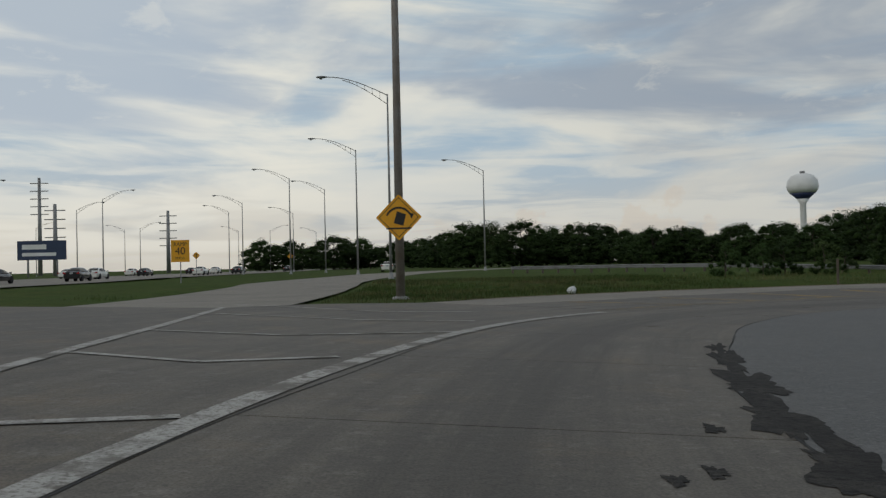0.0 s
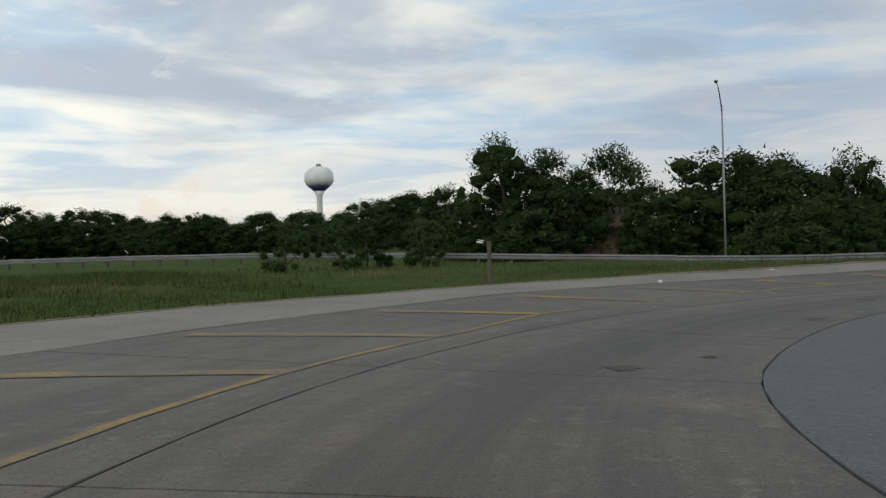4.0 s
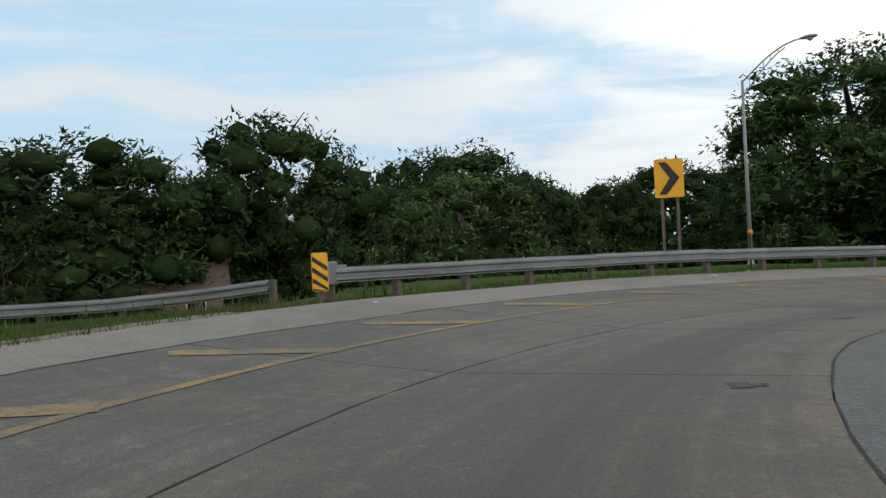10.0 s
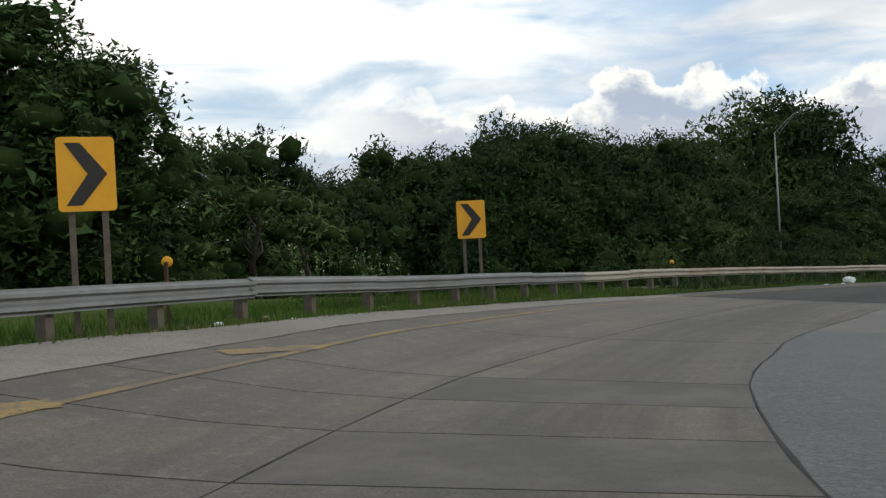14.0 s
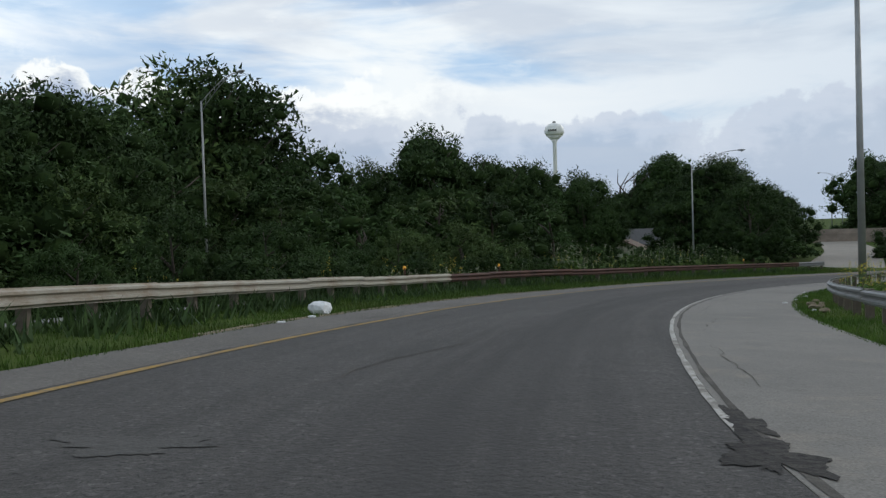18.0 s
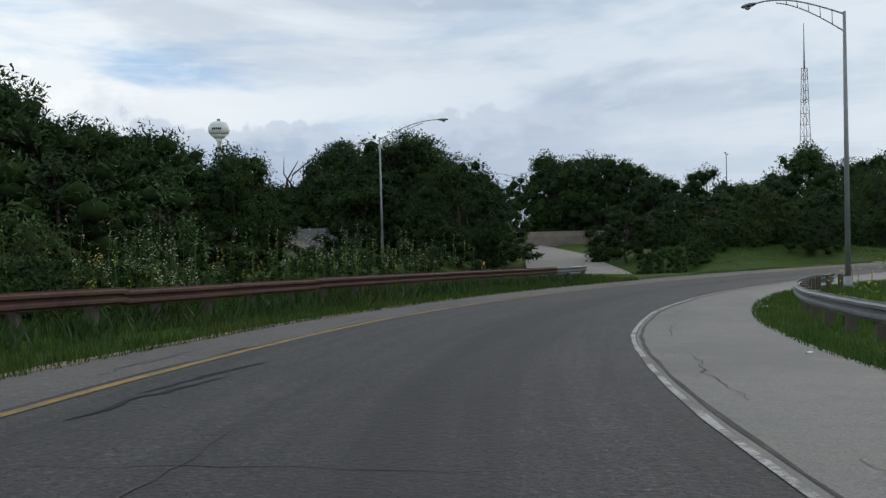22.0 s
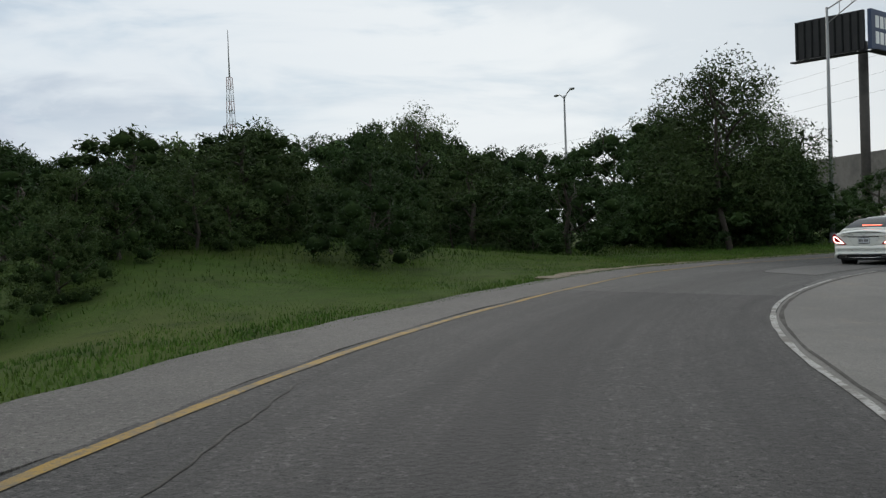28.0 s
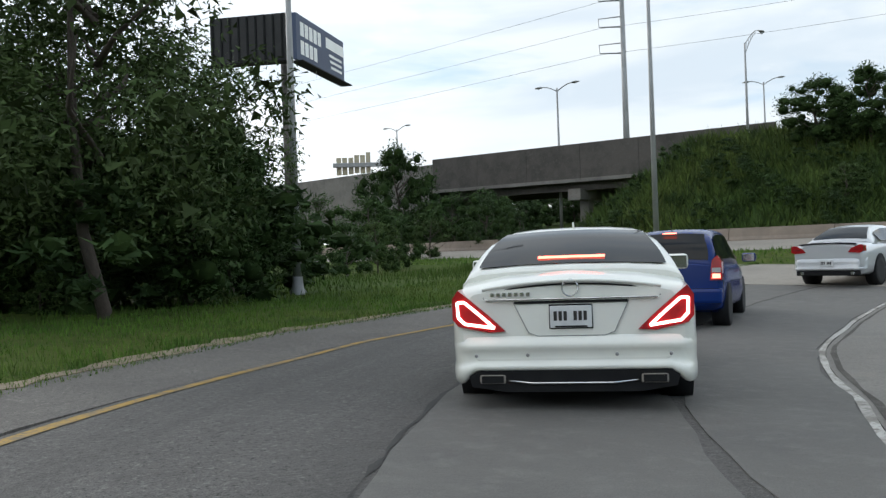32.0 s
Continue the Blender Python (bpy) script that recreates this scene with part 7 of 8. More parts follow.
house(*land(94, 27.5), 93, 6.5, 7, 3.4, 1.6, M_BRICK, M_ROOF, "brick house seen between trees")
house(*land(62, 92), 45, 12, 8, 3.0, 1.8, M_BRICK, M_ROOF, "low brown house under dark trees")


# ---- water towers and masts ----
def water_tower(x, y, z, height, r, label, bowl=M_NAVY):
    ob = thing("water_tower", Matrix.Translation((x, y, z)), label, "water tower")
    part("column", lathe(bmesh.new(), ((r * 0.5, 0), (r * 0.28, height * 0.12), (r * 0.2, height * 0.3), (r * 0.2, height - r * 2.0), (r * 0.42, height - r * 1.62)), 24), M_WHITE, ob)
    part("bowl", lathe(bmesh.new(), ((r * 0.25, height - r * 1.82), (r * 0.5, height - r * 1.55), (r * 0.82, height - r * 1.28)), 28), bowl, ob, "dark navy underside" if bowl is M_NAVY else "")
    tank = part("tank", lathe(bmesh.new(), ((r * 0.82, height - r * 1.28), (r * 0.97, height - r * 1.02), (r, height - r * 0.8), (r * 0.94, height - r * 0.45), (r * 0.7, height - r * 0.15), (r * 0.3, height), (0.05, height + 0.1)), 32), M_WHITE, ob)
    part("top_rail", lathe(bmesh.new(), ((r * 0.16, height), (r * 0.16, height + 1.2), (r * 0.02, height + 1.3)), 12), M_POLE, ob)
    return ob


water_tower(182.8, 435.0, 0, 41.5, 7.4, "white water tower with a navy underside beyond the trees")
tower = water_tower(-165.8, -479.3, -4, 62, 5.6, "slim white water tower with faint lettering band", M_WHITE)
for k in range(5):
    part("lettering_bar", boxed(-2.4 + k * 1.0, -1.7 + k * 1.0, -0.15, 0.15, -0.5, 0.5), M_TRIM, tower).matrix_local = Matrix.Translation((3.2, 4.55, 57.6)) @ pose(0, 0, 0, 0, 0, 145)


def lattice_mast(x, y, z, height, w):
    ob = thing("lattice_mast", Matrix.Translation((x, y, z)), "thin red and white lattice radio mast in the distance", "radio mast")
    n = 14
    for k in range(n):
        z0, z1 = height * 0.78 * k / n, height * 0.78 * (k + 1) / n
        w0, w1 = w * (1 - 0.65 * k / n), w * (1 - 0.65 * (k + 1) / n)
        bm = bmesh.new()
        c0 = [(-w0, -w0, z0), (w0, -w0, z0), (w0, w0, z0), (-w0, w0, z0)]
        c1 = [(-w1, -w1, z1), (w1, -w1, z1), (w1, w1, z1), (-w1, w1, z1)]
        for i in range(4):
            tube(bm, [c0[i], c1[i]], (0.15, 0.14), 4)
            tube(bm, [c0[i], c1[(i + 1) % 4]], (0.075, 0.075), 4)
            tube(bm, [c1[i], c1[(i + 1) % 4]], (0.08, 0.08), 4)
        part("section", bm, M_MAST_R if k % 2 else M_MAST_W, ob)
    part("antenna", tube(bmesh.new(), [(0, 0, height * 0.78), (0, 0, height)], (0.35, 0.15), 6), M_POLE, ob)
    part("dish", lathe(bmesh.new(), ((0.2, 0), (1.2, 0.6)), 12, Matrix.Translation((0, 0, height * 0.62))), M_WHITE, ob)


lattice_mast(-361.9, -262.9, -5, 95, 2.6)

# ---- overpass, barrier and what stands by the expressway ----
def bridge():
    ob = thing("overpass", Matrix.Translation((0, 0, 0)), "dark mottled concrete road bridge with solid parapets", "bridge")
    ax, ay = -113.7, -25.0
    bx, by = -87.0, -9.5
    d = Vector((bx - ax, by - ay, 0))
    L = d.length
    u = d.normalized()
    nrm = Vector((u.y, -u.x, 0))

    def slab(name, a0, a1, o0, o1, z0a, z1a, z0b, z1b, material, parent=ob, label=""):
        bm = bmesh.new()
        vs = []
        for a, zl, zh in ((a0, z0a, z1a), (a1, z0b, z1b)):
            for o in (o0, o1):
                for zz in (zl, zh):
                    p = Vector((ax, ay, 0)) + u * a + nrm * o
                    vs.append(bm.verts.new((p.x, p.y, zz)))
        q = vs
        for f in ((0, 1, 3, 2), (4, 6, 7, 5), (0, 4, 5, 1), (2, 3, 7, 6), (1, 5, 7, 3), (0, 2, 6, 4)):
            bm.faces.new([q[i] for i in f])
        bmesh.ops.recalc_face_normals(bm, faces=bm.faces[:])
        return part(name, bm, material, parent, label)

    # parapets and girders take a darker, mottled tone than deck and piers
    slab("deck", -2, L + 2, -12, 0, 3.9, 4.8, 3.6, 4.5, M_BRIDGE)
    for k in range(6):
        a0, a1 = -2 + (L + 4) * k / 6, -2 + (L + 4) * (k + 1) / 6 - 0.04
        za, zb = 2.95 - 0.35 * (a0 + 2) / (L + 4), 2.95 - 0.35 * (a1 + 2) / (L + 4)
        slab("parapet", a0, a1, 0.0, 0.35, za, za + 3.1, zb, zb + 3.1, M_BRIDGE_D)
        slab("deck_edge", a0, a1, 0.0, 0.45, za - 0.32, za - 0.01, zb - 0.32, zb - 0.01, M_BRIDGE)
    for k in range(5):
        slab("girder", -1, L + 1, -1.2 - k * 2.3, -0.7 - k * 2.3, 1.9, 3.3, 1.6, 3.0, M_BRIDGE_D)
    slab("pier_cap", L * 0.45, L * 0.45 + 1.3, -11, 0.1, 0.9, 1.9, 0.9, 1.9, M_BRIDGE)
    for o in (-2.0, -6.0, -10.0):
        slab("pier_column", L * 0.45 + 0.2, L * 0.45 + 1.1, o - 0.45, o + 0.45, -6, 1.0, -6, 1.0, M_BRIDGE)
    # paler retaining wall that carries the road on
    slab("approach_wall", -90, -2.1, -11, 0.1, -3, 4.6, -1, 5.6, M_BRIDGE, label="paler concrete approach wall")
    slab("far_approach", L + 2.05, L + 30, -12, -0.2, -3, 4.4, -5, 2.5, M_BRIDGE)


bridge()


def barrier():
    ob = thing("road_barrier", Matrix.Translation((0, 0, 0)), "long buff concrete barrier wall behind the cross road", "barrier")
    pts = spline([(-150, -49.0), (-128, -44.0), (-101.5, -36.5), (-84, -29.5), (-71.5, -23.5), (-62.5, -17.0), (-54, -8.0)], 4.0)
    for a, b in zip(pts, pts[1:]):
        a, b = Vector((*a, 0)), Vector((*b, 0))
        d = (b - a).normalized()
        n = Vector((d.y, -d.x, 0))
        za, zb = -3.75, -3.75
        bm = bmesh.new()
        prof_ = ((0.3, -1.0), (0.3, 0.45), (0.2, 0.62), (0.1, 1.1), (-0.1, 1.1), (-0.3, -1.0))
        A = [bm.verts.new(a + n * o + Vector((0, 0, za + z))) for o, z in prof_]
        B = [bm.verts.new(b - d * 0.03 + n * o + Vector((0, 0, zb + z))) for o, z in prof_]
        for k in range(len(prof_) - 1):
            bm.faces.new((A[k], A[k + 1], B[k + 1], B[k]))
        bm.faces.new(A[::-1])
        bm.faces.new(B)
        part("barrier_unit", bm, M_BARRIER, ob)
    vs, fs, bank = [], [], []
    for i, p in enumerate(pts):
        d = pts[min(i + 1, len(pts) - 1)] - pts[max(i - 1, 0)]
        d = d / np.hypot(*d)
        n = np.array([d[1], -d[0]])
        for o, z in ((0.3, -3.36), (3.5, -3.58), (7.5, -3.87)):
            vs.append((p[0] + n[0] * o, p[1] + n[1] * o, z))
        for o, z in ((7.52, -3.875), (9.2, -3.98), (11.5, -4.2), (14.5, -4.75)):
            bank.append((p[0] + n[0] * o, p[1] + n[1] * o, z + 0.05 * math.sin(1.7 * i + o)))
    for i in range(len(pts) - 1):
        for k in range(2):
            fs.append((3 * i + k, 3 * i + k + 1, 3 * i + k + 4, 3 * i + k + 3))
    solid("road_cross", vs, fs, M_CONC_L, "pale concrete cross road before the barrier", "road")
    solid("verge_bank", bank, [(4 * i + k, 4 * i + k + 1, 4 * i + k + 5, 4 * i + k + 4) for i in range(len(pts) - 1) for k in range(3)], M_GRASS, "low grassy bank beside the cross road", "verge")
    q = np.array(bank).reshape(-1, 4, 3)
    rng = np.random.default_rng(17)
    i, k, u, v = rng.integers(6, len(q) - 1, 9000), rng.integers(0, 3, 9000), rng.random(9000)[:, None], rng.random(9000)[:, None]
    g = (q[i, k] * (1 - u) + q[i + 1, k] * u) * (1 - v) + (q[i, k + 1] * (1 - u) + q[i + 1, k + 1] * u) * v
    return g


BANK = barrier()


def billboard():
    ob = thing("billboard", Matrix.Translation(land(-111.5, -41.5)), "tall V-shaped billboard on a dark steel column", "billboard")
    o = ob.matrix_world.translation
    part("column", tube(bmesh.new(), [(0, 0, -1), (0, 0, 19.5)], (0.5, 0.5), 14), M_BRIDGE_D, ob)
    for (x0, y0), (x1, y1), m, nm in (((-107.0, -41.3), (-117.2, -34.7), M_BOARD, "front_board"), ((-110.9, -48.3), (-107.2, -42.0), M_BOARD_K, "side_board")):
        d = Vector((x1 - x0, y1 - y0, 0))
        w = d.length
        b = part(nm, boxed(0, w, 0, 0.4, 0, 4.1, 0.03), m, ob)
        b.matrix_local = Matrix.Translation((x0 - o.x, y0 - o.y, 14.0 - o.z)) @ Matrix.Rotation(math.atan2(d.y, d.x), 4, "Z")
        part("catwalk", boxed(-0.3, w + 0.3, -0.7, 0.5, -0.3, -0.2), M_TRIM, b)
        if m is M_BOARD:
            for z, n in ((2.25, 5), (0.6, 4)):
                for k in range(n):
                    part("headline_bar", boxed(0.9 + k * 1.05, 1.68 + k * 1.05, -0.03, -0.004, z, z + 1.25), M_WHITE, b)
            part("panel_white", boxed(7.2, 12.0, -0.03, -0.004, 2.5, 3.5), M_WHITE, b)
            for k in range(3):
                part("text_bar", boxed(8.0 + 0.2 * k, 11.4, -0.03, -0.004, 1.8 - 0.55 * k, 2.05 - 0.55 * k), M_WHITE, b)
        else:
            for k in range(9):
                part("frame_rib", boxed(0.2 + k * w / 9, 0.35 + k * w / 9, -0.12, -0.005, 0.1, 4.0), M_TRIM, b)
    return ob


billboard()
for x, y, h in ((-111.3, -130.6, 15.5), (-87.8, -69.9, 13.8), (-104.5, -17.4, 7.6), (-142, -22, 9.0), (-113.9, 13.8, 10.9)):
    g = land(x, y)
    twin_lamp(x, y, g[2], h if y < -40 else max(6.0, {-104.5: 11.6, -142: 13.0, -113.9: 14.9}[x] - g[2]), 60)
street_lamp(-83.6, -12.5, 2.0, 9.2, 330, arm=3.0)
tp = thing("transmission_tower", Matrix.Translation(land(-118.0, -2.0)), "grey steel monopole carrying power lines", "pylon")
TOWER_Z = tp.matrix_world.translation.z
part("pole", tube(bmesh.new(), [(0, 0, 0), (0, 0, 25.4 - TOWER_Z)], (0.42, 0.26), 10), M_POLE, tp)
for zz in (18.5, 21.5, 24.5):
    zz -= TOWER_Z
    part("crossarm", tube(bmesh.new(), [(0.1, 0.2, zz), (-1.35, -2.25, zz + 0.15), (-1.4, -2.3, zz + 1.1)], (0.1, 0.07, 0.05), 6), M_POLE, tp)
    part("crossarm_brace", tube(bmesh.new(), [(0.05, 0.1, zz + 1.2), (-1.4, -2.3, zz + 1.1)], (0.07, 0.05), 6), M_POLE, tp)
for zz in (18.5, 21.5, 24.5):
    # the lines sag away on both sides of the pole
    for ex, ey, up, sag in ((-330.0, -170.0, 12.0, 5.0), (60.0, 82.0, 9.0, 1.5)):
        cu = bmesh.new()
        tube(cu, [(-1.4 + ex * k / 14, -2.3 + ey * k / 14, zz - TOWER_Z + up * k / 14 - sag * 4 * (k / 14) * (1 - k / 14)) for k in range(15)], [0.016] * 15, 4)
        part("power_line", cu, M_TRIM, tp)
for x, y, h in ((-130, 303, 33), (-91, 316, 22), (-108, 262, 21)):
    tp = thing("utility_pylon", Matrix.Translation((x, y, 0)), "far steel power pylon with short crossarms", "pylon", "far pylons")
    part("pole", tube(bmesh.new(), [(0, 0, 0), (0, 0, h)], (0.8, 0.5), 8), M_POLE, tp)
    for k in range(5):
        part("crossarm", boxed(-3, 3, -0.15, 0.15, h - 2 - k * 2.6, h - 1.7 - k * 2.6), M_POLE, tp)
gn = thing("sign_gantry", Matrix.Translation((-134, -30.2, 3.0)) @ pose(0, 0, 0, 0, 0, -105), "steel sign gantry seen from behind", "gantry")
part("beam", boxed(-6.2, 2.2, -0.3, 0.3, 4.2, 4.7, 0.05), M_POLE, gn)
for x in (-6.2, -5.6):
    part("post", boxed(x - 0.13, x + 0.13, -0.2, 0.2, -4, 5.6), M_POLE, gn)
for x, w, z0, z1 in ((-2.3, 0.55, 3.5, 6.0), (-1.65, 0.6, 3.5, 5.7), (-0.95, 0.6, 3.5, 5.7), (-0.25, 0.6, 3.4, 5.4), (0.5, 0.6, 3.3, 5.4), (1.2, 0.6, 3.3, 5.4)):
    part("sign_back", boxed(x, x + w, -0.55, -0.35, z0, z1, 0.02), M_BUFF, gn)


# ---- grass, weeds and small things ----
def ramp_points(s, lat):
    """Arrays of x, y and paving height along the ramp."""
    x, y, z, b, h = (np.interp(s, STAT, a) for a in (LINE[:, 0], LINE[:, 1], LINE[:, 2], LINE[:, 3], np.unwrap(HEAD)))
    return x + lat * np.cos(h), y - lat * np.sin(h), z - np.clip(lat, -12, 12) * np.tan(np.radians(b)) + raised(s, lat)


def land_z(x, y):
    return np.concatenate([terrain(x[i:i + 5000], y[i:i + 5000]) for i in range(0, len(x), 5000)])


def blades(name, x, y, z, h0, h1, width, material, label, seed, lean=0.55, category="grass"):
    rng = np.random.default_rng(seed)
    n = len(x)
    h = rng.uniform(h0, h1, n) * rng.uniform(0.6, 1.0, n)
    a = rng.uniform(0, 2 * np.pi, n)
    ln = rng.uniform(0.1, lean, n) * h
    w = width * rng.uniform(0.6, 1.3, n)
    root = np.stack([x, y, z], 1)
    side = np.stack([np.cos(a) * w, np.sin(a) * w, np.zeros(n)], 1)
    b = rng.uniform(0, 2 * np.pi, n)
    tip = root + np.stack([np.cos(b) * ln, np.sin(b) * ln, h], 1)
    vs = np.stack([root - side, root + side, tip], 1).reshape(-1, 3)
    me = bpy.data.meshes.new(name)
    me.from_pydata(vs.tolist(), [], np.arange(3 * n).reshape(-1, 3).tolist())
    me.materials.append(material)
    return tagged(new(name, me), label, category, "", "stuff")


def verge(name, s0, s1, inner, outer, per_m, h0, h1, width, label, seed, skew=1.0, keep=0.0):
    """Grass between two offsets from the ramp's line; it thins away from the inner one by skew; keep drops bare spots."""
    rng = np.random.default_rng(seed)
    n = int((s1 - s0) * per_m)
    s = rng.uniform(s0, s1, n)
    grid = np.arange(-12, 240, 1.0)
    a, b = (np.interp(s, grid, [f(k) for k in grid]) for f in (inner, outer))
    lat = a + (b - a) * rng.random(n) ** skew
    if keep:
        spot = np.array([noise.noise((u * 0.7, v * 0.7, seed)) for u, v in zip(s, lat)])
        s, lat = s[spot > keep], lat[spot > keep]
    x, y, z = ramp_points(s, lat)
    bend = 0.0022 * np.maximum(0, y - 60) ** 2
    free = ~((x > -14 + bend) & (x < -3.7 + bend) & (y > -16))
    x, y, z, s, lat = (v[free] for v in (x, y, z, s, lat))
    zl = land_z(x, y)
    near = step01((np.abs(lat - np.interp(s, grid, [inner(k) for k in grid]))) / 0.8)
    z = z * (1 - near) + zl * near - 0.05
    return blades(name, x, y, z, h0, h1, width, M_BLADE_DRY if s1 < 90 else M_BLADE, label, seed)


verge("grass_verge_entry", 25.5, 66, off(EDGE, 0.12), off(EDGE, -5.0), 620, 0.1, 0.26, 0.012, "thick mown grass beside the outer shoulder", 41, 1.3)
verge("grass_verge_curve", 66, 100, off(EDGE, 0.1), off(EDGE, -3.5), 560, 0.12, 0.34, 0.012, "long grass under the guardrail round the curve", 42, 1.2)
verge("grass_verge_ramp", 100, 168, off(EDGE, 0.12), off(EDGE, -3.4), 620, 0.15, 0.42, 0.011, "tall green grass and weeds along the rusty guardrail", 43, 1.2)
verge("grass_verge_end", 168, 232, off(EDGE, 0.3), off(EDGE, -5.5), 1000, 0.07, 0.23, 0.013, "fresh green roadside grass at the end of the ramp", 44, 1.3)
verge("grass_verge_inner", 98, 176, off(RGRASS, -0.12), off(RGRASS, 3.2), 480, 0.12, 0.34, 0.011, "green grass between apron and inner guardrail", 45, 1.2)
verge("grass_field_curve", 24, 70, off(EDGE, -4.5), off(EDGE, -20.0), 420, 0.14, 0.36, 0.02, "rough grass field between shoulder and far guardrail", 46, 1.1)
verge("grass_field_ramp", 96, 166, off(EDGE, -3.2), off(EDGE, -11.0), 200, 0.25, 0.6, 0.02, "rank grass on the bank behind the guardrail", 47)
verge("grass_field_inner", 100, 180, off(RGRASS, 3.0), off(RGRASS, 11.0), 230, 0.2, 0.5, 0.02, "rough grass inside the loop", 48)
verge("grass_field_end", 166, 230, off(EDGE, -5.0), off(EDGE, -14.0), 230, 0.15, 0.45, 0.02, "rough grass before the thicket", 49)


def nose_grass():
    rng = np.random.default_rng(51)
    x, y = rng.uniform(-4.2, 14, 26000), rng.uniform(29.2, 62, 26000)
    s, lat, d, z = [np.concatenate(c) for c in zip(*[road_frame(x[i:i + 5000], y[i:i + 5000]) for i in range(0, len(x), 5000)])]
    grid = np.arange(-12, 240, 1.0)
    ok = (lat < np.interp(s, grid, [EDGE(k) for k in grid]) - 0.1) & (x > -3.6)
    x, y = x[ok], y[ok]
    blades("grass_nose", x, y, land_z(x, y) - 0.04, 0.1, 0.3, 0.018, M_BLADE_DRY, "rough grass at the nose between the roads", 51)


nose_grass()


def seed_stalks(name, s0, s1, inner, outer, count, h0, h1, label, seed, head=M_BLOOM):
    """Tall weed stalks with side leaves and pale heads."""
    rng = random.Random(seed)
    bm, hb = bmesh.new(), bmesh.new()
    clumps = [(rng.uniform(s0, s1), rng.random()) for _ in range(max(4, count // 7))]
    for _ in range(count):
        cs, cl = rng.choice(clumps)
        s, f = cs + rng.gauss(0, 0.5), min(1, max(0, cl + rng.gauss(0, 0.12)))
        lat = inner(s) + (outer(s) - inner(s)) * f
        x, y, _z = on_road(s, lat)
        z = float(terrain(np.array([x]), np.array([y]))[0]) - 0.1
        h = rng.uniform(h0, h1)
        tx, ty = rng.gauss(0, 0.1), rng.gauss(0, 0.1)
        tube(bm, [(x, y, z), (x + tx * 0.4, y + ty * 0.4, z + h * 0.5), (x + tx, y + ty, z + h)], (0.008, 0.006, 0.003), 3)
        for k in range(10):
            a, q = rng.uniform(0, 6.28), rng.uniform(0.1, 0.9)
            p = Vector((x + tx * q, y + ty * q, z + h * q))
            u = Vector((math.cos(a), math.sin(a), rng.uniform(-0.2, 0.7))) * rng.uniform(0.06, 0.18)
            w = Vector((-u.y, u.x, 0)) * 0.18
            bm.faces.new([bm.verts.new(v) for v in (p, p + u * 0.5 + w, p + u, p + u * 0.5 - w)])
        for k in range(9):
            p = Vector((x + tx + rng.gauss(0, 0.03), y + ty + rng.gauss(0, 0.03), z + h * rng.uniform(0.82, 1.03)))
            u = Vector((rng.gauss(0, 1), rng.gauss(0, 1), rng.gauss(0, 1))).normalized() * rng.uniform(0.012, 0.026)
            w = u.cross(Vector((0.3, 0.2, 1)))
            hb.faces.new([hb.verts.new(v) for v in (p - u, p + w, p + u, p - w)])
    ob = new(name, mesh_of(name, bm, M_BLADE))
    tagged(ob, label, "weeds", "", "stuff")
    part("seed_heads", hb, head, ob)
    return ob




def broad_weeds():
    """Dark broad-leaved weeds round the posts of the rusty guardrail."""
    rng = np.random.default_rng(63)
    n = 9000
    q = rng.uniform(103, 166, n)
    grid = np.arange(100, 170, 1.0)
    lat = np.interp(q, grid, [RAIL(k) for k in grid]) + 1.5 * rng.random(n) ** 1.4 - 0.9 * rng.random(n)
    clump = np.array([noise.noise((u * 0.8, v * 1.1, 3.0)) for u, v in zip(q, lat)]) > -0.12
    x, y, z = ramp_points(q[clump], lat[clump])
    blades("broad_weeds", x, y, z - 0.03, 0.15, 0.62, 0.045, M_LEAF[0], "dark broad-leaved weeds round the guardrail posts", 63, 1.0, "weeds")


broad_weeds()
seed_stalks("tall_weeds_ramp", 104, 160, off(RAIL, -0.5), off(RAIL, -2.6), 90, 0.8, 1.7, "tall yellow-headed weeds behind the rusty guardrail", 61)
seed_stalks("tall_weeds_end", 138, 158, off(RAIL, -0.4), off(RAIL, -2.6), 190, 1.1, 2.3, "tall seeding weeds crowding behind the rusty guardrail", 65, M_FLOWER)
seed_stalks("white_flower_weeds", 124, 142, off(RAIL, -0.4), off(RAIL, -1.6), 90, 0.6, 1.1, "pale white-flowered weeds behind the guardrail", 62, M_FLOWER)
seed_stalks("weeds_curve", 66, 92, off(RAIL, -0.4), off(RAIL, -2.4), 90, 0.5, 1.4, "grassy weeds with pale heads behind the guardrail", 63, M_FLOWER)
seed_stalks("weeds_inner", 118, 150, off(RGRASS, 1.3), off(RGRASS, 4.5), 140, 0.6, 1.5, "tall green weeds inside the loop behind the guardrail", 64)

strip("verge_dirt", 189.3, 199, off(EDGE, -0.4), off(EDGE, 0.03), M_DIRT, up=0.012, label="sandy dirt washed along the edge of the asphalt", category="dirt", step=0.4, skirt=0.1, across=2, wob=0.14, seed=71)
strip("verge_dirt", 199.02, 222, off(EDGE, -0.26), off(EDGE, 0.03), M_DIRT, up=0.012, label="pale gravelly dirt along the edge of the asphalt", category="dirt", step=0.4, skirt=0.1, across=2, wob=0.12, seed=74)
strip("verge_dirt", 27, 64, off(EDGE, -0.22), off(EDGE, 0.03), M_DIRT, up=0.01, label="thin line of dirt along the concrete shoulder", category="dirt", step=0.5, skirt=0.1, across=1, wob=0.09, seed=72)
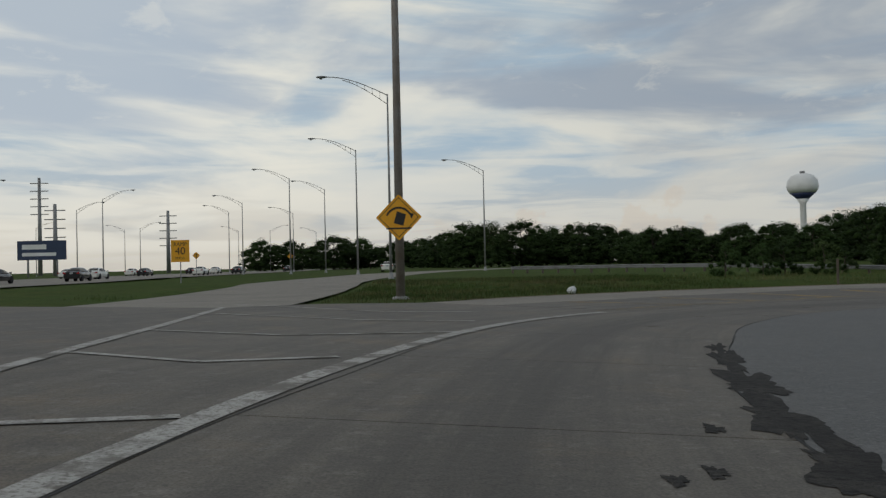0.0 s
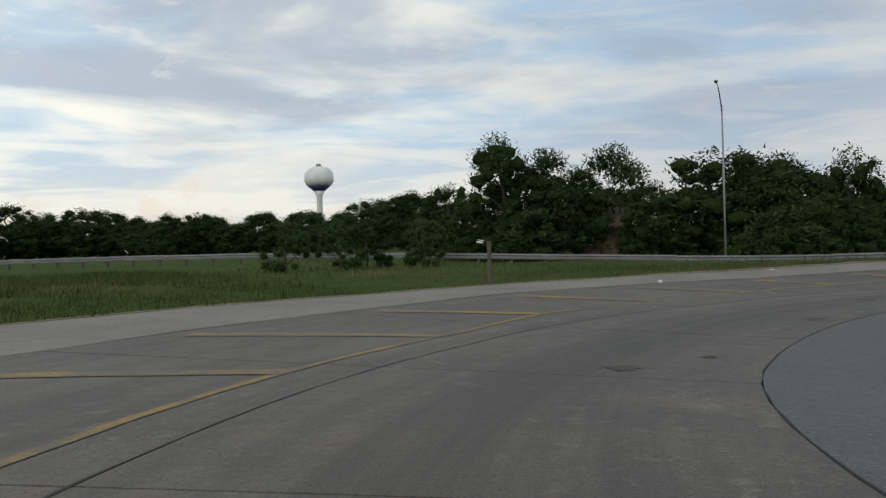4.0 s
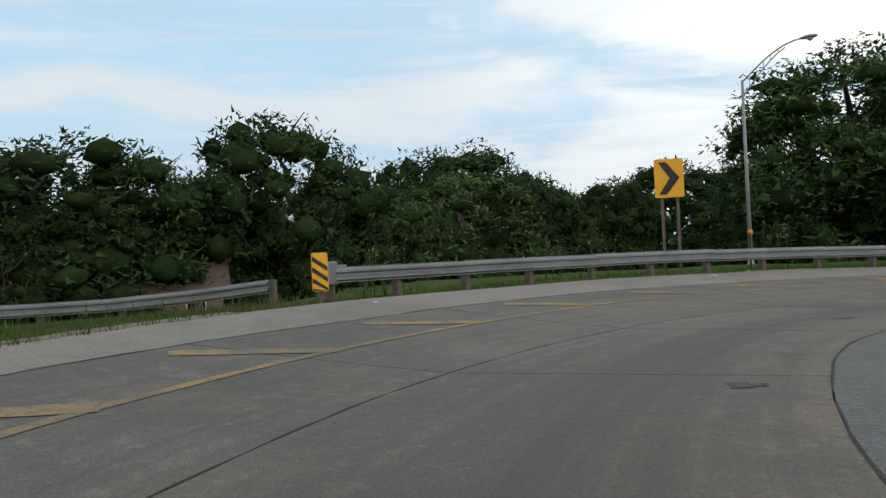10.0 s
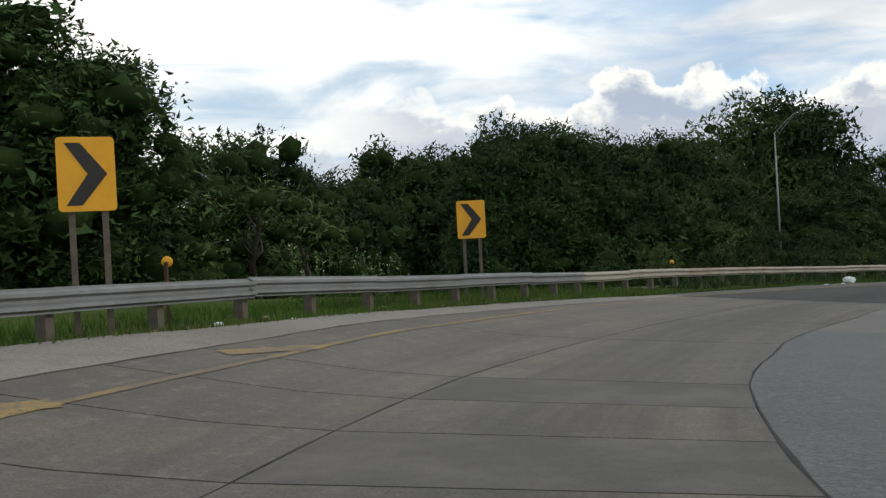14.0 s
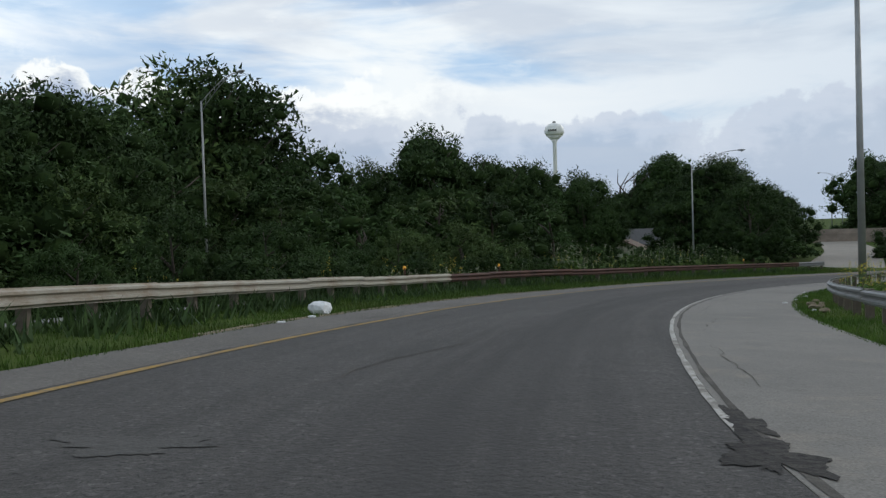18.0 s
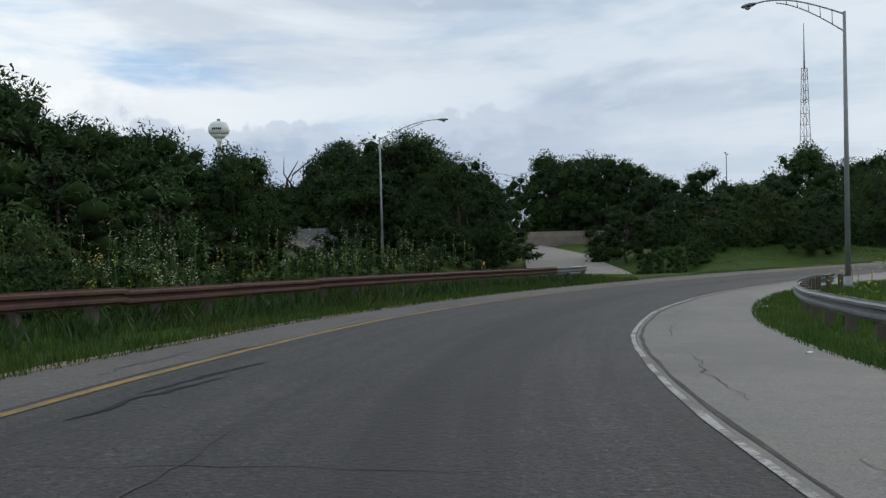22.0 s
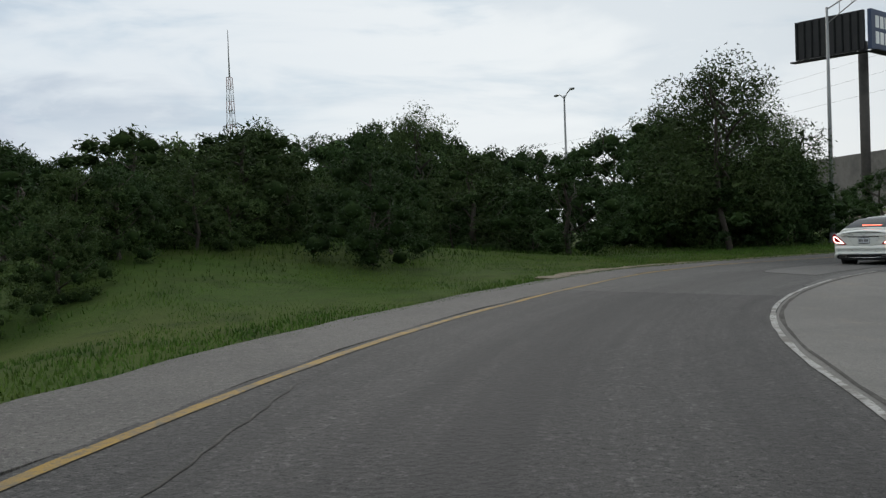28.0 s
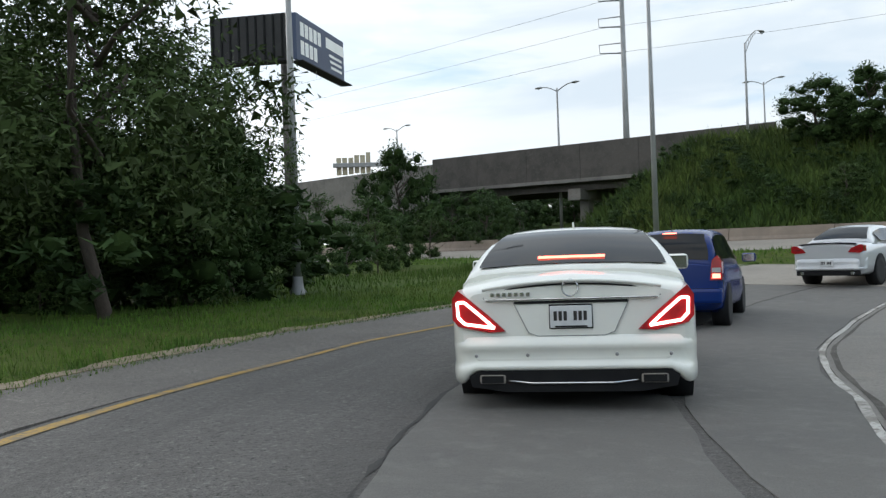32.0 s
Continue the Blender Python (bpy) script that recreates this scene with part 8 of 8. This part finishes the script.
strip("verge_dirt", 108, 166, off(EDGE, -0.16), off(EDGE, 0.03), M_DIRT, up=0.01, label="thin line of dirt along the asphalt shoulder", category="dirt", step=0.5, skirt=0.1, across=1, wob=0.08, seed=73)


# hazard marker at the start of the curve's guardrail
def hazard_marker(x, y, face):
    ob = thing("hazard_marker", Matrix.Translation(land(x, y)) @ pose(0, 0, 0, 0, 0, -face), "amber and black striped hazard marker before the guardrail", "road sign")
    sign_posts(ob, (0,), -0.3, 0.95, M_POST)
    p = part("panel", panel(bmesh.new(), 0.3, 0.72, 0.03), M_SIGN, ob)
    p.location = (0, 0, 0.6)
    for k in range(4):
        c = 0.3 - k * 0.2
        poly = [(-0.14, c), (0.14, c - 0.2), (0.14, c - 0.29), (-0.14, c - 0.09)]
        poly = [(u, max(-0.35, min(0.35, v))) for u, v in poly]
        if abs(poly[0][1] - poly[3][1]) < 0.01 and abs(poly[1][1] - poly[2][1]) < 0.01:
            continue
        part("stripe", extrude_poly(bmesh.new(), poly, -0.018, -0.0125), M_BLACK, p)
    return ob


hazard_marker(49.6, 26.5, 101)


def end_block(x, y, z, turn):
    """Blunt rounded steel end of the guardrail."""
    ob = thing("guardrail_terminal", Matrix.Translation((x, y, z)) @ pose(0, 0, 0, 0, 0, -turn), "grey boxy steel end terminal of the guardrail", "guardrail end")
    part("impact_head", boxed(-0.16, 0.16, -0.25, 0.25, 0.34, 0.8, 0.04), M_STEEL, ob)
    part("feeder", boxed(-0.1, 0.1, 0.25, 1.0, 0.4, 0.72, 0.03), M_STEEL, ob)
    part("post", boxed(-0.08, 0.08, 0.1, 0.26, -0.4, 0.36, 0.01), M_POST, ob)
    return ob


_e = on_road(66.6, RAIL(66.6))
end_block(_e[0], _e[1], land(_e[0], _e[1])[2], 122)


def delineator(x, y, z, height, material=M_SIGN):
    ob = thing("delineator", Matrix.Translation((x, y, z)), "small amber reflector disc on a thin post behind the guardrail", "delineator", "amber delineators")
    part("post", boxed(-0.025, 0.025, -0.02, 0.02, -1.6, height, 0.004), M_RUST, ob)
    face = lathe(bmesh.new(), ((0.02, -0.012), (0.075, -0.012), (0.085, 0.0), (0.075, 0.012), (0.02, 0.012)), 18, pose(0, 0, 0, 90, 0, 0))
    p = part("reflector", face, material, ob)
    p.location = (0, -0.03, height)
    p.rotation_euler = (0, 0, radians(25))
    return ob


for s, up in ((76.1, 1.02), (82.9, 0.8), (104.5, 0.95), (126.0, 0.95), (134.0, 0.95), (158.5, 0.95)):
    x, y, z = on_road(s, RAIL(s) - 0.75)
    delineator(x, y, z, up)


# litter
def crumple(name, x, y, z, r, material, label, seed, flat=0.6, stretch=1.0, category="litter"):
    rng = random.Random(seed)
    bm = bmesh.new()
    bmesh.ops.create_icosphere(bm, subdivisions=2, radius=1.0)
    for v in bm.verts:
        k = 1 + 0.35 * noise.noise(v.co * 1.7 + Vector((seed, 0, 0))) + rng.uniform(-0.08, 0.08)
        v.co = Vector((v.co.x * k * r * stretch, v.co.y * k * r, max(-0.75, v.co.z) * k * r * flat))
    ob = new(name, mesh_of(name, bm, material))
    ob.matrix_world = Matrix.Translation((x, y, z + r * flat * 0.6)) @ pose(0, 0, 0, 0, 0, rng.uniform(0, 360))
    return tagged(ob, label, category, "roadside litter")


def on_verge(s, lat):
    x, y, z = on_road(s, lat)
    return x, y, z if EDGE(s) < lat < RGRASS(s) else land(x, y)[2]


crumple("plastic_bag", *on_verge(113.8, -5.95), 0.24, M_LITTER, "white crumpled plastic bag lying in the grass", 81, 0.8)
crumple("plastic_bag", *on_verge(31.0, -11.3), 0.2, M_LITTER, "pale crumpled bag lying at the grass edge", 82, 0.9)
crumple("drink_can", *on_verge(42.2, -5.7), 0.07, M_LITTER, "flattened pale drink can on the concrete", 83, 0.7, 1.8)
for k, (s, lat, r) in enumerate(((46.5, -6.6, 0.06), (52.0, -7.0, 0.07), (55.4, -6.6, 0.05), (60.3, -6.9, 0.06), (66.0, -6.8, 0.05), (74.0, -6.6, 0.06), (112.6, -5.6, 0.08), (110.9, -5.5, 0.06), (124.8, 4.2, 0.06), (128.0, 4.5, 0.05), (131.2, 4.7, 0.08), (120.0, 4.8, 0.07), (137.0, 4.1, 0.05), (150.3, 4.4, 0.07))):
    crumple("paper_scrap", *on_verge(s, lat), r, M_LITTER, "scrap of pale litter by the roadside", 90 + k, 0.35, 1.5)
for k, (s, lat, r) in enumerate(((121.0, 4.9, 0.14), (122.0, 5.1, 0.11), (123.1, 4.9, 0.13), (124.0, 5.2, 0.1), (119.2, 5.0, 0.12), (126.2, 5.1, 0.1))):
    crumple("stone", *on_verge(s, lat), r, M_DIRT, "rough buff stone under the inner guardrail", 120 + k, 0.6, 1.2, "stone")


_r6 = random.Random(66)
for k in range(36):
    q = _r6.uniform(72, 94)
    crumple("stone", *on_verge(q, EDGE(q) - _r6.uniform(0.1, 0.9)), _r6.uniform(0.03, 0.075), M_DIRT if k % 3 else M_LITTER, "pale rubble lump in the grass under the guardrail", 500 + k, 0.6, 1.3, "stone")

# oil spots, tar patches and cracks on the paving
def blotch(name, s, lat, a, b, material, label, seed, up=0.0065, turn=0.0):
    """A ragged flat patch, a metres along and b metres across."""
    rng = random.Random(seed)
    n = 72
    vs = [on_road(s, lat, up)]
    for k in range(n):
        t = 2 * math.pi * k / n
        r = 1 + 0.26 * math.sin(3 * t + seed) + 0.2 * math.sin(7 * t + 2 * seed) + rng.uniform(-0.16, 0.16)
        u, v = math.cos(t) * a / 2 * r, math.sin(t) * b / 2 * r
        u, v = u * math.cos(turn) - v * math.sin(turn), u * math.sin(turn) + v * math.cos(turn)
        vs.append(on_road(s + u, lat + v, up))
    fs = [(0, 1 + (k + 1) % n, 1 + k) for k in range(n)]
    return solid(name, vs, fs, material, label, "stain")


OIL = ((30.1, 0.18, 1.1, 0.32), (37.2, 0.83, 1.3, 0.3), (31.4, 0.85, 0.4, 0.12), (42.3, -0.24, 1.2, 0.34), (54.5, 0.1, 0.9, 0.28), (61.0, 0.6, 0.7, 0.24), (68.4, 0.2, 1.0, 0.2), (18.5, 0.4, 0.8, 0.3), (23.0, 0.3, 0.7, 0.25))
for k, (s, lat, a, b) in enumerate(OIL):
    blotch("road_stain", s, lat, 0.3 * a + 0.08, 0.8 * b + 0.1, M_OIL, "dark oil stain on the concrete lane", 200 + k)
for k, (s, lat, a, b) in enumerate(((9.3, 1.85, 3.0, 0.5), (11.9, 1.85, 2.8, 0.35), (13.7, 1.8, 1.6, 0.25), (5.4, 1.85, 2.0, 0.5), (7.4, 1.8, 2.2, 0.5), (6.7, 1.2, 0.35, 0.14), (5.25, 1.0, 0.3, 0.12), (5.0, 0.75, 0.25, 0.12))):
    blotch("road_patch", s, lat, a, b, M_TAR, "ragged black asphalt patch along the seam", 230 + k, 0.006)
for k, (s, lat, a, b) in enumerate(((100.9, 1.5, 1.1, 0.5), (102.0, 1.55, 1.2, 0.25))):
    blotch("road_patch", s, lat, a, b, M_TAR, "ragged black asphalt spread over the apron edge", 240 + k, 0.008)
for k, (s, lat, a, b) in enumerate(((100.5, -2.4, 0.5, 0.9),)):
    blotch("road_patch", s, lat, a, b, M_ASPH_M, "greyer worn patch in the asphalt", 250 + k, 0.006)


def crack(s0, lat0, s1, lat1, width, material, label, seed, up=0.006):
    """A jagged thin crack between two places on the ramp."""
    rng = random.Random(seed)
    n = max(6, int(math.hypot(s1 - s0, lat1 - lat0) / 0.22))
    d = Vector((s1 - s0, lat1 - lat0)).normalized()
    vs, o = [], 0.0
    for k in range(n + 1):
        t = k / n
        o = o * 0.8 + rng.gauss(0, 0.035)
        w = width * rng.uniform(0.4, 1.2) * (0.4 + 1.2 * math.sin(math.pi * t)) / 2
        for e in (-1, 1):
            vs.append(on_road(s0 + (s1 - s0) * t - d.y * (o + e * w), lat0 + (lat1 - lat0) * t + d.x * (o + e * w), up))
    return solid("road_crack", vs, [(2 * k, 2 * k + 1, 2 * k + 3, 2 * k + 2) for k in range(n)], material, label, "crack")


_rng2 = random.Random(77)
for k in range(16):
    s = 104 + k * 5.2 + _rng2.uniform(-1, 1)
    crack(s, -3.9 + _rng2.uniform(0, 1.4), s + _rng2.uniform(-0.5, 0.5), _rng2.uniform(0.4, 1.4), 0.012, M_GRIT, "thin dark crack across the asphalt", 300 + k)
for k in range(7):
    s = 102 + k * 11.5
    crack(s, _rng2.uniform(-2.4, -1.4), s + _rng2.uniform(5, 9), _rng2.uniform(-2.2, -0.8), 0.018, M_GRIT, "long dark crack along the asphalt lane", 320 + k)
for k in range(10):
    s = 104 + k * 7.0
    crack(s, SEAM(s) + 0.55, s + 4.5, SEAM(s + 4.5) + _rng2.uniform(0.4, 0.9), 0.012, M_GRIT, "fine crack in the concrete apron", 340 + k)
for k in range(9):
    s = 30 + k * 7.3
    crack(s, _rng2.uniform(2.2, 3.4), s + _rng2.uniform(2, 5), _rng2.uniform(2.0, 4.2), 0.014, M_JOINT, "crack in the grey inner shoulder", 360 + k)
for k in range(8):
    s = 112 + k * 7.0
    crack(s, YELLOW(s) - 0.5, s + 3, YELLOW(s + 3) - _rng2.uniform(0.3, 1.0), 0.02, M_JOINT, "dark crack in the asphalt shoulder", 380 + k)
for k, s in enumerate((130.6, 132.0)):
    crack(s, -3.1, s + 2.6, -2.75, 0.06, M_TRIM, "black skid mark near the yellow line", 400 + k)


# rank growth on the bank of the overpass
_r3 = random.Random(33)
for k in range(70):
    a, o = _r3.uniform(6, 62), _r3.uniform(9, 19)
    L = math.hypot(BRIDGE_B[0] - BRIDGE_A[0], BRIDGE_B[1] - BRIDGE_A[1])
    ux, uy = (BRIDGE_B[0] - BRIDGE_A[0]) / L, (BRIDGE_B[1] - BRIDGE_A[1]) / L
    x, y = BRIDGE_A[0] + ux * a + uy * o, BRIDGE_A[1] + uy * a - ux * o
    if a > 22 and clear_of_road(x, y, 12) and terrain(np.array([x]), np.array([y]))[0] > -3.0:
        stand(x, y, _r3.uniform(0.7, 1.9), "under", _r3.uniform(1.1, 1.8))


def undergrowth():
    """All the low growth below the trees, joined."""
    vs, fs, mi, n = [], [], [], 0
    raw = []
    for me in CROWNS["under"]:
        co = np.zeros(len(me.vertices) * 3)
        me.vertices.foreach_get("co", co)
        tri = np.zeros(len(me.polygons) * 3, np.int32)
        me.loops.foreach_get("vertex_index", tri)
        ix = np.zeros(len(me.polygons), np.int32)
        me.polygons.foreach_get("material_index", ix)
        raw.append((co.reshape(-1, 3), tri.reshape(-1, 3), ix))
    for i, m in UNDER:
        co, tri, ix = raw[i % 2]
        m = np.array(m)
        vs.append(co @ m[:3, :3].T + m[:3, 3])
        fs.append(tri + n)
        mi.append(ix + 0)
        n += len(co)
    me = bpy.data.meshes.new("undergrowth")
    me.from_pydata(np.vstack(vs), [], np.vstack(fs))
    me.materials.append(M_LEAF[0])
    # the lumps keep the inner shade painted on the crowns
    me.materials.append(M_CORE_SHADE)
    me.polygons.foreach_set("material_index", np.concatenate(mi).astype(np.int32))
    tagged(new("undergrowth", me), "dense dark undergrowth of shrubs below the trees", "shrubs", "", "stuff")


undergrowth()
blades("grass_bank", BANK[:, 0], BANK[:, 1], BANK[:, 2] - 0.03, 0.12, 0.34, 0.05, M_BLADE, "rough green grass on the low bank", 92)


def bank_growth():
    """Rank weeds all over the bank of the overpass."""
    rng = np.random.default_rng(91)
    n = 42000
    L = math.hypot(BRIDGE_B[0] - BRIDGE_A[0], BRIDGE_B[1] - BRIDGE_A[1])
    ux, uy = (BRIDGE_B[0] - BRIDGE_A[0]) / L, (BRIDGE_B[1] - BRIDGE_A[1]) / L
    a, o = rng.uniform(20, 75, n), rng.uniform(5, 22, n)
    x, y = BRIDGE_A[0] + ux * a + uy * o, BRIDGE_A[1] + uy * a - ux * o
    z = land_z(x, y)
    ok = z > -3.3
    blades("bank_weeds", x[ok], y[ok], z[ok] - 0.1, 0.4, 1.3, 0.07, M_WEED, "rank green weeds over the bank of the overpass", 91, 0.9, "weeds")


bank_growth()


# what stands by the expressway in the distance
def roadside_board(x, y, w, h, low, material, label):
    ob = thing("billboard", Matrix.Translation((x, y, 0.0)), label, "billboard", "expressway boards")
    for u in (-w * 0.3, w * 0.3):
        part("post", tube(bmesh.new(), [(u, 0.3, -0.5), (u, 0.3, low + h * 0.5)], (0.25, 0.25), 8), M_POLE, ob)
    p = part("board", boxed(-w / 2, w / 2, -0.2, 0.2, low, low + h, 0.03), material, ob)
    part("text_bar", boxed(-w * 0.4, w * 0.1, -0.24, -0.201, low + h * 0.55, low + h * 0.8), M_WHITE, p)
    part("text_bar", boxed(-w * 0.4, w * 0.3, -0.24, -0.201, low + h * 0.2, low + h * 0.38), M_WHITE, p)
    return ob


roadside_board(-88.0, 206.0, 11.0, 4.4, 4.1, M_BOARD, "blue billboard with white writing far beside the expressway")
for k, (x, y, h) in enumerate(((-104, 240, 13), (-88, 262, 13), (-74, 232, 12), (-60, 285, 13), (-46, 262, 12), (-38, 305, 13), (-98, 190, 12))):
    street_lamp(x, y, 0.1, h, -90 if k % 2 else 90, group="far expressway lamps")
for o, x, y in ((black_car, -58.0, 118), (white2, -55.0, 136), (black_car, -51.0, 160), (white2, -58.5, 176), (black_car, -54.5, 205), (white2, -48.0, 228)):
    copy_thing(o, Matrix.Translation((x, y, 0.2)))


# the far barrier beyond the side ramp
def far_barrier():
    ob = thing("road_barrier", Matrix.Translation((0, 0, 0)), "pale concrete barrier far beyond the side ramp", "barrier")
    pts = spline([(-66.0, -158.0), (-78.0, -150.0), (-90.0, -141.0), (-101.0, -131.0), (-112.0, -119.0)], 4.0)
    for a, b in zip(pts, pts[1:]):
        a, b = Vector((*a, 0)), Vector((*b, 0))
        d = (b - a).normalized()
        n = Vector((d.y, -d.x, 0))
        z = -3.6
        bm = bmesh.new()
        A = [bm.verts.new(a + n * o + Vector((0, 0, z + h))) for o, h in ((0.3, -2.5), (0.3, 0.1), (0.12, 1.0), (-0.12, 1.0), (-0.3, -2.5))]
        B = [bm.verts.new(b - d * 0.03 + n * o + Vector((0, 0, z + h))) for o, h in ((0.3, -2.5), (0.3, 0.1), (0.12, 1.0), (-0.12, 1.0), (-0.3, -2.5))]
        for k in range(4):
            bm.faces.new((A[k], A[k + 1], B[k + 1], B[k]))
        bm.faces.new(A[::-1])
        bm.faces.new(B)
        part("barrier_unit", bm, M_BARRIER, ob)


far_barrier()
